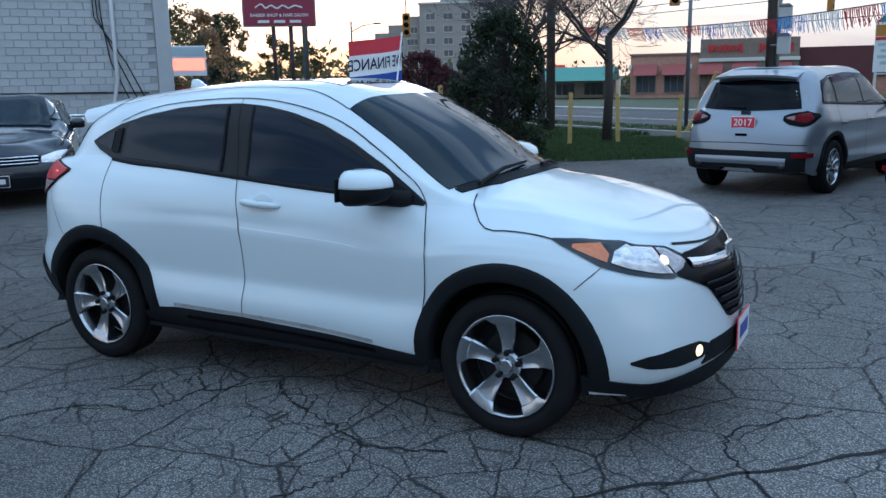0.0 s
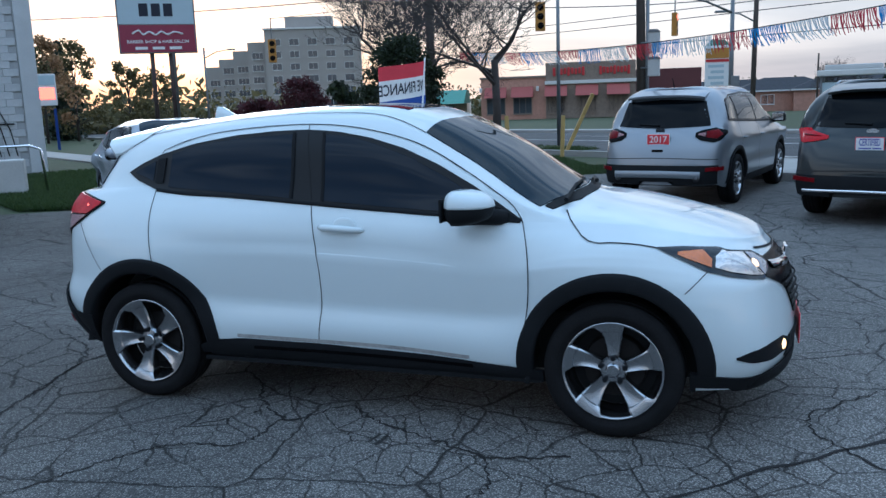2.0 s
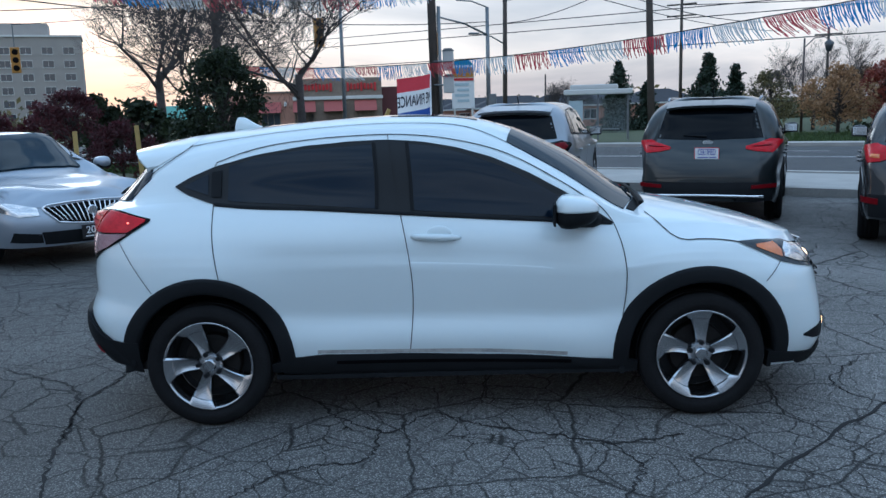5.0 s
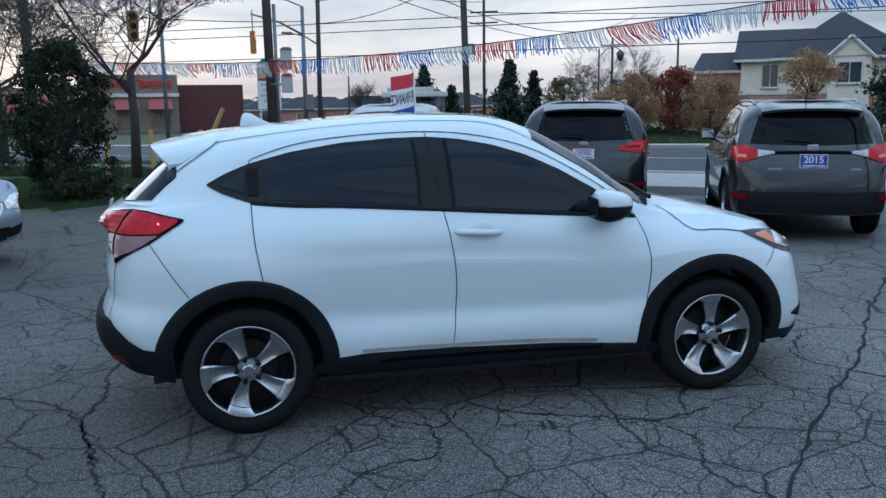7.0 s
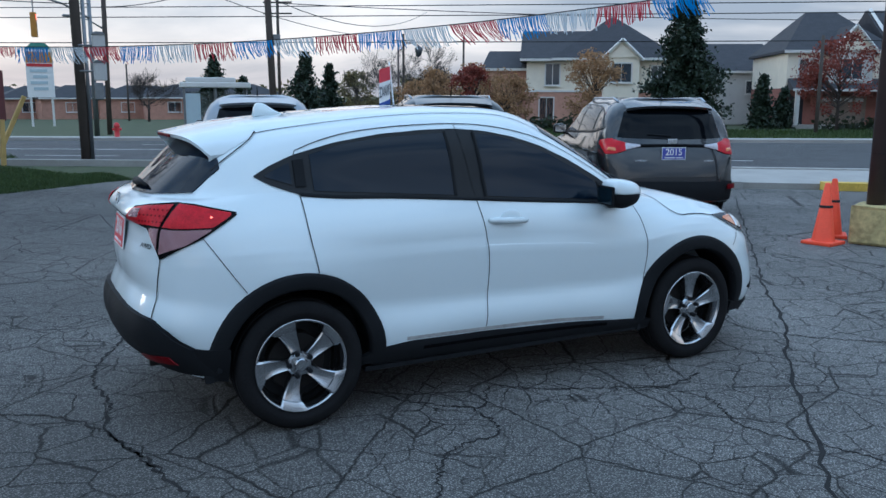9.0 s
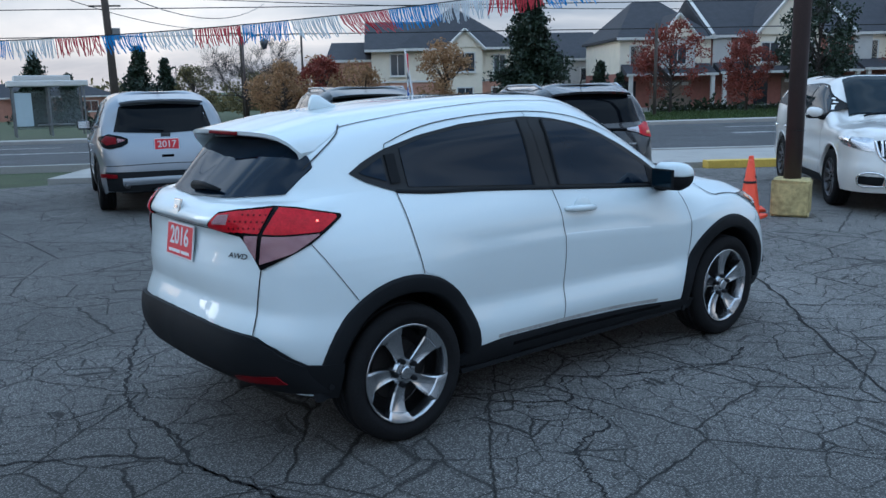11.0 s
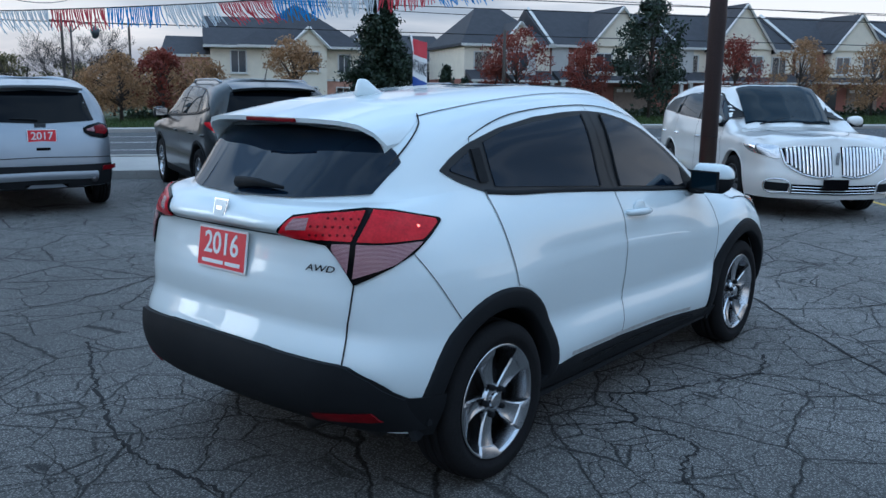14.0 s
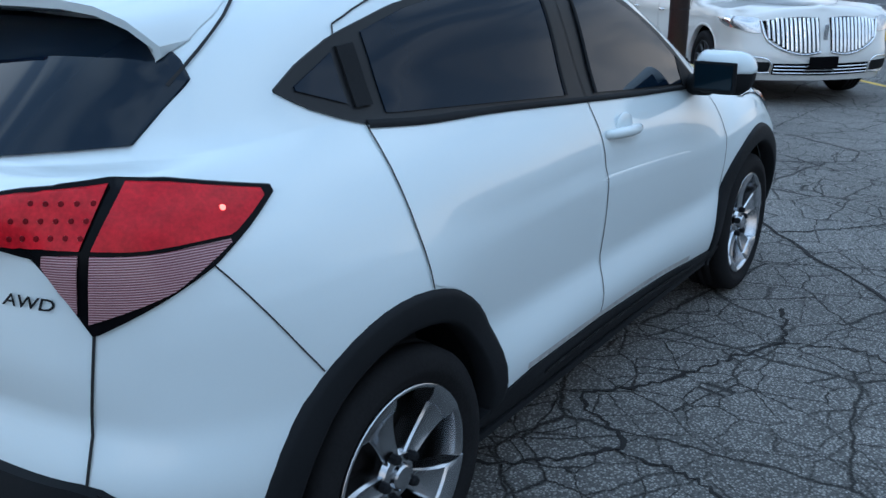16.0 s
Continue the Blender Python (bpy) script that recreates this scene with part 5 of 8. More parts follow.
def silver_suv():
    rows = car_rows(-2.26, 2.26, -1.345, 1.345, .918, 1.665, 1.17, 1.08, .60, .95, .25, -1.80, -2.08, 1.10, 1.06, .98)
    top = [(-1.72, 1.22), (-1.62, 1.47), (-1.2, 1.545), (-.4, 1.58), (.15, 1.56), (.55, 1.38), (.98, 1.14)]
    low = [(-1.72, 1.20), (-1.0, 1.17), (0, 1.13), (.98, 1.10)]
    car, sh = generic_car("silver_suv", "silver compact SUV with a red 2017 dealer plate", pose(1.45, 9.75, 0, 0, 0, 75), M_SILVER, .355, .235, rows, -1.345, 1.345, .918, top, low, True, "slim", 10, None, (-1.22, -.22))
    common_rear(car, sh, .918, .3, ([(-.66, 1.13), (0, 1.10), (.66, 1.13)], [(-.56, 1.47), (0, 1.50), (.56, 1.47)], -1.5), bump_z=(.30, .60))
    for s in (-1, 1):
        lamp = wrap_lamp("tail_lamp", sh, car, s, -1.4, -1, [("e", .50, .985), ("e", .58, .935), ("e", .74, .905), ("s", -2.0, .925), ("s", -1.80, 1.03)], [("e", .50, 1.04), ("e", .58, 1.075), ("e", .74, 1.105), ("s", -2.0, 1.12), ("s", -1.80, 1.065)], M_GLOSSBLACK, "dark wrap-around tail lamp")
        wrap_lamp("red_lens", sh, lamp, s, -1.4, -1, [("e", .64, .975), ("e", .76, .955), ("s", -1.92, 1.01)], [("e", .64, 1.055), ("e", .76, 1.07), ("s", -1.92, 1.06)], M_REDDARK, "dark red lens", .018)
        wrap_lamp("reversing_lens", sh, lamp, s, -1.4, -1, [("e", .54, 1.005), ("e", .63, .985)], [("e", .54, 1.025), ("e", .63, 1.045)], M_CLEAR, "clear reversing lens", .018, 8, 5)
        sh.patch("reflector", [(s * .66, .52), (s * .84, .53)], [(s * .66, .57), (s * .84, .58)], "rear", M_REDDARK, car, .040, 6, 4)
        p = sh.at((-3, s * .55, .42), "rear", .05)[0]
        part("exhaust_tip", tube_bm([p + Vector((-.005, 0, 0)), p + Vector((.2, 0, 0))], .040, 14), M_ALLOY_DARK, car, "", True)
    sh.strip("bumper_trim", [(-.60, .47), (0, .48), (.60, .47)], .095, "rear", M_SILVER, car, .045, round_=.012)
    tail_spoiler(car, sh, -1.62, -1.97, 1.565, .56, M_SILVER)
    px = sh.at((-3, 0, .95), "rear")[0].x
    plate(car, px - .015, .955, "rear", (.33, .16), M_PLATE_RED, "2017", M_PLATE_WHITE, False, 0, M_PLATE_WHITE)
    part("badge", box_bm(sh.at((-3, 0, 1.075), "rear", .006)[0], (.012, .13, .05), .005), M_NAVY, car)
    part("tailgate_button", box_bm(sh.at((-3, .0, .80), "rear", .004)[0], (.012, .16, .035), .005), M_GLOSSBLACK, car)
    sh.strip("tailgate_seam", [(-.80, .68), (0, .70), (.80, .68)], .010, "rear", M_SEAM, car, .004)
    return car


def grey_suv():
    rows = car_rows(-2.35, 2.34, -1.35, 1.35, .94, 1.675, 1.22, 1.10, .62, 1.0, .30, -1.86, -2.12, 1.13, 1.08, 1.0)
    top = [(-1.85, 1.30), (-1.55, 1.46), (-1.1, 1.545), (-.3, 1.585), (.2, 1.565), (.6, 1.39), (1.0, 1.16)]
    low = [(-1.85, 1.28), (-1.35, 1.22), (-.5, 1.17), (1.0, 1.12)]
    car, sh = generic_car("dark_grey_suv", "dark grey SUV with a printed certified plate, parked facing the road", pose(4.2, 8.2, 0, 0, 0, 68), M_GREY, .365, .24, rows, -1.35, 1.35, .94, top, low, True, "slim", 5, None, (-1.2, -.2))
    common_rear(car, sh, .94, .3, ([(-.68, 1.14), (0, 1.12), (.68, 1.14)], [(-.58, 1.50), (0, 1.53), (.58, 1.50)], -1.5), bump_z=(.30, .58))
    for s in (-1, 1):
        lamp = wrap_lamp("tail_lamp", sh, car, s, -1.4, -1, [("e", .48, 1.000), ("e", .62, .970), ("e", .80, .950), ("s", -2.02, .980), ("s", -1.82, 1.085)], [("e", .48, 1.035), ("e", .62, 1.075), ("e", .80, 1.125), ("s", -2.02, 1.145), ("s", -1.82, 1.11)], M_RED, "red wrap-around tail lamp")
        wrap_lamp("lens_band", sh, lamp, s, -1.4, -1, [("e", .56, 1.025), ("e", .78, 1.03)], [("e", .56, 1.035), ("e", .78, 1.05)], M_REDDARK, "darker lens band", .020, 10, 4)
        sh.patch("reflector", [(s * .56, .50), (s * .84, .51)], [(s * .56, .545), (s * .84, .56)], "rear", M_REDDARK, car, .036, 6, 4, "red bumper reflector")
    sh.strip("bumper_trim", [(-.70, .40), (0, .41), (.70, .40)], .03, "rear", M_CHROME, car, .040, round_=.008)
    px = sh.at((-3, 0, .93), "rear")[0].x
    plate(car, px - .015, .95, "rear", (.31, .155), M_PLATE_WHITE, "CERTIFIED", M_PLATE_BLUE, True, 0, M_PLATE_RED)
    part("badge", _posed(lathe_bm([(0, .0), (.05, .0), (.056, -.012)], 24), Matrix.Translation(sh.at((-3, 0, 1.085), "rear", .008)[0]) @ pose(0, 0, 0, 0, 0, 90) @ Matrix.Diagonal((1.35, 1, .66, 1))), M_ALLOY, car, "chrome oval maker's badge")
    rails(car, sh, -1.5, .15, .60, M_SILVER)
    tail_spoiler(car, sh, -1.68, -2.02, 1.575, .57, M_GREY)
    sh.strip("tailgate_seam", [(-.82, .62), (0, .64), (.82, .62)], .010, "rear", M_SEAM, car, .004)
    return car


def brown_suv():
    rows = car_rows(-2.29, 2.28, -1.33, 1.33, .922, 1.655, 1.20, 1.09, .61, .97, .28, -1.86, -2.12, 1.12, 1.07, .99)
    top = [(-1.80, 1.28), (-1.55, 1.46), (-1.1, 1.535), (-.3, 1.57), (.2, 1.55), (.6, 1.38), (1.0, 1.15)]
    low = [(-1.80, 1.26), (-1.3, 1.20), (-.4, 1.16), (1.0, 1.11)]
    car, sh = generic_car("grey_suv", "grey-brown SUV with a blue 2015 plate and roof rails", pose(6.14, 5.57, 0, 0, 0, 64), M_GREY2, .355, .235, rows, -1.33, 1.33, .922, top, low, True, "slim", 5, None, (-1.2, -.2))
    common_rear(car, sh, .922, .3, ([(-.68, 1.15), (0, 1.13), (.68, 1.15)], [(-.58, 1.48), (0, 1.51), (.58, 1.48)], -1.5), bump_z=(.32, .60))
    for s in (-1, 1):
        lamp = wrap_lamp("tail_lamp", sh, car, s, -1.4, -1, [("e", .60, .985), ("e", .72, .945), ("e", .82, .930), ("s", -1.98, .945), ("s", -1.78, 1.06)], [("e", .60, 1.085), ("e", .74, 1.125), ("s", -2.0, 1.150), ("s", -1.78, 1.11)], M_RED, "red wrap-around tail lamp", .012)
        wrap_lamp("reversing_lens", sh, lamp, s, -1.4, -1, [("e", .40, 1.040), ("e", .60, .995)], [("e", .40, 1.060), ("e", .60, 1.080)], M_CLEARWHITE, "clear reversing lens", .014, 8, 5)
        wrap_lamp("amber_lens", sh, lamp, s, -1.4, -1, [("e", .72, .975), ("s", -2.0, .985)], [("e", .72, 1.015), ("s", -2.0, 1.02)], M_AMBER, "amber lens", .020, 8, 4)
        sh.patch("reflector", [(s * .70, .50), (s * .85, .51)], [(s * .70, .56), (s * .85, .57)], "rear", M_REDDARK, car, .040, 6, 4, "red bumper reflector")
    sh.strip("tailgate_trim", [(-.58, 1.045), (0, 1.055), (.58, 1.045)], .035, "rear", M_GLOSSBLACK, car, .010, round_=.008)
    px = sh.at((-3, 0, .95), "rear")[0].x
    plate(car, px - .02, .955, "rear", (.31, .16), M_PLATE_BLUE, "2015", M_PLATE_WHITE, True, 0, M_PLATE_WHITE)
    part("badge", box_bm(sh.at((-3, 0, 1.10), "rear", .008)[0], (.012, .12, .075), .006), M_CHROME, car)
    for y, n in ((.42, .16), (-.46, .12)):
        part("badge_bar", box_bm(sh.at((-3, y, .86), "rear", .006)[0], (.006, n, .022), .002), M_CHROME, car)
    rails(car, sh, -1.55, .1, .59, M_SILVER2)
    tail_spoiler(car, sh, -1.66, -2.0, 1.56, .56, M_GREY2)
    return car


def white_suv():
    rows = car_rows(-2.60, 2.62, -1.50, 1.50, .965, 1.70, 1.22, 1.12, .62, 1.10, .35, -2.0, -2.4, 1.15, 1.10, 1.0, .27)
    top = [(-2.02, 1.30), (-1.75, 1.47), (-1.2, 1.56), (-.3, 1.605), (.28, 1.58), (.72, 1.38), (1.0, 1.215)]
    low = [(-2.02, 1.28), (-1.2, 1.22), (-.3, 1.18), (1.0, 1.15)]
    car, sh = generic_car("white_luxury_suv", "white crossover with a split chrome waterfall grille beside a pole", pose(9.35, 1.95, 0, 0, 0, -139), M_WHITE2, .375, .25, rows, -1.50, 1.50, .965, top, low, False, "slim", 10, M_ALLOY_DARK, (-1.25, -.15))
    sh.patch("windscreen", [(.40, -.56), (.46, -.3), (.48, 0), (.46, .3), (.40, .56)], [(1.00, -.60), (1.11, -.3), (1.13, 0), (1.11, .3), (1.00, .60)], "top", M_GLASS2, car, .022, 36, 16, "dark windscreen", .03)
    sh.patch("roof_glass", [(-.55, -.50), (-.55, .50)], [(.26, -.50), (.30, 0), (.26, .50)], "top", M_GLASS2, car, .008, 20, 10, "dark panoramic roof glass")
    for a, b in (((1.14, -.45), (1.04, .05)), ((1.17, .15), (1.06, .55))):
        p0, p1 = sh.at((*a, 3), "top", .025)[0], sh.at((*b, 3), "top", .02)[0]
        part("wiper", tube_bm([p0, p1], [.012, .007], 6), M_CLAD, car)
    for s in (-1, 1):
        way = "left" if s > 0 else "right"
        g = sh.patch("grille", [(s * .06, .58), (s * .22, .56), (s * .42, .60), (s * .60, .72)], [(s * .06, .93), (s * .25, .94), (s * .45, .93), (s * .64, .90)], "front", M_GLOSSBLACK, car, .008, 18, 8, "split waterfall grille")
        for k in range(12):
            y = .085 + .0455 * k
            z0 = float(np.interp(y, [.06, .22, .42, .60], [.585, .565, .605, .725]))
            sh.strip("grille_bar", [(s * y, z0), (s * (y + .004), .925 - .02 * (k > 9))], .031, "front", M_CHROME, g, .016, round_=.016)
        sh.strip("grille_frame", [(s * .055, .575), (s * .22, .55), (s * .42, .59), (s * .61, .71), (s * .655, .90)], .022, "front", M_CHROME, g, .014, round_=.008)
        wrap_lamp("headlamp", sh, car, s, 1.3, 1, [("s", 1.98, .925), ("s", 2.14, .850), ("e", .74, .775), ("e", .665, .775)], [("s", 1.98, .940), ("s", 2.14, .950), ("e", .74, .935), ("e", .665, .925)], M_LAMP, "clear headlamp", .012)
        f = sh.patch("fog_lamp_recess", [(s * .58, .36), (s * .82, .38)], [(s * .56, .47), (s * .82, .48)], "front", M_CLAD, car, .010, 8, 6)
        sh.strip("fog_lamp_trim", [(s * .56, .36), (s * .82, .38), (s * .83, .48), (s * .56, .47), (s * .56, .36)], .016, "front", M_CHROME, f, .014, round_=.006)
    lower = sh.patch("lower_intake", [(-.54, .34), (0, .33), (.54, .34)], [(-.54, .46), (0, .455), (.54, .46)], "front", M_GLOSSBLACK, car, .010, 16, 6)
    for z in (.36, .395, .43):
        sh.strip("intake_bar", [(-.53, z), (0, z - .006), (.53, z)], .012, "front", M_CHROME, lower, .016, round_=.006)
    part("plate_bracket", box_bm(sh.at((3, -.02, .47), "front", .03)[0], (.03, .32, .13), .008), M_GLOSSBLACK, car, "empty black plate bracket")
    part("badge", box_bm(sh.at((3, 0, .78), "front", .025)[0], (.02, .045, .16), .006), M_CHROME, car, "upright chrome badge")
    sh.strip("bonnet_seam", [(1.3, -.55), (1.8, -.50), (2.25, -.12), (2.28, 0), (2.25, .12), (1.8, .50), (1.3, .55)], .007, "top", M_SEAM, car, .004)
    return car


def sedan(name, label, m, paint_m, grille_kind, words):
    rows = car_rows(-2.48, 2.48, -1.42, 1.40, .925, 1.47, 1.02, .98, .58, .95, .15, -1.25, -1.85, 1.03, .97, .78, .25)
    top = [(-1.60, 1.13), (-1.35, 1.27), (-.9, 1.355), (-.2, 1.39), (.1, 1.37), (.52, 1.20), (.84, 1.06)]
    low = [(-1.60, 1.10), (-1.0, 1.05), (0, 1.01), (.84, .995)]
    car, sh = generic_car(name, label, m, paint_m, .335, .23, rows, -1.42, 1.40, .925, top, low, False, "slim", 9, None, (-1.05, -.15))
    sh.patch("windscreen", [(.20, -.52), (.28, -.25), (.30, 0), (.28, .25), (.20, .52)], [(.84, -.635), (.97, -.36), (1.01, 0), (.97, .36), (.84, .635)], "top", M_GLASS2, car, .022, 36, 16, "dark windscreen", .03)
    for s in (-1, 1):
        way = "left" if s > 0 else "right"
        wrap_lamp("headlamp", sh, car, s, 1.2, 1, [("s", 1.80, .745), ("s", 2.05, .66), ("e", .72, .59), ("e", .54, .60)], [("s", 1.80, .755), ("s", 2.05, .755), ("e", .72, .725), ("e", .54, .68)], M_LAMP, "clear headlamp", .012)
        sh.patch("fog_lamp_recess", [(s * .52, .30), (s * .80, .32)], [(s * .54, .40), (s * .78, .43)], "front", M_CLAD, car, .008, 8, 5)
    if grille_kind == "waterfall":
        g = sh.patch("grille", [(-.36, .52), (0, .485), (.36, .52)], [(-.48, .675), (0, .71), (.48, .675)], "front", M_GLOSSBLACK, car, .010, 16, 6, "chrome waterfall grille")
        for k in range(15):
            y = -.40 + .8 * k / 14
            sh.strip("grille_bar", [(y * .80, .535 - .04 * (1 - abs(y) / .4)), (y * 1.1, .675 + .03 * (1 - abs(y) / .4))], .013, "front", M_CHROME, g, .018, round_=.010)
        sh.strip("grille_frame", [(-.36, .515), (-.49, .675), (-.30, .708), (0, .718), (.30, .708), (.49, .675), (.36, .515), (0, .48), (-.36, .515)], .016, "front", M_CHROME, g, .018, round_=.008)
        part("badge", lathe_bm([(0, .0), (.05, .0), (.058, .01)], 20), M_CHROME, g).matrix_basis = Matrix.Translation(sh.at((3, 0, .60), "front", .04)[0]) @ pose(0, 0, 0, 0, 0, 90)
    else:
        g = sh.patch("grille", [(-.50, .58), (0, .56), (.50, .58)], [(-.54, .67), (0, .70), (.54, .67)], "front", M_GLOSSBLACK, car, .010, 16, 6)
        for z in (.60, .64, .68):
            sh.strip("grille_bar", [(-.5, z), (0, z - .005), (.5, z)], .018, "front", M_CHROME, g, .018, round_=.008)
    low_in = sh.patch("lower_intake", [(-.50, .28), (0, .27), (.50, .28)], [(-.54, .42), (0, .42), (.54, .42)], "front", M_CLAD, car, .008, 14, 5)
    px = sh.at((3, 0, .42), "front")[0].x
    plate(car, px + .03, .385, "front", (.31, .155), M_PLATE_BLACK, words, M_PLATE_WHITE, bool(words), 0, None if words else M_PLATE_WHITE)
    return car


silver_suv()
grey_suv()
brown_suv()
white_suv()
sedan("silver_sedan", "silver sedan with a chrome waterfall grille and a black 2011 plate", pose(-5.9, 6.0, 0, 0, 0, -42), M_SILVER2, "waterfall", "2011")
sedan("dark_sedan", "dark navy sedan parked beside the brick building", pose(-9.45, 4.35, 0, 0, 0, -40), M_NAVY, "bars", "")


# ---- materials of the surroundings ----
M_BLOCK = material("white_painted_block", (0.52, 0.53, 0.54), 0.8, 0, 0.10, 2.0, 40, 0.25, rand=0.05)
M_MORTAR = material("painted_mortar", (0.40, 0.41, 0.42), 0.9, 0, 0.12, 3, 40)
M_PVC = material("white_pipe", (0.62, 0.62, 0.62), 0.5, 0, 0.08)
M_WOOD_POLE = material("weathered_pole_wood", (0.075, 0.062, 0.052), 0.85, 0, 0.25, 3, 40, 0.3)
M_STEEL = material("dull_steel", (0.20, 0.21, 0.22), 0.5, 0.7, 0.15, 5, 60)
M_BROWN_STEEL = material("brown_painted_steel", (0.060, 0.042, 0.040), 0.5, 0.2, 0.2, 4, 50)
M_YELLOW_WOOD = material("faded_yellow_paint", (0.46, 0.33, 0.11), 0.75, 0, 0.25, 5, 60, 0.2)
M_YELLOW = material("yellow_kerb_paint", (0.62, 0.43, 0.07), 0.75, 0, 0.25, 3, 40)
M_LINE_W = material("white_road_paint", (0.55, 0.55, 0.53), 0.75, 0, 0.25, 2, 40)
M_BARK = material("grey_bark", (0.055, 0.046, 0.042), 0.9, 0, 0.3, 8, 60, 0.4)
M_LEAF_GREEN = leaf_material("dark_green_leaves", (0.013, 0.021, 0.010), (0.040, 0.052, 0.022))
M_LEAF_SPRUCE = leaf_material("spruce_needles", (0.010, 0.022, 0.012), (0.028, 0.048, 0.024))
M_LEAF_ORANGE = leaf_material("orange_autumn_leaves", (0.24, 0.145, 0.070), (0.44, 0.28, 0.145))
M_LEAF_RED = leaf_material("red_autumn_leaves", (0.14, 0.035, 0.025), (0.30, 0.08, 0.055))
M_LEAF_OLIVE = leaf_material("olive_leaves", (0.07, 0.070, 0.028), (0.20, 0.165, 0.070))
M_LEAF_PLUM = leaf_material("plum_red_leaves", (0.040, 0.010, 0.014), (0.10, 0.030, 0.036))
M_BRICK_RED = material("red_brick", (0.30, 0.13, 0.10), 0.85, 0, 0.2, 3, 30, 0.2)
M_BRICK_PALE = material("pink_brick", (0.48, 0.27, 0.20), 0.85, 0, 0.2, 3, 30, 0.2)
M_STUCCO = material("cream_siding", (0.80, 0.73, 0.60), 0.85, 0, 0.08, 2, 30, 0.1)
M_SIDING = material("grey_siding", (0.52, 0.51, 0.49), 0.8, 0, 0.08, 2, 30, 0.1)
M_SHINGLE = material("dark_roof_shingle", (0.045, 0.045, 0.052), 0.9, 0, 0.25, 2, 14, 0.4)
M_TRIM = material("white_trim", (0.66, 0.65, 0.62), 0.6, 0, 0.06)
M_PANE = material("house_window_pane", (0.06, 0.07, 0.085), 0.06, 0, 0.2, spec=0.7)
M_APT = material("apartment_brick", (0.36, 0.33, 0.30), 0.85, 0, 0.1, 0.4, 6)
M_DARKRED = material("dark_red_cladding", (0.10, 0.030, 0.032), 0.7, 0, 0.15, 1, 10)
M_STONE = material("brown_stone_facing", (0.24, 0.19, 0.15), 0.85, 0, 0.25, 3, 12, 0.3)
M_SIGNRED = material("red_sign_letters", (0.48, 0.03, 0.035), 0.5, 0, 0.08)
M_AWNING = material("red_awning", (0.34, 0.10, 0.09), 0.8, 0, 0.12)
M_GREENROOF = material("green_metal_roof", (0.09, 0.26, 0.20), 0.6, 0, 0.12)
M_ORANGE = material("orange_cone", (0.86, 0.085, 0.03), 0.55, 0, 0.12, 6, 60)
M_SIGNAL = material("amber_signal_housing", (0.42, 0.20, 0.025), 0.55, 0, 0.12)
M_SIGNAL_RED = material("lit_red_signal", (1.0, 0.10, 0.05), 0.4, 0, 0.05, emit=3.0)
M_FRINGE_R = material("red_fringe", (0.50, 0.06, 0.08), 0.55, 0, 0.2, coat=0.2)
M_FRINGE_B = material("blue_fringe", (0.05, 0.25, 0.62), 0.55, 0, 0.2, coat=0.2)
M_FRINGE_S = material("silver_fringe", (0.66, 0.70, 0.74), 0.4, 0.1, 0.2, coat=0.2)
M_CLOTH_R = material("flag_red", (0.50, 0.05, 0.07), 0.85, 0, 0.06)
M_CLOTH_W = material("flag_white", (0.72, 0.72, 0.72), 0.85, 0, 0.05)
M_CLOTH_B = material("flag_blue", (0.04, 0.08, 0.32), 0.85, 0, 0.06)
M_INK = material("dark_ink", (0.012, 0.015, 0.03), 0.7, 0, 0.05)
M_SIGN_TOP = material("pale_blue_sign_face", (0.46, 0.55, 0.60), 0.45, 0, 0.05)
M_SIGN_LOW = material("maroon_sign_face", (0.24, 0.025, 0.060), 0.45, 0, 0.05)
M_WIRE = material("black_cable", (0.012, 0.012, 0.013), 0.7, 0, 0.1)


def thin(m, share=0.45):
    """Light passes through thin cloth, foil and leaves."""
    nt = m.node_tree
    b = nt.nodes["Principled BSDF"]
    out = [n for n in nt.nodes if n.type == "OUTPUT_MATERIAL"][0]
    tr, mix = nt.nodes.new("ShaderNodeBsdfTranslucent"), nt.nodes.new("ShaderNodeMixShader")
    sc = [n for n in nt.nodes if n.type == "VECT_MATH"][0]
    nt.links.new(sc.outputs["Vector"], tr.inputs["Color"])
    mix.inputs[0].default_value = share
    nt.links.new(b.outputs["BSDF"], mix.inputs[1])
    nt.links.new(tr.outputs["BSDF"], mix.inputs[2])
    nt.links.new(mix.outputs["Shader"], out.inputs["Surface"])


for thin_m in (M_FRINGE_R, M_FRINGE_B, M_FRINGE_S, M_CLOTH_R, M_CLOTH_W, M_CLOTH_B, M_LEAF_ORANGE, M_LEAF_RED, M_LEAF_OLIVE, M_LEAF_GREEN, M_LEAF_PLUM, M_GRASS):
    thin(thin_m)


# ---- lot edges, kerbs, lines ----
strip_along("pavement", 11.15, 14.35, 0.10, M_CONC, "pale concrete pavement beside the road", s0=-7.0, s1=200, step=3)
strip_along("lot_kerb", 10.85, 11.15, 0.14, M_CONC, "worn concrete kerb at the lot's edge", s0=-6.0, s1=5.6, step=1.45, thick=0.2)
strip_along("yellow_kerb", 10.85, 11.15, 0.145, M_YELLOW, "kerb with worn yellow paint", s0=5.6, s1=20, step=1.44, thick=0.2)
strip_along("verge_pavement", 4.6, 6.0, 0.03, M_CONC, "pale concrete pavement through the lawn", s0=-62, s1=-21.5, step=3)
strip_along("verge_lawn", 14.2, 17.4, 0.07, M_SOIL, "lawn reaching to the crossing", s0=-40, s1=-14.5, step=3)


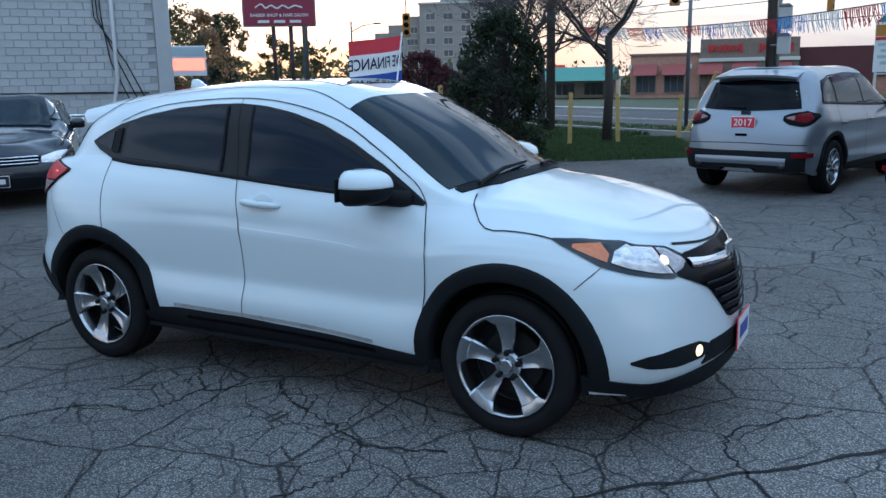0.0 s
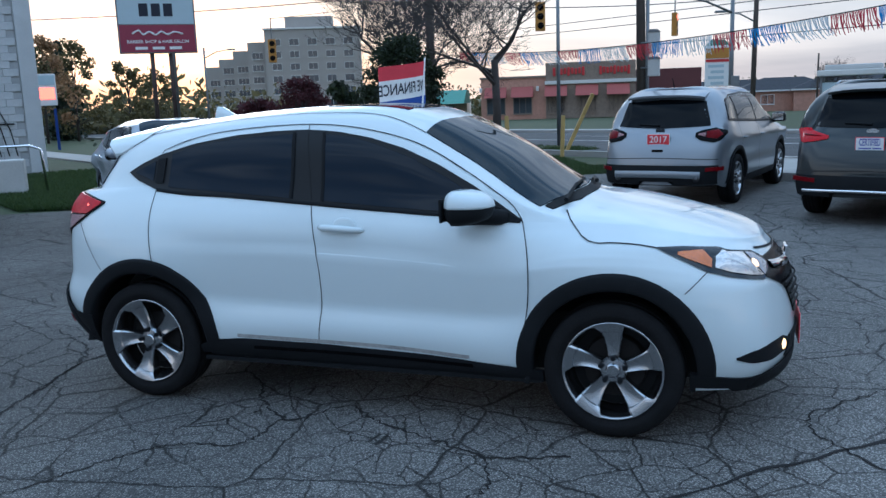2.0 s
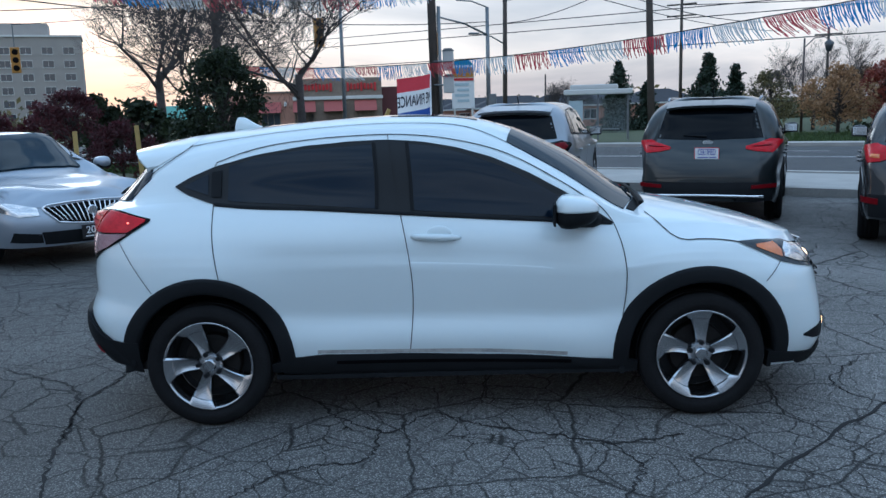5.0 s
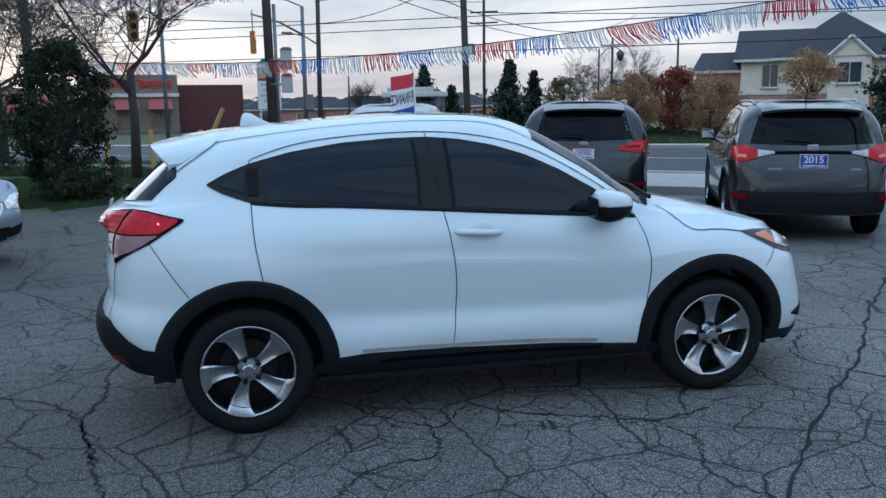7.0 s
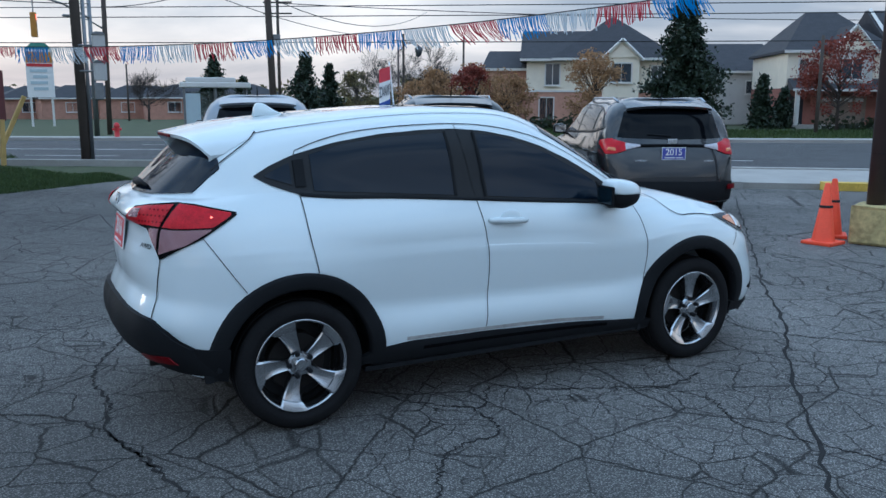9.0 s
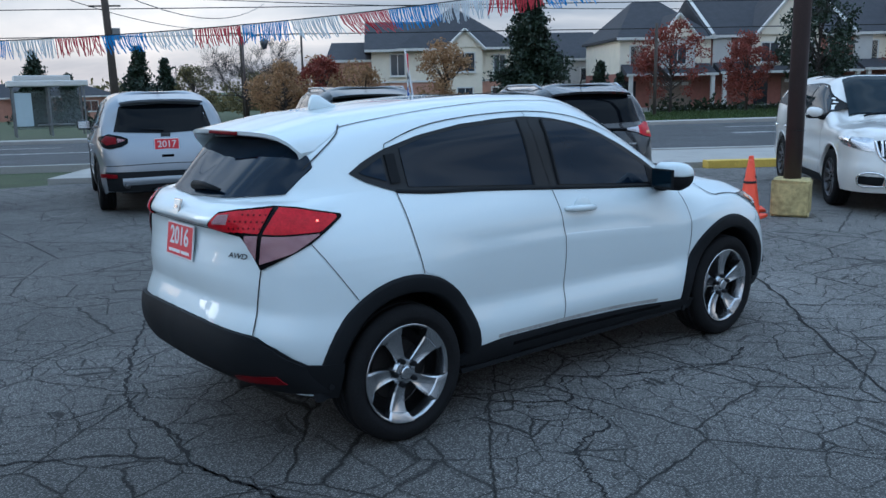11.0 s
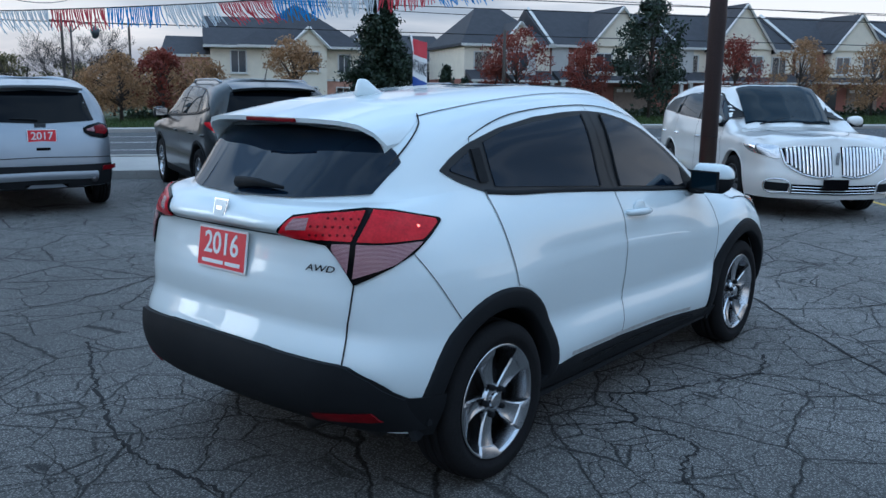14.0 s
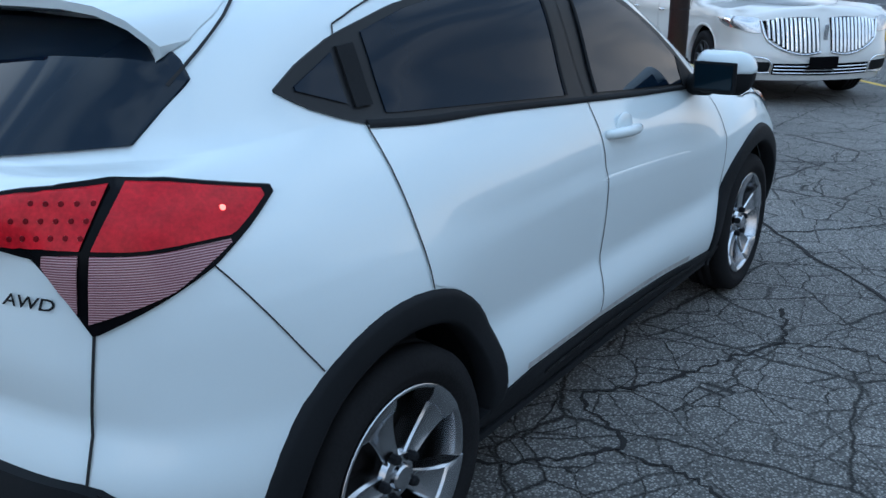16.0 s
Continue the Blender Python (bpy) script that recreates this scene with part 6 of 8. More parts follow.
def road_line(name, n, s0, s1, width, mat, label, dash=0, gap=0):
    """Painted line on the road; dashes are separate pieces of one line."""
    root = thing(name, label, "road marking", kind="structure")
    s = s0
    while s < s1:
        e = min(s1, s + (dash or 12))
        bm = bmesh.new()
        bm.faces.new([bm.verts.new(on_road(a, n + b, 0.006)) for a, b in ((s, -width / 2), (e, -width / 2), (e, width / 2), (s, width / 2))])
        part("painted_line", bm, mat, root)
        s = e + (gap if dash else 0)
    return root


road_line("lane_line", 18.3, -60, 110, 0.14, M_LINE_W, "worn white dashed lane line", 3.0, 6.0)
road_line("lane_line", 25.7, -60, 110, 0.14, M_LINE_W, "worn white dashed lane line", 3.0, 6.0)
road_line("centre_line", 21.9, -60, 110, 0.12, M_LINE_W, "worn pale centre line")
road_line("centre_line", 22.2, -60, 110, 0.12, M_LINE_W, "worn pale centre line")


def bay_line(p, ang, length):
    bm = bmesh.new()
    d = Vector((math.cos(radians(ang)), math.sin(radians(ang)), 0))
    n = Vector((-d.y, d.x, 0)) * 0.05
    a, b = Vector((*p, 0.004)), Vector((*p, 0.004)) + d * length
    bm.faces.new([bm.verts.new(v) for v in (a - n, b - n, b + n, a + n)])
    tagged(part("bay_line", bm, M_YELLOW), "worn yellow parking bay line on asphalt", "parking line", "bay lines", "structure")


bay_line((8.05, -1.25), 41, 5.0)
bay_line((10.9, -2.6), 41, 5.0)


def crack_line(pts, width):
    """A long open crack, as a dark groove of uneven width lying in the asphalt."""
    p = resample(hermite(pts, 8), 90)
    rng = random.Random(int(abs(pts[0][0]) * 100) + 7)
    bm = bmesh.new()
    prev = None
    for i, q in enumerate(p):
        t = p[min(i + 1, 89)] - p[max(i - 1, 0)]
        n = np.array([-t[1], t[0]]) / (np.linalg.norm(t) + 1e-9)
        o = n * rng.uniform(-0.018, 0.018)
        w = width * rng.uniform(0.3, 1.0) / 2
        row = [bm.verts.new((*(q + o + n * w * k), 0.0035)) for k in (-1, 1)]
        if prev:
            bm.faces.new((prev[0], row[0], row[1], prev[1]))
        prev = row
    tagged(part("asphalt_crack", bm, M_CRACK), "open dark crack in the asphalt", "crack", "long cracks", "structure")


for pts, width in (
    ([(0.33, -2.68), (0.75, -2.25), (1.15, -1.86), (1.6, -1.37), (2.1, -0.90), (2.7, -0.35), (3.1, 0.12), (4.44, 1.49), (8.6, 5.72)], 0.030),
    ([(-0.80, -0.45), (-0.63, -0.73), (-0.37, -0.95), (-0.10, -0.68), (0.08, -0.84), (0.50, -1.03), (0.75, -1.15), (1.15, -1.06)], 0.024),
    ([(-0.38, -0.95), (-0.45, -1.3), (-0.72, -1.37), (-1.1, -1.9), (-1.4, -2.6)], 0.018),
    ([(-3.0, 0.3), (-2.3, -0.2), (-2.15, -0.6), (-2.05, -1.0), (-1.9, -1.5), (-1.5, -2.2)], 0.024),
    ([(-1.47, 2.23), (-1.97, 1.15), (-2.18, 0.44), (-2.14, 0.0), (-2.20, -0.42), (-2.12, -0.69), (-2.03, -1.0)], 0.026),
    ([(0.75, -1.15), (0.86, -1.42), (0.72, -1.8), (0.9, -2.2), (1.2, -3.0)], 0.016),
    ([(2.6, 0.15), (2.2, -0.37), (2.5, -0.9), (3.3, -1.4), (4.2, -1.5)], 0.018),
    ([(-4.5, 3.0), (-2.6, 3.6), (-1.0, 3.3), (1.0, 4.1), (3.0, 3.8)], 0.020),
    ([(4.0, -3.0), (3.9, -1.2), (4.8, 0.4), (4.9, 2.2)], 0.018),
):
    crack_line(pts, width)


# ---- plants ----
def quads(centres, sizes, rng, flat=0.0):
    """Small leaf quads with random turns; returns verts and faces."""
    n = len(centres)
    a = rng.normal(size=(n, 3))
    a /= np.linalg.norm(a, axis=1)[:, None]
    b = rng.normal(size=(n, 3))
    b[:, 2] *= 1 - flat
    b -= a * np.sum(a * b, axis=1)[:, None]
    b /= np.linalg.norm(b, axis=1)[:, None]
    s = np.asarray(sizes)[:, None]
    v = np.stack([centres - a * s, centres + b * s * 0.55, centres + a * s, centres - b * s * 0.55], axis=1).reshape(-1, 3)
    f = np.arange(4 * n).reshape(n, 4)
    return v, f


def branch_mesh(segs, sides=5):
    """Tapered twigs: (p0, p1, r0, r1) each."""
    verts, faces = [], []
    for p0, p1, r0, r1 in segs:
        d = (p1 - p0).normalized()
        a = d.cross(Vector((0.3, 0.5, 0.8)))
        a.normalize()
        c = d.cross(a)
        k0 = len(verts)
        for p, r in ((p0, r0), (p1, r1)):
            for k in range(sides):
                t = 2 * math.pi * k / sides
                verts.append(p + r * (a * math.cos(t) + c * math.sin(t)))
        for k in range(sides):
            faces.append((k0 + k, k0 + (k + 1) % sides, k0 + sides + (k + 1) % sides, k0 + sides + k))
    return verts, faces


def grow(rng, p, d, length, r, depth, segs, tips, spread=0.6, rise=0.12):
    q = p
    for _ in range(3):
        d = (d + Vector((rng.gauss(0, 0.20), rng.gauss(0, 0.20), rng.gauss(0, 0.12) + rise * 0.25))).normalized()
        e = q + d * length / 3
        r2 = r * 0.86
        segs.append((q, e, r, r2))
        if depth > 0 and rng.random() < 0.68:
            side = (d + Vector((rng.gauss(0, spread), rng.gauss(0, spread), rng.gauss(rise, spread * 0.5)))).normalized()
            grow(rng, e, side, length * 0.66, r2 * 0.55, depth - 1, segs, tips, spread, rise)
        q, r = e, r2
    if depth > 0:
        for _ in range(2):
            side = (d + Vector((rng.gauss(0, spread), rng.gauss(0, spread), rng.gauss(rise, spread * 0.4)))).normalized()
            grow(rng, q, side, length * 0.72, r * 0.72, depth - 1, segs, tips, spread, rise)
    else:
        tips.append(q)


def bare_tree(p, height, seed, label, trunk_r=0.15, fork=0.35, spread=0.6):
    rng = random.Random(seed)
    base = Vector((p[0], p[1], fall(p[1]) - 0.05))
    tree = thing("bare_tree", label, "tree", Matrix.Translation(base), "bare trees")
    top = height * fork
    trunk = [Vector((0, 0, 0)), Vector((0.04, 0.02, top * 0.5)), Vector((0.02, -0.05, top))]
    part("trunk", tube_bm(trunk, [trunk_r * 1.25, trunk_r, trunk_r * 0.85], 10), M_BARK, tree, "", True)
    segs, tips = [], []
    for k in range(5):
        a = 2 * math.pi * k / 5 + rng.uniform(-0.4, 0.4)
        d = Vector((math.cos(a) * 0.85, math.sin(a) * 0.85, rng.uniform(0.35, 0.95))).normalized()
        grow(rng, trunk[-1] - Vector((0, 0, 0.16 * k)), d, height * 0.25, trunk_r * 0.50, 5, segs, tips, spread)
    v, f = branch_mesh([q for q in segs if q[2] > 0.008], 4)
    mesh_part("branchwork", v, f, M_BARK, tree)
    v, f = branch_mesh([(a, e, max(r, 0.005), max(r2, 0.004)) for a, e, r, r2 in segs if r <= 0.008], 3)
    tagged(mesh_part("twig_mass", v, f, M_BARK, tree), kind="stuff")
    return tree


def leafy_tree(name, label, p, height, width, mat, seed, leaves=2600, leaf=0.16, trunk_r=0.14, group="", crown_from=0.22, clumps=26, clump=(0.10, 0.20)):
    """Trunk, limbs, and a crown of leaf clumps with gaps."""
    rng = np.random.default_rng(seed)
    rr = random.Random(seed)
    base = Vector((p[0], p[1], fall(p[1]) - 0.05))
    tree = thing(name, label, "tree", Matrix.Translation(base), group)
    part("trunk", tube_bm([(0, 0, 0), (0.03, 0.02, height * 0.35), (0, 0.04, height * 0.8)], [trunk_r, trunk_r * 0.8, trunk_r * 0.2], 8), M_BARK, tree, "", True)
    z0 = height * crown_from
    cs, limbs = [], []
    for _ in range(clumps):
        k = rng.uniform(0, 1) ** 0.8
        z = z0 + (height - z0) * k
        env = math.sin(math.pi * (0.16 + 0.80 * k)) ** 0.75 * width / 2
        a, r = rng.uniform(0, 2 * math.pi), env * math.sqrt(rng.uniform(0.15, 1))
        c = np.array([r * math.cos(a), r * math.sin(a), z])
        cs.append((c, rng.uniform(*clump) * width))
        limbs.append((Vector((0, 0, max(0.3, z * 0.62))), Vector(c), trunk_r * 0.35, trunk_r * 0.06))
    v, f = branch_mesh(limbs, 5)
    mesh_part("branchwork", v, f, M_BARK, tree)
    pts, sz = [], []
    for c, r in cs:
        n = leaves // clumps
        q = rng.normal(size=(n, 3))
        q /= np.linalg.norm(q, axis=1)[:, None]
        q = c + q * (r * rng.uniform(0.35, 1.05, size=(n, 1))) * np.array([1, 1, 0.8])
        pts.append(q)
        sz.append(rng.uniform(0.6, 1.25, size=n) * leaf)
    v, f = quads(np.concatenate(pts), np.concatenate(sz), rng)
    mesh_part("crown", v, f, mat, tree)
    return tree


def conifer(label, p, height, width, seed, mat=None, dense=1.0, leaf=0.15, foot=0.06):
    rng = np.random.default_rng(seed)
    base = Vector((p[0], p[1], fall(p[1]) - 0.05))
    tree = thing("spruce_tree", label, "tree", Matrix.Translation(base), "spruces")
    part("trunk", tube_bm([(0, 0, 0), (0, 0, height * 0.98)], [0.14, 0.02], 7), M_BARK, tree, "", True)
    pts, sz, limbs = [], [], []
    levels = int(height / 0.27)
    for i in range(levels):
        k = i / levels
        z = height * (foot + (0.99 - foot) * k)
        R = width / 2 * (1 - k) ** 0.80 * rng.uniform(0.55, 1.18) + 0.08
        for j in range(9):
            a = rng.uniform(0, 2 * math.pi)
            r_ = R * rng.uniform(0.65, 1.1)
            tip = np.array([r_ * math.cos(a), r_ * math.sin(a), z - 0.18 * r_])
            limbs.append((Vector((0, 0, z)), Vector(tip), 0.025, 0.006))
            n = int(dense * (16 + 30 * (1 - k)))
            t = rng.uniform(0.15, 1.0, size=(n, 1))
            q = np.array([0, 0, z]) * (1 - t) + tip * t + rng.normal(size=(n, 3)) * np.array([0.14, 0.14, 0.16]) * (0.5 + 0.8 * (1 - k))
            pts.append(q)
            sz.append(rng.uniform(0.6, 1.2, size=n) * leaf)
    v, f = branch_mesh(limbs, 3)
    mesh_part("branchwork", v, f, M_BARK, tree)
    v, f = quads(np.concatenate(pts), np.concatenate(sz), rng, 0.5)
    mesh_part("needles", v, f, mat or M_LEAF_SPRUCE, tree)
    return tree


def az_place(eye, az, n):
    """Where a line of sight meets a line that runs n metres across the road."""
    d = Vector((math.cos(radians(az)), math.sin(radians(az)), 0))
    e = Vector((*eye, 0))
    s = (n - e.dot(ROAD_N)) / d.dot(ROAD_N)
    q = e + d * s
    return q.x, q.y


def az_far(eye, az, dist):
    return eye[0] + dist * math.cos(radians(az)), eye[1] + dist * math.sin(radians(az))


leafy_tree("bush_tree", "tall dark green shrub tree at the lawn's edge", (-4.45, 11.7), 2.85, 2.2, M_LEAF_GREEN, 3, 15500, 0.043, 0.05, "", 0.02, 170, (0.06, 0.13))
bare_tree((-3.83, 16.6), 6.6, 5, "leafless street tree on the lawn", 0.105, 0.40)
bare_tree((-12.6, 32.0), 9.5, 8, "leafless street tree near the crossing", 0.20, 0.36)
bare_tree((-8.6, 24.0), 7.5, 11, "leafless street tree near the road", 0.13, 0.34)
E1, E5 = (-3.94, -3.16), (-0.32, -5.14)
for k, (az, n, h, w, m, nm) in enumerate((
    (60.5, 42, 3.4, 3.4, M_LEAF_ORANGE, "orange"), (58.0, 44, 3.6, 3.0, M_LEAF_RED, "dull red"), (55.6, 43, 3.3, 3.4, M_LEAF_ORANGE, "orange"), (49.8, 43, 4.3, 3.8, M_LEAF_ORANGE, "pale orange"),
    (35.2, 44, 5.2, 4.2, M_LEAF_RED, "red"), (30.6, 44, 4.5, 3.4, M_LEAF_RED, "bright red"), (26.6, 43, 7.0, 4.2, M_LEAF_SPRUCE, "dark green"), (21.4, 44, 4.9, 3.6, M_LEAF_RED, "dull red"), (17.6, 45, 4.9, 4.2, M_LEAF_ORANGE, "tan"), (13.5, 46, 5.0, 4.2, M_LEAF_ORANGE, "orange"),
)):
    leafy_tree("autumn_tree", f"{nm} autumn tree on the verge across the road", az_place(E1, az, n), h, w, m, 20 + k, 9000 if m is M_LEAF_SPRUCE else 4200, 0.11 if m is M_LEAF_SPRUCE else 0.085, 0.10, "autumn trees", 0.12 if m is M_LEAF_SPRUCE else 0.20, 60 if m is M_LEAF_SPRUCE else 46)
conifer("tall dark spruce before the houses", az_place(E1, 44.2, 42), 8.2, 5.0, 40, None, 4.0, 0.11, 0.16)
conifer("small spruce beside a house", az_place(E1, 39.8, 52), 3.6, 2.0, 41)
conifer("small spruce beside a house", az_place(E1, 38.6, 53), 2.8, 1.6, 42)
conifer("dark spruce beyond the road", az_far(E5, 73.2, 66), 5.8, 6.0, 43, None, 1.3)
conifer("dark spruce beyond the road", az_far(E5, 71.6, 68), 5.0, 3.4, 44)
conifer("dark spruce behind the bus shelter", az_far(E5, 78.8, 75), 6.0, 4.8, 45)
conifer("dark spruce behind the bus shelter", az_far(E5, 77.0, 75), 4.2, 4.4, 46)
bare_tree(az_far(E5, 67.0, 62), 7.0, 31, "leafless slender tree beyond the road", 0.10, 0.3, 0.45)
bare_tree(az_far(E5, 82.5, 95), 6.0, 32, "leafless tree far beyond the crossing", 0.12, 0.3)
for k, (az, dist, h, w, m) in enumerate(((64.5, 64, 3.8, 4.0, M_LEAF_ORANGE), (62.2, 62, 4.2, 4.0, M_LEAF_ORANGE), (69.5, 80, 4.6, 4.2, M_LEAF_OLIVE), (66.0, 85, 4.4, 5.0, M_LEAF_OLIVE))):
    leafy_tree("autumn_tree", "autumn tree beyond the road", az_far(E5, az, dist), h, w, m, 60 + k, 4200, 0.11, 0.10, "autumn trees", 0.12, 46)
E0 = (2.81, -4.09)
for k, (az, dist, h, w, m, g) in enumerate(((136.0, 60, 7.0, 5.0, M_LEAF_OLIVE, 0), (134.2, 62, 6.6, 4.4, M_LEAF_ORANGE, 0), (132.4, 66, 6.6, 4.0, M_LEAF_OLIVE, 0), (119.0, 48, 2.5, 3.4, M_LEAF_PLUM, 0), (116.6, 40, 2.6, 2.6, M_LEAF_GREEN, 0), (121.5, 55, 2.2, 3.4, M_LEAF_PLUM, 0), (114.5, 38, 2.3, 2.6, M_LEAF_GREEN, 0), (129.2, 75, 6.4, 3.2, M_LEAF_OLIVE, 0), (127.6, 78, 5.2, 4.0, M_LEAF_OLIVE, 0))):
    leafy_tree("street_tree", "tree in autumn leaf beside the cross street", az_far(E0, az, dist), h, w, m, 80 + k, 2200, 0.15, 0.10, "street trees", 0.10)
conifer("dark conifer behind the sign", az_far(E0, 133.0, 70), 7.4, 3.4, 47)
leafy_tree("plum_bush", "plum-red bush on the lawn", (-9.4, 19.0), 1.55, 1.9, M_LEAF_PLUM, 95, 5200, 0.045, 0.04, "", 0.06, 60, (0.07, 0.14))
leafy_tree("plum_bush", "plum-red bush on the lawn", (-11.4, 20.5), 2.5, 2.4, M_LEAF_PLUM, 96, 6000, 0.05, 0.05, "", 0.06, 70, (0.07, 0.13))


def hedge_row(name, label, p0, p1, h, w, mat, seed, n):
    rng = np.random.default_rng(seed)
    t = rng.uniform(0, 1, n)
    c = np.outer(1 - t, p0) + np.outer(t, p1)
    q = np.stack([c[:, 0] + rng.normal(size=n) * w * 0.35, c[:, 1] + rng.normal(size=n) * w * 0.35, np.abs(rng.normal(size=n)) * h * 0.45], axis=1)
    bumps = 0.65 + 0.35 * np.sin(t * 47 + 3 * np.sin(t * 13))
    q[:, 2] = np.minimum(q[:, 2], h) * bumps
    q[:, 2] += np.array([fall(y) for y in q[:, 1]])
    v, f = quads(q, rng.uniform(0.6, 1.3, n) * min(0.6, 0.06 * h + 0.1), rng)
    return tagged(mesh_part(name, v, f, mat), label, "hedge", kind="stuff")


for k, (az0, az1, dist, h, mat) in enumerate(((60, 80, 150, 6, M_LEAF_OLIVE), (80, 97, 190, 6, M_LEAF_OLIVE), (97, 112, 160, 6, M_LEAF_OLIVE), (112, 132, 130, 6, M_LEAF_OLIVE), (126, 150, 95, 7, M_LEAF_OLIVE), (-10, 20, 140, 7, M_LEAF_OLIVE), (20, 62, 120, 5, M_LEAF_OLIVE), (150, 200, 90, 7, M_LEAF_OLIVE))):
    hedge_row("far_woods", "line of far trees on the horizon", az_far((0, 0), az0, dist), az_far((0, 0), az1, dist), h, 9, mat, 120 + k, 5200)
hedge_row("far_hedge", "low clipped hedge before the houses", az_place(E1, 60, 47), az_place(E1, 47, 47), 1.0, 0.9, M_LEAF_GREEN, 140, 2600)
hedge_row("far_hedge", "low shrubs before the town houses", az_place(E1, 36, 50), az_place(E1, 12, 50), 1.1, 1.2, M_LEAF_GREEN, 141, 3600)
hedge_row("low_hedge", "low dark hedge near the building", (-20.5, 22.5), (-14.0, 21.0), 0.9, 0.9, M_LEAF_GREEN, 142, 3000)


def grass(name, label, corners, n, h, seed):
    """Blades of grass scattered over a four-cornered lawn."""
    rng = np.random.default_rng(seed)
    u, v = rng.uniform(size=n), rng.uniform(size=n)
    c = np.array(corners, float)
    p = (c[0] * ((1 - u) * (1 - v))[:, None] + c[1] * (u * (1 - v))[:, None] + c[2] * (u * v)[:, None] + c[3] * ((1 - u) * v)[:, None])
    a = rng.uniform(0, 2 * math.pi, n)
    w = 0.012 * rng.uniform(0.7, 1.6, n) * (h / 0.07)
    hh = h * rng.uniform(0.5, 1.3, n)
    z = np.array([fall(y) for y in p[:, 1]]) - 0.015
    dx, dy = np.cos(a) * w, np.sin(a) * w
    lean = rng.normal(size=(n, 2)) * 0.5 * h
    verts = np.stack([np.stack([p[:, 0] - dx, p[:, 1] - dy, z], 1), np.stack([p[:, 0] + dx, p[:, 1] + dy, z], 1), np.stack([p[:, 0] + lean[:, 0], p[:, 1] + lean[:, 1], z + hh], 1)], 1).reshape(-1, 3)
    return tagged(mesh_part(name, verts, np.arange(3 * n).reshape(n, 3), M_GRASS), label, "grass", kind="stuff")


grass("lawn_grass", "short green grass on the lawn", [(-6.6, 9.6), (-0.6, 13.2), (-2.6, 18.8), (-11.0, 16.5)], 60000, 0.075, 200)
grass("lawn_grass", "short green grass on the lawn", [(-4.4, 9.9), (-0.2, 13.1), (-0.5, 15.0), (-5.4, 13.0)], 26000, 0.06, 203)
grass("lawn_grass", "short green grass on the lawn", [on_road(-40, 9.0)[:2], on_road(-14.5, 12.0)[:2], on_road(-14.5, 17.3)[:2], on_road(-40, 17.3)[:2]], 40000, 0.13, 204)
grass("lawn_grass", "short grass beside the building", [(-8.0, 7.2), (-9.6, 6.6), (-17.0, 11.5), (-14.6, 15.0)], 42000, 0.09, 201)
grass("verge_grass", "mown verge across the road", [on_road(-10, 31.6)[:2], on_road(90, 31.6)[:2], on_road(90, 46)[:2], on_road(-10, 46)[:2]], 60000, 0.20, 202)


# ---- poles, posts, wires ----
def utility_pole(name, label, p, h, r, mat, lean=(0, 0), arm=None, box=None, lamp=None):
    base = Vector((p[0], p[1], fall(p[1]) - 0.1))
    ob = thing(name, label, "pole", Matrix.Translation(base), "poles")
    top = Vector((lean[0] * h, lean[1] * h, h))
    part("shaft", tube_bm([(0, 0, 0), top * 0.5, top], [r, r * 0.92, r * 0.8], 12), mat, ob, "", True)
    if arm:
        for z in arm:
            part("crossarm", box_bm(top * (z / h), (2.2, 0.09, 0.11), 0.01, pose(0, 0, 0, 0, 0, -35)), M_WOOD_POLE, ob)
    if box:
        part("meter_box", box_bm(top * (box / h) + Vector((r + 0.12, -0.05, 0)), (0.34, 0.26, 0.5), 0.02), M_STEEL, ob)
    if lamp:
        z, dx, dy = lamp
        a = top * (z / h)
        part("lamp_arm", tube_bm([a, a + Vector((dx * 0.5, dy * 0.5, 0.45)), a + Vector((dx, dy, 0.6))], [0.045, 0.04, 0.03], 8), M_STEEL, ob, "", True)
        part("lamp_head", box_bm(a + Vector((dx * 1.12, dy * 1.12, 0.6)), (0.6, 0.22, 0.12), 0.04, pose(0, 0, 0, 0, 0, math.degrees(math.atan2(dy, dx)))), M_STEEL, ob)
    return ob


poleA = utility_pole("utility_pole", "dark grey utility pole with a side conduit", (-0.43, 19.5), 10.5, 0.13, M_WOOD_POLE, (-0.012, 0.0))
part("conduit", tube_bm([(0.15, -0.06, 0), (0.14, -0.06, 4.6)], 0.05, 8), M_STEEL, poleA, "", True)
utility_pole("utility_pole", "wooden utility pole with a meter box and a street lamp", (9.3, 34.8), 11, 0.17, M_WOOD_POLE, (-0.03, 0), None, 4.6, (8.2, -2.4, 0.6))
utility_pole("utility_pole", "wooden utility pole with crossarms", az_far(E5, 86.1, 50), 10.5, 0.14, M_WOOD_POLE, (0.012, 0), (9.6,), None, (5.6, -1.6, -0.5))
utility_pole("utility_pole", "wooden utility pole with crossarms", az_far(E5, 74.9, 66), 10.5, 0.13, M_WOOD_POLE, (0, 0), (9.2, 8.4))
utility_pole("utility_pole", "far wooden utility pole", az_far(E5, 66.4, 80), 8.2, 0.13, M_WOOD_POLE, (0, 0), (7.6,))
utility_pole("utility_pole", "far wooden utility pole", az_far(E5, 62.2, 92), 9.0, 0.13, M_WOOD_POLE, (0, 0), (8.4,))
utility_pole("utility_pole", "far wooden utility pole", az_far(E5, 83.6, 100), 6.2, 0.11, M_WOOD_POLE)
utility_pole("utility_pole", "wooden pole on the verge across the road", az_place(E1, 36.1, 40), 5.0, 0.10, M_WOOD_POLE)
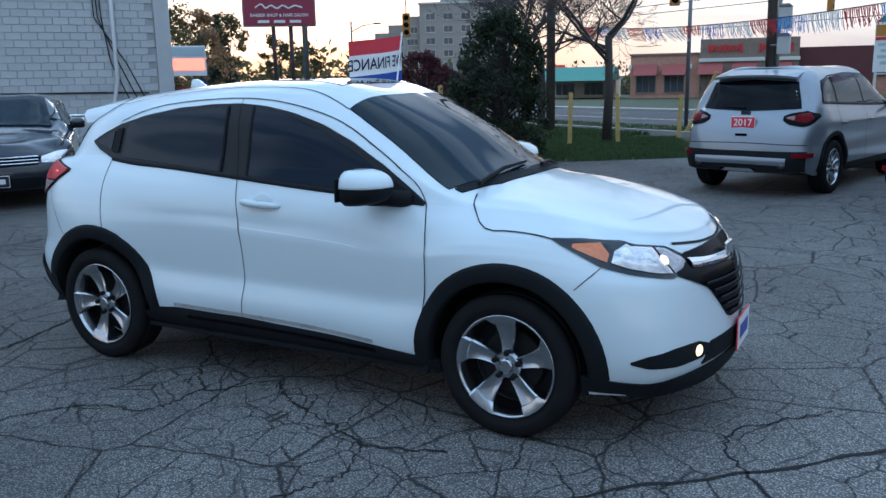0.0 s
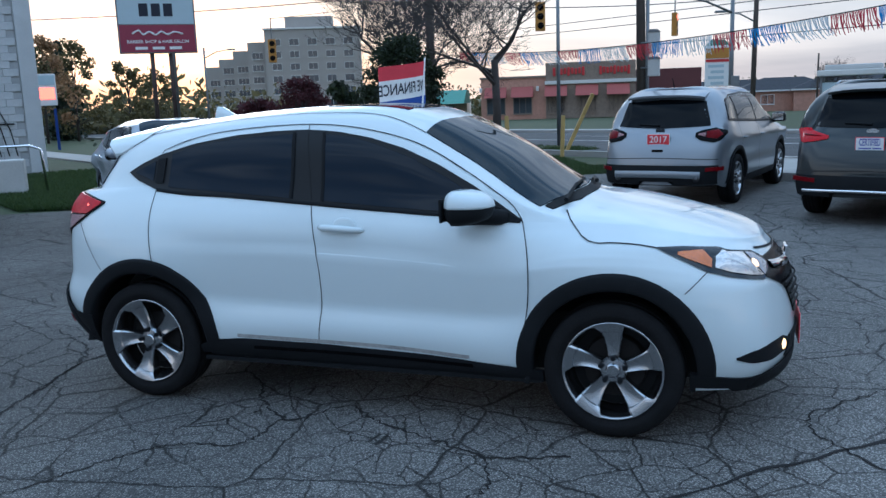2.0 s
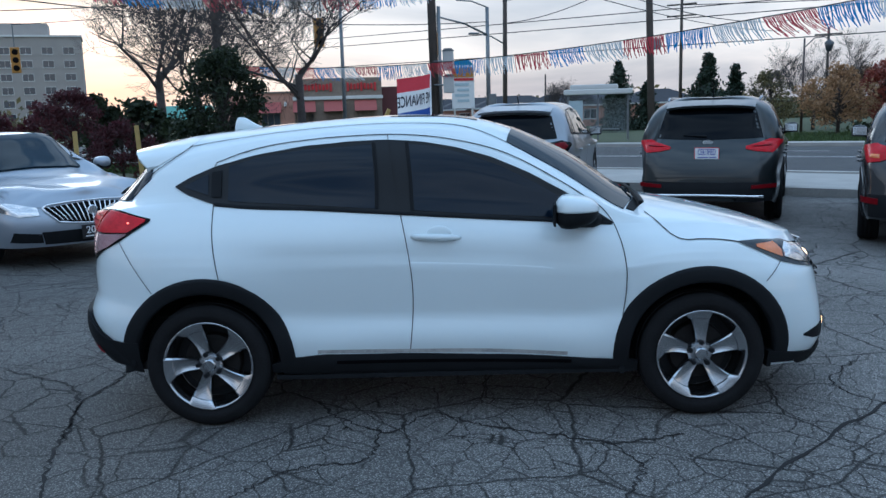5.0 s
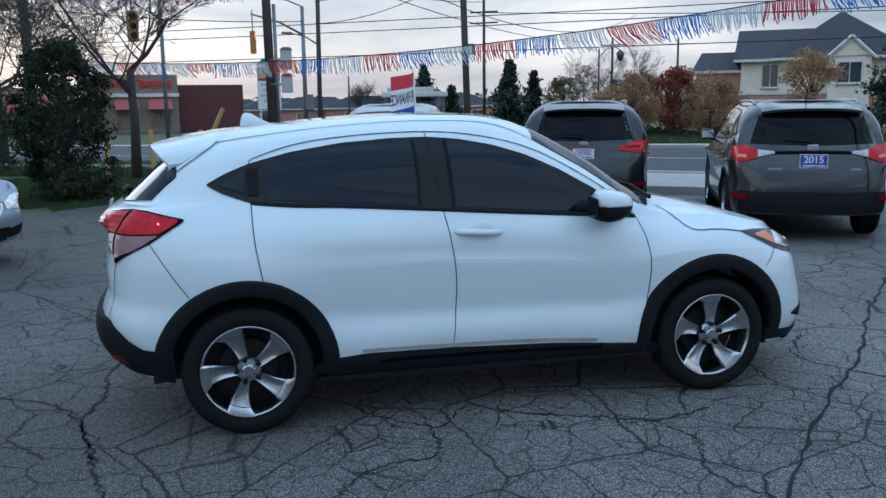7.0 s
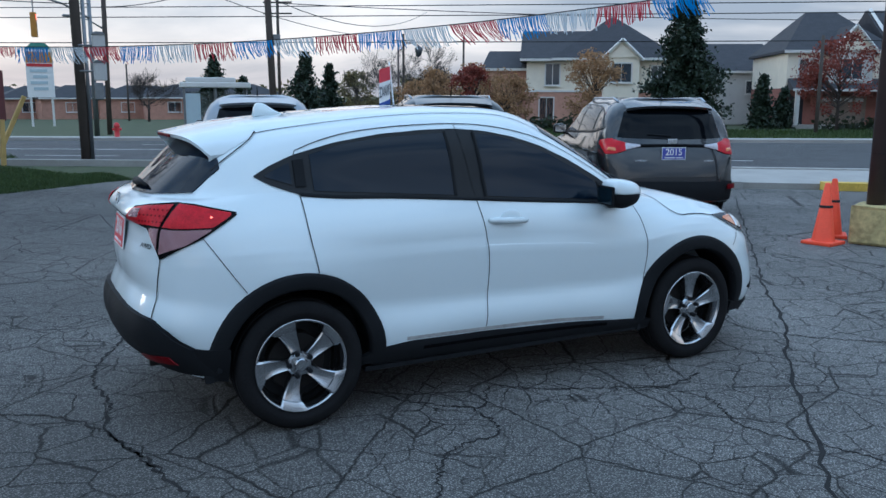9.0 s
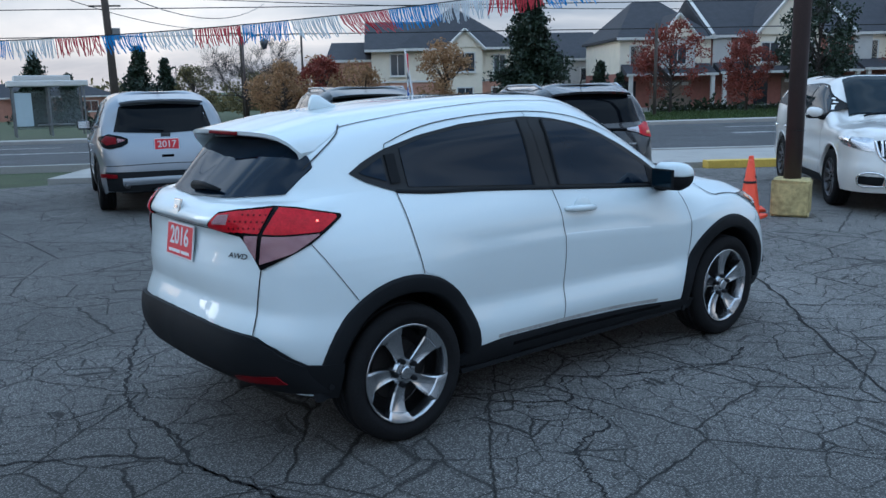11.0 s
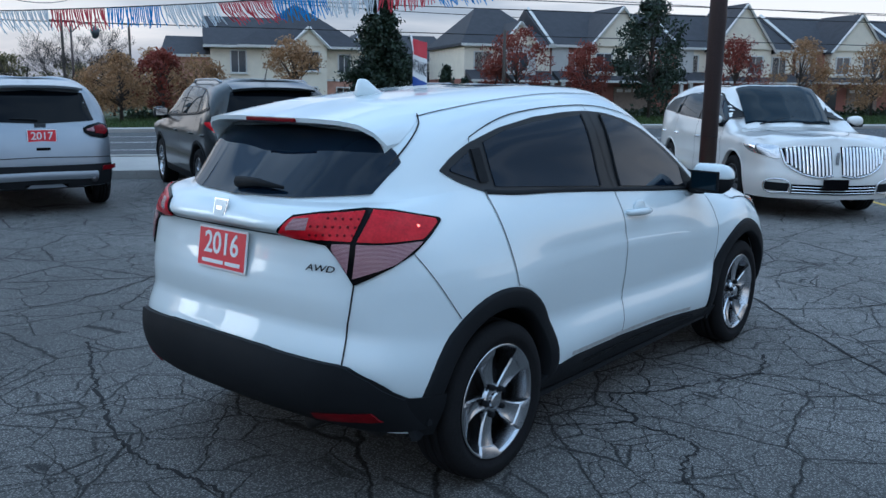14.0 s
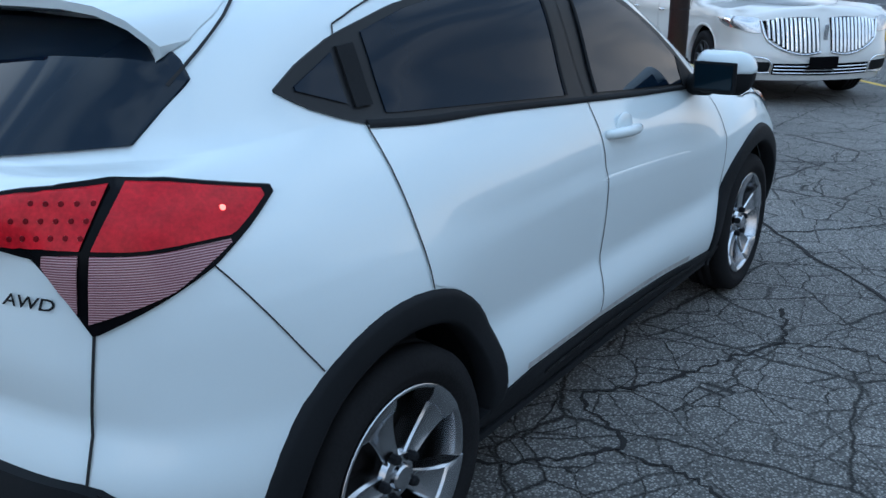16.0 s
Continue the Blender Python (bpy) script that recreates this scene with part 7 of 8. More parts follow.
utility_pole("utility_pole", "steel pole of the crossing's signals", az_far(E0, 127.5, 33), 9.0, 0.11, M_STEEL, (0, 0), None, None, (6.2, 1.8, 1.0))
utility_pole("utility_pole", "dark wooden pole behind the shrub", (-6.9, 20.6), 9.5, 0.14, M_WOOD_POLE)
utility_pole("utility_pole", "far street lamp pole", az_far(E0, 124.5, 70), 6.8, 0.09, M_STEEL, (0, 0), None, None, (6.0, 1.8, 0.6))
utility_pole("utility_pole", "grey steel pole at the crossing", az_far((1.5, -4.85), 100.0, 30), 6.0, 0.07, M_STEEL)


def lamp_post(p, h, label):
    base = Vector((p[0], p[1], fall(p[1])))
    ob = thing("street_lamp", label, "street lamp", Matrix.Translation(base), "street lamps")
    part("post", tube_bm([(0, 0, 0), (0, 0, h)], [0.08, 0.05], 8), M_BROWN_STEEL, ob, "", True)
    part("arm", tube_bm([(0, 0, h - 0.5), (0.5, -0.1, h), (1.0, -0.2, h + 0.05), (1.25, -0.25, h - 0.12)], 0.03, 6), M_BROWN_STEEL, ob, "", True)
    part("lantern", lathe_bm([(0.05, 0.0), (0.26, -0.18), (0.20, -0.40), (0.14, -0.62), (0.0, -0.66)], 12, "z"), M_PANE, ob, "dark glass lantern", True).location = (1.25, -0.25, h - 0.1)


lamp_post(az_far(E5, 67.6, 52), 5.2, "dark ornamental street lamp with one lantern")
lamp_post(az_far(E5, 70.0, 100), 5.6, "far ornamental street lamp")

# brown pole on its painted footing
poleC = thing("lot_pole", "brown steel pole on a worn yellow concrete footing", "pole", pose(6.42, 1.55, 0))
part("shaft", tube_bm([(0, 0, 0.35), (0.02, 0.0, 4), (0.04, 0, 7.5)], 0.105, 16), M_BROWN_STEEL, poleC, "", True)
foot = bmesh.new()
box_into(foot, (0, 0, 0.23), (0.44, 0.44, 0.46), pose(0, 0, 0, 0, 0, 24), 0.035)
chip = random.Random(9)
for v in foot.verts:
    v.co += Vector((chip.uniform(-.012, .012), chip.uniform(-.012, .012), chip.uniform(-.016, .004) if v.co.z > .3 else 0))
part("footing", foot, material("chipped_yellow_concrete", (0.46, 0.38, 0.17), 0.85, 0, 0.45, 4, 18, 0.5), poleC, "chipped yellow-painted concrete footing")
part("cable_tie", lathe_bm([(0.108, -0.006), (0.112, 0.0), (0.108, 0.006)], 16, "z"), M_WIRE, poleC).location = (0.01, 0, 1.05)


def cone_thing(p, turn):
    ob = thing("traffic_cone", "orange traffic cone with a black tie on asphalt", "traffic cone", pose(*p, 0, 0, 0, turn), "traffic cones")
    part("base", box_bm((0, 0, 0.02), (0.36, 0.36, 0.04), 0.012), M_ORANGE, ob)
    part("cone_body", lathe_bm([(0.135, 0.04), (0.125, 0.06), (0.03, 0.70), (0.022, 0.71), (0.0, 0.71)], 20, "z"), M_ORANGE, ob, "", True)
    part("band", lathe_bm([(0.073, 0.425), (0.078, 0.43), (0.075, 0.45), (0.070, 0.455)], 16, "z"), M_WIRE, ob)


cone_thing((5.88, 1.80), 12)
cone_thing((6.42, 2.12), 40)


def post_thing(p, h, lean, label):
    base = Vector((p[0], p[1], fall(p[1]) - 0.02))
    ob = part("guard_post", box_bm((0, 0, h / 2), (0.10, 0.10, h), 0.012), M_YELLOW_WOOD)
    ob.matrix_world = Matrix.Translation(base) @ pose(0, 0, 0, lean[0], lean[1], 20)
    tagged(ob, label, "post", "guard posts")


for p, h, lean in (((-4.25, 15.1), 1.25, (0, 1)), ((-3.35, 16.0), 1.2, (0, -2)), ((-2.4, 18.1), 1.15, (0, 2)), ((-6.9, 13.7), 1.45, (0, -2)), ((-8.6, 14.3), 1.35, (0, 0))):
    post_thing(p, h, lean, "faded yellow wooden guard post on the lawn")
post_thing((-2.6, 19.6), 1.9, (8, 24), "leaning faded yellow wooden post")
post_thing((-15.0, 20.5), 1.3, (0, 14), "leaning faded yellow wooden post")


def wire(p0, p1, sag, r=0.014, n=14):
    a, b = Vector(p0), Vector(p1)
    pts = [a.lerp(b, k / n) - Vector((0, 0, sag * 4 * (k / n) * (1 - k / n))) for k in range(n + 1)]
    tagged(part("overhead_wire", tube_bm(pts, r, 4, False), M_WIRE), "black overhead wire between poles", "wire", "overhead wires")


A_, B_ = (-0.5, 19.5), (9.0, 34.8)
wire((*A_, 8.6), (*B_, 9.8), 0.5)
wire((*A_, 7.6), (*B_, 8.6), 0.6)
wire((-0.5, 19.5, 7.0), (30, 60, 8.5), 2.2, 0.02)
wire((*B_, 8.0), (90, -18, 8.5), 0.8, 0.022)
wire((*B_, 6.6), (92, -18, 7.2), 1.0, 0.018)
for z, sag in ((5.2, 0.3), (6.9, 0.4), (7.6, 0.5)):
    a, b = on_road(-60, 50), on_road(110, 46)
    wire((a.x, a.y, z), (b.x, b.y, z + 0.2), sag, 0.03)
wire((-60, 30, 9), (*A_, 9.4), 1.0, 0.02)
wire((-60, 34, 8), (3, 44.5, 8.6), 1.2, 0.025)
wire((3, 44.5, 9.2), (40, 95, 9), 1.0, 0.03)
wire((3, 44.5, 7.4), (*B_, 8.8), 0.4, 0.022)
wire((3, 44.5, 6.2), (*B_, 7.6), 0.5, 0.022)
wire((*az_far(E5, 74.9, 66), 9.2), (3, 44.5, 9.0), 0.5, 0.024)
wire((*az_far(E5, 74.9, 66), 8.4), (90, 20, 8.4), 1.0, 0.03)
wire((-40, 12, 6.0), (-15.4, 22.1, 6.4), 0.5, 0.018)
wire((-15.4, 22.1, 6.6), (-0.5, 19.5, 7.2), 0.7, 0.018)
wire((-15.4, 22.1, 5.6), (2, 40, 5.9), 0.5, 0.02)


def signal(p, z, faces_turn, red=False):
    base = Vector((p[0], p[1], z + fall(p[1])))
    ob = thing("traffic_signal", "amber-housed traffic signal hanging over the crossing", "traffic light", Matrix.Translation(base) @ pose(0, 0, 0, 0, 0, faces_turn), "traffic signals")
    part("housing", box_bm((0, 0, 0), (0.36, 0.24, 1.05), 0.03), M_SIGNAL, ob)
    part("hanger", tube_bm([(0, 0, 0.5), (0, 0, 1.5)], 0.03, 6), M_STEEL, ob)
    for k in range(3):
        lens = part("lens", lathe_bm([(0.0, -0.135), (0.10, -0.13), (0.125, -0.12)], 14), M_SIGNAL_RED if red and k == 0 else M_GLOSSBLACK, ob, "lit red lens" if red and k == 0 else "")
        lens.location = (0, 0, 0.33 - 0.33 * k)


signal((-4.9, 27.5), 4.7, 20)
signal((-18.2, 31.0), 4.3, 30)
signal((-0.6, 37.5), 5.0, 80, True)
mast = thing("signal_mast", "steel signal mast with a long arm at the crossing", "signal mast", Matrix.Translation((1.95, 40.0, fall(40))))
part("shaft", tube_bm([(0, 0, 0), (0, 0, 7.0)], [0.13, 0.09], 10), M_STEEL, mast, "", True)
part("arm", tube_bm([(0, 0, 5.6), (-1.2, -1.2, 6.1), (-2.6, -2.6, 6.35)], [0.06, 0.05, 0.04], 8), M_STEEL, mast, "", True)
part("lamp_arm", tube_bm([(0, 0, 7.0), (-0.8, -0.2, 7.3), (-1.6, -0.4, 7.35)], 0.035, 6), M_STEEL, mast, "", True)
part("control_box", box_bm((0.2, -0.1, 2.2), (0.4, 0.35, 0.8), 0.03), M_STEEL, mast)
span = Vector((-18.2, 31.0, 5.5)), Vector((-4.9, 27.5, 5.8)), Vector((1.95, 40.0, 6.0))
wire(span[0], span[1], 0.1)
wire(span[1], (-0.5, 19.5, 6.2), 0.1)
hy = thing("fire_hydrant", "red fire hydrant on the far pavement", "hydrant", Matrix.Translation((2.4, 36.2, fall(36.2))))
part("barrel", lathe_bm([(0.16, 0), (0.16, 0.05), (0.11, 0.06), (0.11, 0.55), (0.14, 0.57), (0.14, 0.62), (0.08, 0.74), (0.0, 0.76)], 14, "z"), M_SIGNRED, hy, "", True)
part("outlet", tube_bm([(-0.2, 0, 0.45), (0.2, 0, 0.45)], 0.06, 10), M_SIGNRED, hy)


# ---- pennant strings ----
def pennants(p0, p1, sag, seed, drop=0.42, blow=(0.12, 0.05)):
    """A cord with fringed sections in red, silver and blue."""
    rng = np.random.default_rng(seed)
    a, b = Vector(p0), Vector(p1)
    length = (b - a).length
    ob = thing("pennant_string", "string of red, silver and blue fringed pennants over the lot", "pennants", None, "pennant strings")

    def at(k):
        return a.lerp(b, k) - Vector((0, 0, sag * 4 * k * (1 - k)))

    part("cord", tube_bm([at(k / 40) for k in range(41)], 0.010, 4, False), M_WIRE, ob)
    sections = int(length / 0.95)
    mats = (M_FRINGE_R, M_FRINGE_B, M_FRINGE_S)
    for i in range(sections):
        verts, faces = [], []
        k0, k1 = i / sections, (i + 0.97) / sections
        gust = rng.normal() * 0.10
        lift_ = max(0.0, rng.normal(0.0, 0.35)) if rng.random() < 0.35 else 0.05
        n = 30
        for j in range(n):
            p = at(k0 + (k1 - k0) * (j + 0.5) / n)
            d = (b - a).normalized()
            ln = drop * rng.uniform(0.75, 1.08)
            g = Vector((blow[0] + gust + rng.normal() * 0.05, blow[1] + rng.normal() * 0.06, 0))
            q1 = p + Vector((0, 0, -ln * 0.5 * (1 - lift_ * 0.5))) + g * 0.35 * ln / 0.4
            q2 = p + Vector((0, 0, -ln * (1 - lift_))) + g * (1 + lift_ * 1.6) * ln / 0.4
            w = d * 0.011
            c = len(verts)
            verts += [p - w, p + w, q1 - w, q1 + w, q2 - w * 0.8, q2 + w * 0.8]
            faces += [(c, c + 1, c + 3, c + 2), (c + 2, c + 3, c + 5, c + 4)]
        mesh_part("fringe", verts, faces, mats[i % 3], ob)
    return ob


pennants((-6.74, 23.0, 3.13), (14.48, 1.50, 4.77), 1.05, 1, 0.38)
pennants((-9.5, 17.0, 5.0), (-0.43, 19.4, 4.95), 0.35, 2)


# ---- flag on the crossover ----
def car_flag():
    ob = thing("car_flag", "red, white and blue window flag on a short stick", "flag", Matrix.Translation((-0.12, 0.73, 1.50)))
    part("stick", tube_bm([(0, -0.125, -0.01), (0, -0.06, 0.10), (0, 0.015, 0.40)], 0.006, 8), M_PLATE_WHITE, ob)
    part("clip", box_bm((0, -0.125, -0.01), (0.03, 0.02, 0.07), 0.005), M_PLATE_WHITE, ob)

    def wave(u, v):
        return Vector((-u * 0.56 + 0.02 * math.sin(u * 13), -u * 0.78 + 0.026 * math.sin(u * 15) * (u / 0.3), 0.085 + v - 0.12 * u))

    for v0, v1, mat in ((0.0, 0.075, M_CLOTH_B), (0.075, 0.205, M_CLOTH_W), (0.205, 0.295, M_CLOTH_R)):
        verts, faces = [], []
        n = 26
        for i in range(n + 1):
            u = 0.34 * i / n
            for v in (v0, (v0 + v1) / 2, v1):
                verts.append(wave(u, v))
        for i in range(n):
            for j in range(2):
                faces.append((i * 3 + j, (i + 1) * 3 + j, (i + 1) * 3 + j + 1, i * 3 + j + 1))
        mesh_part("cloth_stripe", verts, faces, mat, ob, "", True)
    for off in (0.003, -0.003):
        t = lettering("flag_lettering", "WE FINANCE", 0.10, Matrix(), M_INK, ob, 0.0, 1.0, 0.57)
        for v in t.data.vertices:
            q = wave(0.17 + v.co.x, 0.14 + v.co.y)
            v.co = q + Vector((0, off, 0))


car_flag()


for z, h in ((2.95, 0.52), (2.30, 0.44)):
    unit = thing("signal_box", "pale grey equipment box held out from a utility pole", "equipment box", Matrix.Translation((-0.05, 18.65, z + fall(18.65))), "equipment boxes")
    part("case", box_bm((0, 0, 0), (0.30, 0.22, h), 0.03), M_SIDING, unit)
    part("hood", prism_bm([(-0.17, 0), (0.17, 0), (0.09, 0.07), (-0.09, 0.07)], 0.26, Matrix.Translation((0, 0.13, h / 2)) @ pose(0, 0, 0, 90)), M_STEEL, unit)
    part("bracket", tube_bm([(-0.05, 0.08, 0), (-0.42, 0.78, 0.03)], 0.025, 8), M_STEEL, unit)


# ---- buildings ----
def window_unit(parent, m, w, h, pane_mat=None, bars=1, frame_mat=None):
    """A window with its frame, sill and panes; m: pose of its middle, its face towards -y."""
    f = frame_mat or M_TRIM
    bm = bmesh.new()
    rings = []
    for y, g in ((-0.05, 0.045), (-0.05, -0.045), (0.05, -0.045), (0.05, 0.045)):
        rings.append([bm.verts.new((x * (w / 2 + g), y, z * (h / 2 + g))) for x, z in ((-1, -1), (1, -1), (1, 1), (-1, 1))])
    for r0, r1 in zip(rings, rings[1:] + rings[:1]):
        for k in range(4):
            bm.faces.new((r0[k], r0[(k + 1) % 4], r1[(k + 1) % 4], r1[k]))
    bmesh.ops.recalc_face_normals(bm, faces=bm.faces)
    bm.transform(m)
    win = part("window", bm, f, parent)
    part("sill", _posed(box_bm((0, -0.06, -h / 2 - 0.07), (w + 0.2, 0.14, 0.05)), m), f, win)
    for k in range(bars):
        part("mullion", _posed(box_bm((-w / 2 + w * (k + 1) / (bars + 1), 0, 0), (0.05, 0.08, h - 0.09)), m), f, win)
    part("pane", _posed(box_bm((0, 0.03, 0), (w - 0.02, 0.02, h - 0.02)), m), pane_mat or M_PANE, win)
    return win


def block_building():
    """White-painted block wall with its corner; one wall is seen."""
    d = -ROAD_N
    ang = math.degrees(math.atan2(d.y, d.x))
    ob = thing("block_building", "white-painted concrete block building with a drainpipe and cables", "building", pose(-16.0, 14.0, 0, 0, 0, ang))
    # local x runs along the wall away from its corner, local y out of the wall
    L, H = 24.0, 6.6
    part("wall", box_bm((L / 2, -4.0, H / 2 - 0.2), (L, 7.96, H + 0.4)), M_MORTAR, ob)
    part("roof", box_bm((L / 2, -4.0, H + 0.12), (L + 0.3, 8.3, 0.24), 0.02), M_STEEL, ob)
    part("corner_pier", box_bm((0.10, 0.02, H / 2 - 0.4), (0.42, 0.12, H - 0.8), 0.01), M_BLOCK, ob)
    pipe = part("drainpipe", tube_bm([(1.42, 0.10, 6.4), (1.42, 0.10, 1.7), (1.75, 0.12, 0.35), (1.3, 0.20, 0.12), (0.7, 0.30, 0.10)], 0.055, 10), M_PVC, ob, "white plastic drainpipe", True)
    for k in range(3):
        part("wall_cable", tube_bm([(1.75 + 0.10 * k, 0.03, 6.4), (1.70 + 0.09 * k, 0.05, 3.4), (1.55 - 0.2 * k, 0.04, 2.2), (1.15 - 0.22 * k, 0.04, 1.2), (1.0 - 0.2 * k, 0.05, 0.5)], 0.016, 6), M_WIRE, ob, "black cable on the wall", True)
    part("conduit", tube_bm([(0.6, 0.05, 1.35), (2.2, 0.05, 1.38), (6.0, 0.05, 1.42)], 0.022, 6), M_WIRE, ob, "black conduit on the wall")
    bm = bmesh.new()
    box_into(bm, (0, 0, 0), (0.388, 0.03, 0.192))
    bmesh.ops.bevel(bm, geom=[e for e in bm.edges], offset=0.007, segments=1, affect="EDGES")
    me = bpy.data.meshes.new("block")
    bm.to_mesh(me)
    bm.free()
    me.materials.append(M_BLOCK)
    rng = random.Random(4)
    for r in range(25):
        for c in range(12):
            b = new("block", me)
            b.parent = ob
            b.location = (0.53 + 0.40 * c + (0.2 if r % 2 else 0), 0.0 + rng.uniform(-0.003, 0.003), 0.30 + 0.2 * r)
    verts, faces = [], []
    for r in range(25, 31):
        for c in range(12):
            x, z = 0.53 + 0.40 * c + (0.2 if r % 2 else 0), 0.30 + 0.2 * r
            k = len(verts)
            verts += [(x - 0.194, 0.012, z - 0.096), (x + 0.194, 0.012, z - 0.096), (x + 0.194, 0.012, z + 0.096), (x - 0.194, 0.012, z + 0.096)]
            faces.append((k, k + 1, k + 2, k + 3))
    for r in range(0, 31):
        for c in range(12, 56):
            x, z = 0.53 + 0.40 * c + (0.2 if r % 2 else 0), 0.30 + 0.2 * r
            k = len(verts)
            verts += [(x - 0.194, 0.012, z - 0.096), (x + 0.194, 0.012, z - 0.096), (x + 0.194, 0.012, z + 0.096), (x - 0.194, 0.012, z + 0.096)]
            faces.append((k, k + 1, k + 2, k + 3))
    tagged(mesh_part("far_blocks", verts, faces, M_BLOCK, ob), kind="stuff")
    return ob


block_building()
rail = thing("metal_rail", "bent steel guard rail beside the block building", "rail", pose(-12.2, 8.4, 0, 0, 0, 40))
part("rail_tube", tube_bm([(-1.2, 0, 0), (-1.2, 0, 0.85), (-1.1, 0, 0.98), (0.9, 0, 0.98), (1.1, 0, 0.9), (1.15, 0, 0.0)], 0.03, 10), M_CHROME, rail, "", True)
part("utility_box", box_bm((0.2, 0.4, 0.35), (1.1, 0.5, 0.7), 0.04), M_SIDING, rail)


def shop_sign():
    ob = thing("shop_sign", "tall sign with a maroon barber shop panel on two posts", "sign", pose(-12.2, 14.4, 0, 0, 0, 37))
    for x in (-0.18, 0.28):
        part("sign_post", tube_bm([(x, 0.08, 0), (x, 0.08, 4.4)], 0.055, 10), M_BROWN_STEEL, ob, "", True)
    part("frame", box_bm((0, 0, 3.76), (1.92, 0.16, 1.46), 0.015), M_STEEL, ob)
    part("top_face", box_bm((0, -0.085, 4.11), (1.84, 0.012, 0.70), 0.003), M_SIGN_TOP, ob, "pale blue sign face")
    low = part("lower_face", box_bm((0, -0.085, 3.40), (1.84, 0.012, 0.68), 0.003), M_SIGN_LOW, ob, "maroon sign face")
    for k in range(3):
        part("number_bar", box_bm((-0.30 + 0.30 * k, -0.094, 4.11), (0.22, 0.008, 0.32), 0.002), M_INK, ob)
    pts = [(-0.62, 3.52), (-0.45, 3.60), (-0.35, 3.50), (-0.2, 3.57), (-0.05, 3.49), (0.1, 3.57), (0.25, 3.50), (0.4, 3.56), (0.62, 3.51)]
    part("name_flourish", tube_bm([(x, -0.095, z) for x, z in [tuple(q) for q in hermite(pts, 4)]], 0.022, 5), M_PLATE_WHITE, low)
    lettering("sign_lettering", "BARBER SHOP & HAIR SALON", 0.115, pose(0, -0.093, 3.32, 90), M_PLATE_WHITE, low, 0.001)
    for k in range(3):
        part("writing_bar", box_bm((-0.42 + 0.42 * k, -0.094, 3.16), (0.30, 0.006, 0.07)), M_PLATE_WHITE, low)


shop_sign()


def led_sign(p, turn):
    ob = thing("roadside_sign", "blue and white roadside sign with a red display", "sign", Matrix.Translation((p[0], p[1], fall(p[1]))) @ pose(0, 0, 0, 0, 0, turn))
    for x in (-0.8, 0.8):
        part("sign_post", tube_bm([(x, 0, 0), (x, 0, 2.0)], 0.07, 8), M_CLOTH_B, ob)
    part("panel", box_bm((0, 0, 2.9), (1.9, 0.2, 1.5), 0.02), M_PLATE_WHITE, ob)
    part("blue_band", box_bm((0, -0.11, 3.35), (1.8, 0.02, 0.45)), M_SIGN_TOP, ob)
    part("display", box_bm((0, -0.11, 2.72), (1.7, 0.02, 0.55)), M_SIGNAL_RED, ob, "lit red display")


led_sign(az_far(E0, 135.0, 46), 45)


def restaurant():
    """Low red restaurant with stone towers, awnings and red sign shapes."""
    p = Vector((-15.5, 97.0, fall(97.0)))
    ob = thing("restaurant", "low red-brick restaurant with red awnings and red sign letters", "building", Matrix.Translation(p) @ pose(0, 0, 0, 0, 0, 8) @ Matrix.Diagonal((1, 1, 1.12, 1)))
    part("wall", box_bm((-6, 5, 2.2), (10, 10, 4.4), 0.02), M_BRICK_PALE, ob)
    tower = part("tower", box_bm((2.0, 4.8, 2.9), (10.4, 10.4, 5.8), 0.03), M_STONE, ob, "brown stone tower")
    part("side_wing", box_bm((10.6, 5.5, 2.4), (8.2, 9, 4.8), 0.02), M_DARKRED, ob, "plain dark red wing")
    part("cornice", box_bm((2.0, -0.45, 3.75), (10.6, 0.5, 0.35), 0.03), M_TRIM, ob)
    part("wall_cap", box_bm((-6, 4.9, 4.45), (10.2, 10.2, 0.2), 0.02), M_STONE, ob)
    for x0, x1 in ((-2.4, 1.4), (3.0, 6.6)):
        n = 9
        for k in range(n):
            x = x0 + (x1 - x0) * (k + 0.5) / n
            part("sign_letter", box_bm((x, -0.52, 4.85 + 0.06 * (k % 2)), ((x1 - x0) / n * 0.72, 0.12, 0.62 if k % 4 else 0.9), 0.06), M_SIGNRED, ob)
    for k, x in enumerate((-9.2, -6.0, -2.0, 1.6, 5.2)):
        aw = part("awning", prism_bm([(0, 0), (1.1, 0), (0, 1.1)], 2.6, Matrix.Translation((x + 1.3, -0.1 if x < -3 else -0.45, 2.35)) @ pose(0, 0, 0, 90, 0, -90), 0.0), M_AWNING, ob, "red awning")
        window_unit(ob, pose(x, -0.05 if x < -3 else -0.42, 1.45), 2.2, 1.7, None, 2, M_STONE)
    for x in (-11, -4.2):
        part("lamp", box_bm((x, -0.2, 3.2), (0.3, 0.3, 0.5), 0.05), M_TRIM, ob)


restaurant()


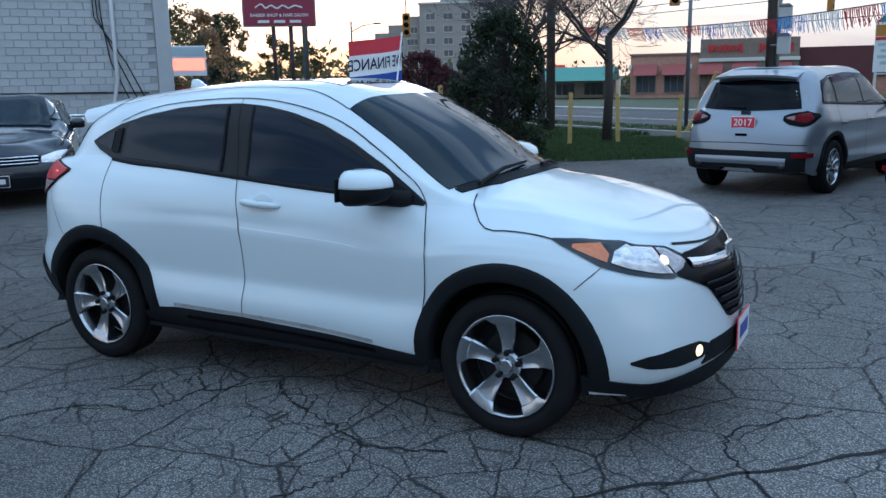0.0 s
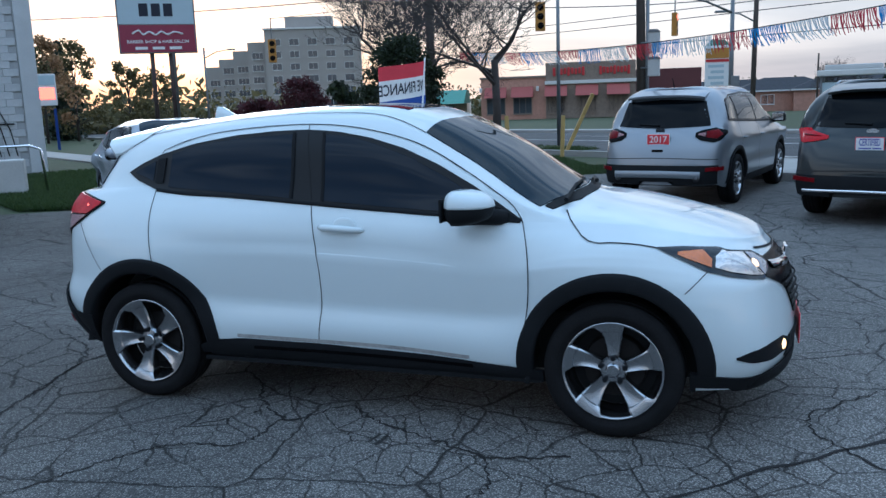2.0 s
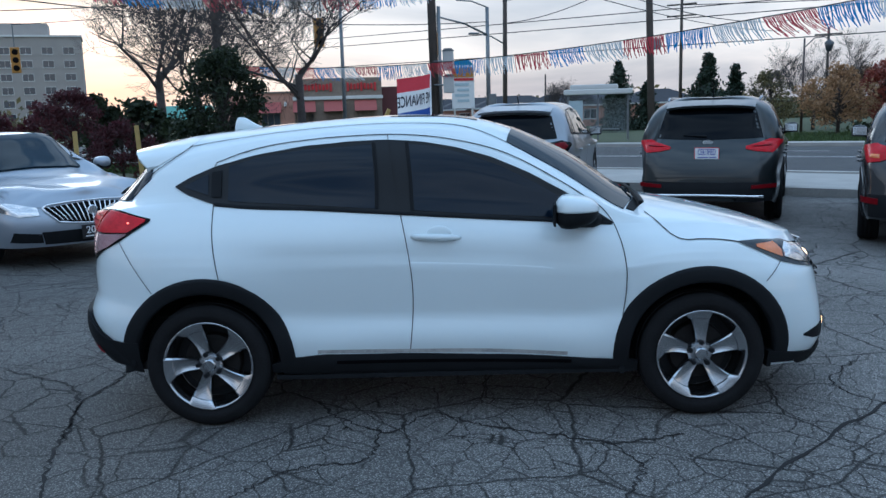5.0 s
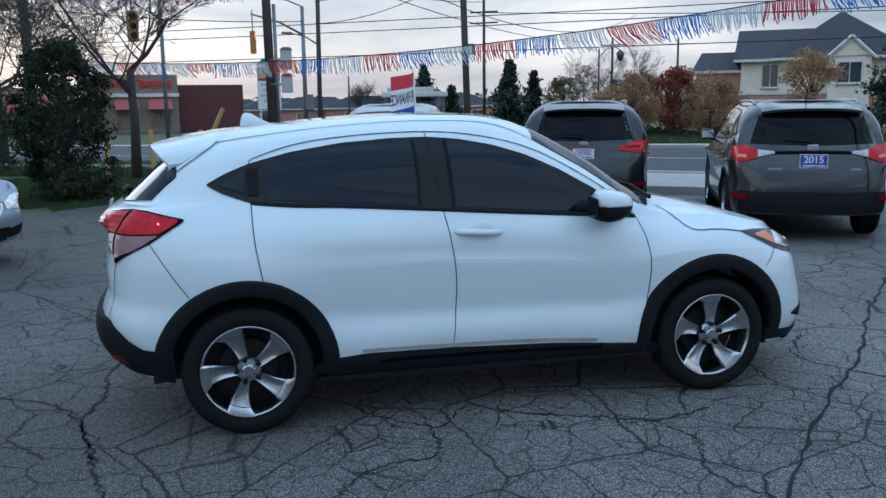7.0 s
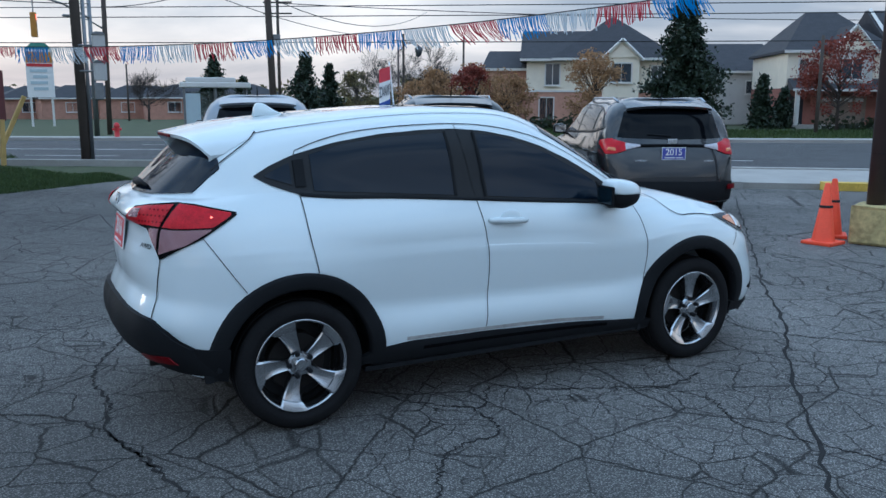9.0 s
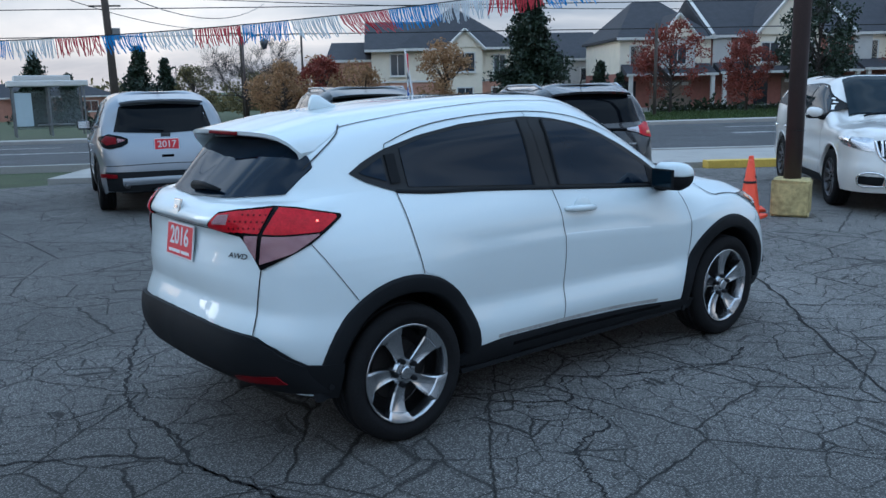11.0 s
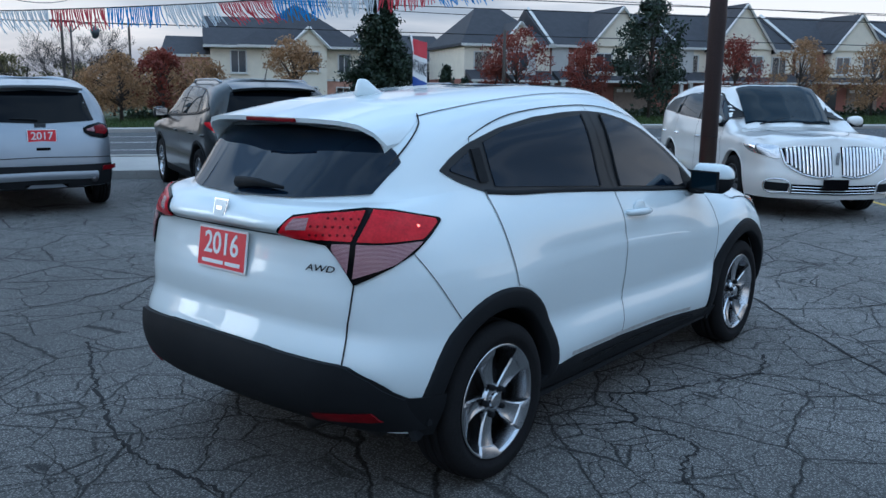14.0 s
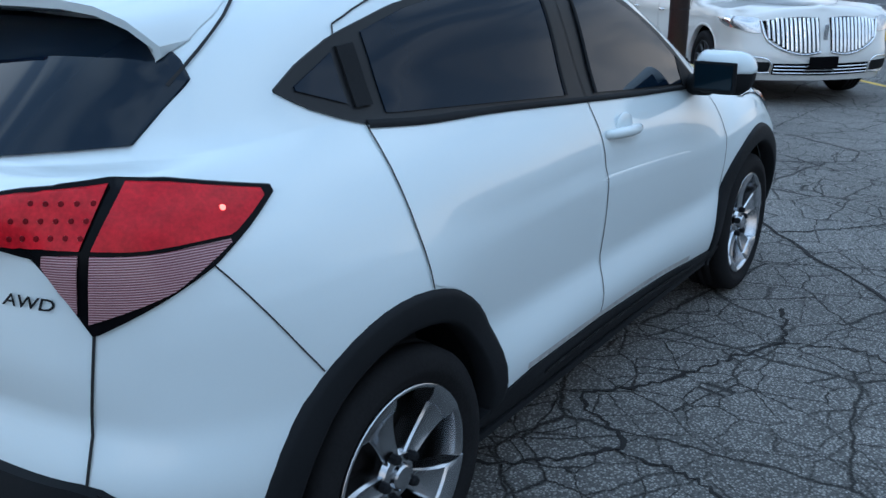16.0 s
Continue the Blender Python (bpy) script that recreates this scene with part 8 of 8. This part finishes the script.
def green_shop():
    p = az_far(E5, 107.7, 110)
    ob = thing("green_roofed_shop", "low shop with a green metal roof beyond the crossing", "building", Matrix.Translation((*p, fall(p[1]))) @ pose(0, 0, 0, 0, 0, 12))
    part("wall", box_bm((0, 4, 1.15), (8.2, 7, 2.3)), M_STUCCO, ob)
    part("roof", prism_bm([(-1.2, 0), (9, 0), (4.5, 1.6), (0, 1.4)], 9, Matrix.Translation((4.5, 0, 2.2)) @ pose(0, 0, 0, 90, 0, -90) @ pose(0, 0, 0, 0, 0, 0)), M_GREENROOF, ob, "green metal roof")
    part("sign_board", box_bm((-3.2, -1.0, 3.85), (2.4, 0.15, 0.6), 0.03), M_ORANGE, ob, "orange sign board")
    for k in range(2):
        window_unit(ob, pose(-2.2 + 3.6 * k, 0.4, 1.1), 2.4, 1.5, None, 2)


green_shop()


def apartments():
    p = az_far((1.5, -4.85), 118.0, 205)
    ob = thing("apartment_block", "pale six-storey apartment block with bay windows far off", "building", Matrix.Translation((*p, fall(60))) @ pose(0, 0, 0, 0, 0, 22))
    part("wall", box_bm((5, 8, 9.2), (22, 14, 20.4)), M_APT, ob)
    part("penthouse", box_bm((4, 9, 21), (11, 8, 3)), M_APT, ob)
    for k in range(4):
        h = 17.8 - 1.6 * k
        wing = part("stepped_wing", box_bm((-8.2 - 4.4 * k, 10 + 5 * k, h / 2 - 1), (4.6, 12, h)), M_APT, ob)
        for f in range(int((h - 2.5) / 2.8)):
            window_unit(ob, pose(-8.2 - 4.4 * k, 3.96 + 5 * k, 2.4 + 2.8 * f), 2.6, 1.5, None, 2)
    for f in range(6):
        for c in range(5):
            window_unit(ob, pose(-3.4 + 4.2 * c, 0.95, 2.4 + 2.8 * f), 2.2, 1.5, None, 1)
    part("roof_slab", box_bm((5, 8, 19.5), (22.6, 14.6, 0.4)), M_TRIM, ob)


apartments()


def hip_roof(parent, x0, x1, y0, y1, z, rise, over=0.45, ridge_in=None, name="roof"):
    """A hipped or gabled roof over a rectangle; ridge_in 0 gives gables."""
    x0, x1, y0, y1 = x0 - over, x1 + over, y0 - over, y1 + over
    k = (y1 - y0) / 2 if ridge_in is None else ridge_in
    ym = (y0 + y1) / 2
    bm = bmesh.new()
    c = [bm.verts.new(v) for v in ((x0, y0, z), (x1, y0, z), (x1, y1, z), (x0, y1, z))]
    d = [bm.verts.new((v.co.x, v.co.y, z - 0.18)) for v in c]
    r0, r1 = bm.verts.new((x0 + k, ym, z + rise)), bm.verts.new((x1 - k, ym, z + rise))
    for f in ((c[0], c[1], r1, r0), (c[2], c[3], r0, r1), (c[1], c[2], r1), (c[3], c[0], r0), tuple(d[::-1])):
        bm.faces.new(f)
    for i in range(4):
        j = (i + 1) % 4
        bm.faces.new((d[i], d[j], c[j], c[i]))
    bmesh.ops.recalc_face_normals(bm, faces=bm.faces)
    roof = part(name, bm, M_SHINGLE, parent, "dark shingle roof")
    part("fascia", box_bm(((x0 + x1) / 2, y0 - 0.01, z - 0.10), (x1 - x0, 0.06, 0.18)), M_TRIM, roof)
    return roof


def gable(parent, x, w, y, z, rise, depth, wall_mat):
    """A front gable: wall triangle, small roof and white barge boards."""
    tri = part("gable_wall", prism_bm([(-w / 2, 0), (w / 2, 0), (0, rise)], 0.25, Matrix.Translation((x, y + 0.1, z)) @ pose(0, 0, 0, 90)), wall_mat, parent)
    bm = bmesh.new()
    for s in (-1, 1):
        a = [(x + s * (w / 2 + 0.25), y - 0.30, z - 0.25 * 2 * rise / w), (x, y - 0.30, z + rise), (x, y + depth, z + rise), (x + s * (w / 2 + 0.25), y + depth, z - 0.25 * 2 * rise / w)]
        lo = [bm.verts.new(Vector(v)) for v in a]
        hi = [bm.verts.new(Vector(v) + Vector((0, 0, 0.16))) for v in a]
        bm.faces.new(hi)
        bm.faces.new(lo[::-1])
        for i in range(4):
            j = (i + 1) % 4
            bm.faces.new((lo[i], lo[j], hi[j], hi[i]))
    bmesh.ops.recalc_face_normals(bm, faces=bm.faces)
    roof = part("gable_roof", bm, M_SHINGLE, parent, "dark shingle roof")
    for s in (-1, 1):
        part("barge_board", tube_bm([(x + s * (w / 2 + 0.25), y - 0.33, z - 0.25 * 2 * rise / w + 0.05), (x, y - 0.33, z + rise + 0.05)], 0.11, 4), M_TRIM, roof)


def house_at(name, label, az, n, build):
    p = az_place(E1, az, n)
    ang = math.degrees(math.atan2(ROAD_D.y, ROAD_D.x))
    ob = thing(name, label, "house", Matrix.Translation((*p, fall(p[1]))) @ pose(0, 0, 0, 0, 0, ang) @ Matrix.Diagonal((1, 1, .92, 1)), "houses")
    build(ob)
    return ob


def big_house(ob):
    part("lower_wall", box_bm((0, 5, 1.25), (10.8, 10, 2.7)), M_BRICK_PALE, ob, "pale brick ground floor")
    part("upper_wall", box_bm((0, 5.05, 3.75), (10.7, 10, 2.5)), M_STUCCO, ob, "cream upper wall")
    hip_roof(ob, -5.4, 0.5, 0, 10, 4.95, 2.35, 0.45, 0.0)
    hip_roof(ob, -3.0, 5.4, -0.05, 10.05, 5.0, 3.35, 0.5, 4.55)
    part("garage_wing", box_bm((-7.0, 6, 2.1), (3.2, 8, 4.2)), M_BRICK_PALE, ob)
    hip_roof(ob, -8.6, -5.4, 2, 10, 4.3, 1.5, 0.3, 0.3)
    part("bay_wall", box_bm((1.6, -0.35, 2.55), (2.6, 0.8, 5.1)), M_STUCCO, ob)
    gable(ob, 1.6, 2.6, -0.7, 5.0, 1.25, 3.0, M_STUCCO)
    for x, z, w, h in ((-3.4, 3.8, 1.1, 1.6), (1.6, 3.9, 1.5, 1.4), (-3.8, 1.2, 1.1, 1.8), (1.6, 1.2, 1.2, 1.7), (4.3, 3.8, 0.9, 1.3), (4.2, 1.2, 1.0, 1.7)):
        window_unit(ob, pose(x, -0.78 if x == 1.6 else -0.02, z), w, h)
    for x0, x1 in ((-5.45, 0.27), (2.93, 5.45)):
        part("band", box_bm(((x0 + x1) / 2, -0.02, 2.56), (x1 - x0, 0.12, 0.14)), M_TRIM, ob)


def small_house(ob):
    part("wall", box_bm((0, 5, 2.3), (8, 10, 4.6)), M_SIDING, ob, "pale siding wall")
    hip_roof(ob, -4, 4, 0, 10, 4.6, 2.6, 0.4, 0.8)
    part("front_wall", box_bm((-3.9, 2.0, 2.6), (3.4, 6, 5.2)), M_STUCCO, ob)
    gable(ob, -3.9, 3.4, -1.1, 5.2, 1.7, 6.0, M_STUCCO)
    window_unit(ob, pose(-3.9, -1.03, 3.9), 1.4, 1.4)
    window_unit(ob, pose(2.0, -0.02, 3.2), 1.2, 1.1)
    window_unit(ob, pose(-3.9, -1.03, 1.2), 1.2, 1.4)


def town_house(kind):
    """One unit of the row: brick below, a cream front gable, a porch and a garage; kind 2 is the hipped end."""
    def build(ob):
        W = 6.6 if kind == 2 else 10.4
        part("lower_wall", box_bm((0, 5, 1.2), (W, 10, 2.8)), M_BRICK_RED, ob, "red brick ground floor")
        part("upper_wall", box_bm((0, 5, 3.85), (W - .02, 10, 2.5)), M_BRICK_RED if kind == 0 else M_STUCCO, ob)
        hip_roof(ob, -W / 2, W / 2, 0, 10, 5.1, 2.9, 0.3, 2.6 if kind == 2 else 0.0)
        gx, gw, rise = {0: (0.0, 4.8, 2.75), 1: (0.0, 5.2, 3.25), 2: (0.6, 2.6, 1.5)}[kind]
        part("bay_wall", box_bm((gx, -0.35, 3.85), (gw, 0.8, 2.5)), M_SIDING if kind == 2 else M_STUCCO, ob)
        gable(ob, gx, gw, -0.75, 5.05, rise, 4.6, M_STUCCO)
        part("gable_vent", box_bm((gx, -0.80, 5.05 + rise * 0.55), (0.42, 0.08, 0.75), 0.03), M_TRIM, ob)
        for x in {0: (-3.9, -1.3, 1.3, 4.0), 1: (-4.0, 1.2, 3.9), 2: (-1.9, 0.6)}[kind]:
            on_bay = abs(x - gx) < gw / 2
            window_unit(ob, pose(x, -0.78 if on_bay else -0.02, 3.85), 1.3, 1.35, None, 1)
        # white party-wall edge running up the roof
        if kind != 2:
            part("parapet_edge", tube_bm([(-W / 2, -0.32, 5.12), (-W / 2, 5.0, 8.08)], 0.14, 4), M_TRIM, ob)
            part("upper_siding", box_bm((-W / 2 + 0.7, -0.06, 3.85), (1.3, 0.14, 2.5)), M_SIDING, ob, "pale siding beside the party wall")
        part("porch_roof", prism_bm([(0, 0), (1.7, 0), (0, 0.75)], W - .2, Matrix.Translation((W / 2 - .1, -0.02, 2.5)) @ pose(0, 0, 0, 90, 0, -90), 0.0), M_SHINGLE, ob, "dark porch roof")
        part("eaves_trim", box_bm((0, -1.72, 2.48), (W - .1, 0.08, 0.16)), M_TRIM, ob)
        dx = {0: 1.5, 1: 2.0, 2: 0.4}[kind]
        g = part("garage_door", box_bm((dx, -0.05, 1.05), (3.0, 0.12, 2.1), 0.02), M_STONE, ob, "brown panelled garage door")
        for k in range(4):
            part("door_pane", box_bm((dx - 1.05 + 0.7 * k, -0.125, 1.85), (0.5, 0.02, 0.24)), M_TRIM, g)
        part("front_door", box_bm((dx - 3.0, -0.03, 1.05), (1.0, 0.10, 2.05), 0.02), M_NAVY, ob)
        for x in (-W / 2 + .4, W / 2 - .4):
            part("porch_column", box_bm((x, -1.55, 1.25), (0.26, 0.26, 2.4), 0.02), M_TRIM, ob)
        part("porch_slab", box_bm((0, -0.8, 0.06), (W - .1, 1.8, 0.3)), M_CONC, ob)

    return build


ALONG = math.degrees(math.atan2(ROAD_D.y, ROAD_D.x))
big = thing("detached_house", "two-storey cream and brick house with a dark hipped roof", "house", Matrix.Translation(on_road(4.0, 60)) @ pose(0, 0, 0, 0, 0, ALONG), "houses")
big_house(big)
house_at("detached_house", "grey-sided house with a steep front gable", 42.3, 66, small_house)
for k, along_s in enumerate((28.0, 38.4, 49.0, 59.4, 69.8, 80.2)):
    ob = thing("town_house", ("red brick town house with a cream gable", "cream town house with a tall gable")[k % 2], "house", Matrix.Translation(on_road(along_s, 55)) @ pose(0, 0, 0, 0, 0, ALONG), "town houses")
    town_house(k % 2)(ob)
end_unit = thing("town_house", "narrow end town house with a hipped roof", "house", Matrix.Translation(on_road(19.45, 55)) @ pose(0, 0, 0, 0, 0, ALONG), "town houses")
town_house(2)(end_unit)


def far_house(p, w, label):
    ob = thing("far_house", label, "house", Matrix.Translation((*p, fall(p[1]))) @ pose(0, 0, 0, 0, 0, random.uniform(-10, 10)), "far houses")
    part("wall", box_bm((0, 3, 1.3), (w, 7, 2.8)), M_BRICK_PALE, ob)
    hip_roof(ob, -w / 2, w / 2, -0.5, 6.5, 2.7, 1.6, 0.4)
    window_unit(ob, pose(-w * 0.2, -0.52, 1.5), 1.6, 1.2)
    window_unit(ob, pose(w * 0.22, -0.52, 1.5), 1.6, 1.2)


for az, dist, w in ((88.0, 125, 11), (85.5, 120, 12), (82.4, 118, 11), (79.6, 112, 11), (91.0, 130, 12), (76.2, 108, 10)):
    far_house(az_far(E5, az, dist), w, "low brick bungalow beyond the crossing")


M_THINGLASS = material("clear_panel_glass", (0.30, 0.34, 0.36), 0.05, 0, 0.05)
M_THINGLASS.node_tree.nodes["Principled BSDF"].inputs["Alpha"].default_value = 0.25


# ---- bus shelter, tall sign, truck ----
def bus_shelter():
    ob = thing("bus_shelter", "glass bus shelter with a flat roof across the road", "bus shelter", Matrix.Translation((7.5, 39.0, fall(39.0) + 0.1)) @ pose(0, 0, 0, 0, 0, -10))
    for x in (-1.5, 0, 1.5):
        for y in (-0.7, 0.7):
            part("post", box_bm((x, y, 1.15), (0.08, 0.08, 2.3)), M_STEEL, ob)
    part("roof", box_bm((0, 0, 2.42), (3.4, 1.8, 0.26), 0.05), M_TRIM, ob)
    part("roof_crown", box_bm((-0.2, 0, 2.66), (2.4, 1.2, 0.26), 0.08), M_SIDING, ob)
    for x0 in (-0.75, 0.75):
        part("glass_panel", box_bm((x0, 0.7, 1.2), (1.4, 0.02, 1.8)), M_THINGLASS, ob)
    part("glass_panel", box_bm((-1.5, 0, 1.2), (0.02, 1.3, 1.8)), M_THINGLASS, ob)
    part("poster", box_bm((-1.1, -0.68, 1.25), (0.7, 0.05, 1.5)), M_SIGN_TOP, ob, "pale blue poster")
    part("bench", box_bm((0.3, 0.4, 0.5), (1.6, 0.4, 0.08), 0.01), M_STEEL, ob)


bus_shelter()


def tall_sign():
    ob = thing("petrol_sign", "tall white sign with an orange and green top beyond the crossing", "sign", Matrix.Translation((1.0, 68.0, fall(68.0))) @ pose(0, 0, 0, 0, 0, 0))
    for x in (-0.75, 0.75):
        part("sign_post", box_bm((x, 0, 1.6), (0.16, 0.2, 3.2)), M_TRIM, ob)
    part("panel", box_bm((0, 0, 4.0), (1.9, 0.3, 3.6), 0.03), M_PLATE_WHITE, ob)
    part("orange_band", box_bm((0, -0.17, 5.2), (1.8, 0.03, 0.8)), M_SIGNAL, ob)
    part("red_band", box_bm((0, -0.17, 4.62), (1.8, 0.03, 0.22)), M_SIGNRED, ob)
    part("green_cap", prism_bm([(-0.95, 0), (0.95, 0), (0.5, 0.45), (-0.5, 0.45)], 0.3, Matrix.Translation((0, 0.15, 5.8)) @ pose(0, 0, 0, 90)), M_GREENROOF, ob)
    for k in range(4):
        part("writing_bar", box_bm((-0.1 + 0.1 * (k % 2), -0.17, 4.2 - 0.45 * k), (1.2 - 0.2 * (k % 2), 0.03, 0.22)), M_SIGN_TOP, ob)


tall_sign()


def box_truck():
    ob = thing("box_truck", "white box truck parked at the lot's edge", "truck", pose(19.4, -0.2, 0, 0, 0, -150))
    part("cargo_box", box_bm((-0.8, 0, 1.75), (4.4, 2.2, 2.3), 0.04), M_WHITE2, ob)
    part("cab", box_bm((2.2, 0, 1.25), (1.7, 2.0, 1.7), 0.18), M_WHITE2, ob)
    part("windscreen", box_bm((3.02, 0, 1.65), (0.10, 1.7, 0.7), 0.03), M_GLASS2, ob)
    part("chassis", box_bm((0, 0, 0.5), (5.6, 0.9, 0.3)), M_CLAD, ob)
    part("brand_panel", box_bm((-0.4, -1.11, 2.5), (1.6, 0.02, 0.5)), M_SIGNRED, ob)
    for s in (-1, 1):
        part("marker_lamp", box_bm((-2.9, s * 1.105, 0.8), (0.10, 0.02, 0.10)), M_REDDARK, ob)
        for x in (-1.9, 2.0):
            wheel(ob, x, s * 0.92, s, 0.38, 0.21, 0.24, "broad", 6, M_STEEL)


box_truck()
stop = part("wheel_stop", box_bm((0, 0, 0.09), (1.8, 0.2, 0.18), 0.04), M_YELLOW)
stop.matrix_world = pose(16.0, 0.7, 0, 0, 0, 35)
tagged(stop, "yellow concrete wheel stop on the lot", "wheel stop")

# plain walls and trees close the place behind the viewer
back = thing("sales_building", "plain low sales building behind the viewer", "building", pose(2, -24, 0, 0, 0, 0))
part("wall", box_bm((0, 0, 2.2), (34, 6, 4.4)), M_BLOCK, back)
part("roof", box_bm((0, 0, 4.55), (34.6, 6.6, 0.3)), M_STEEL, back)
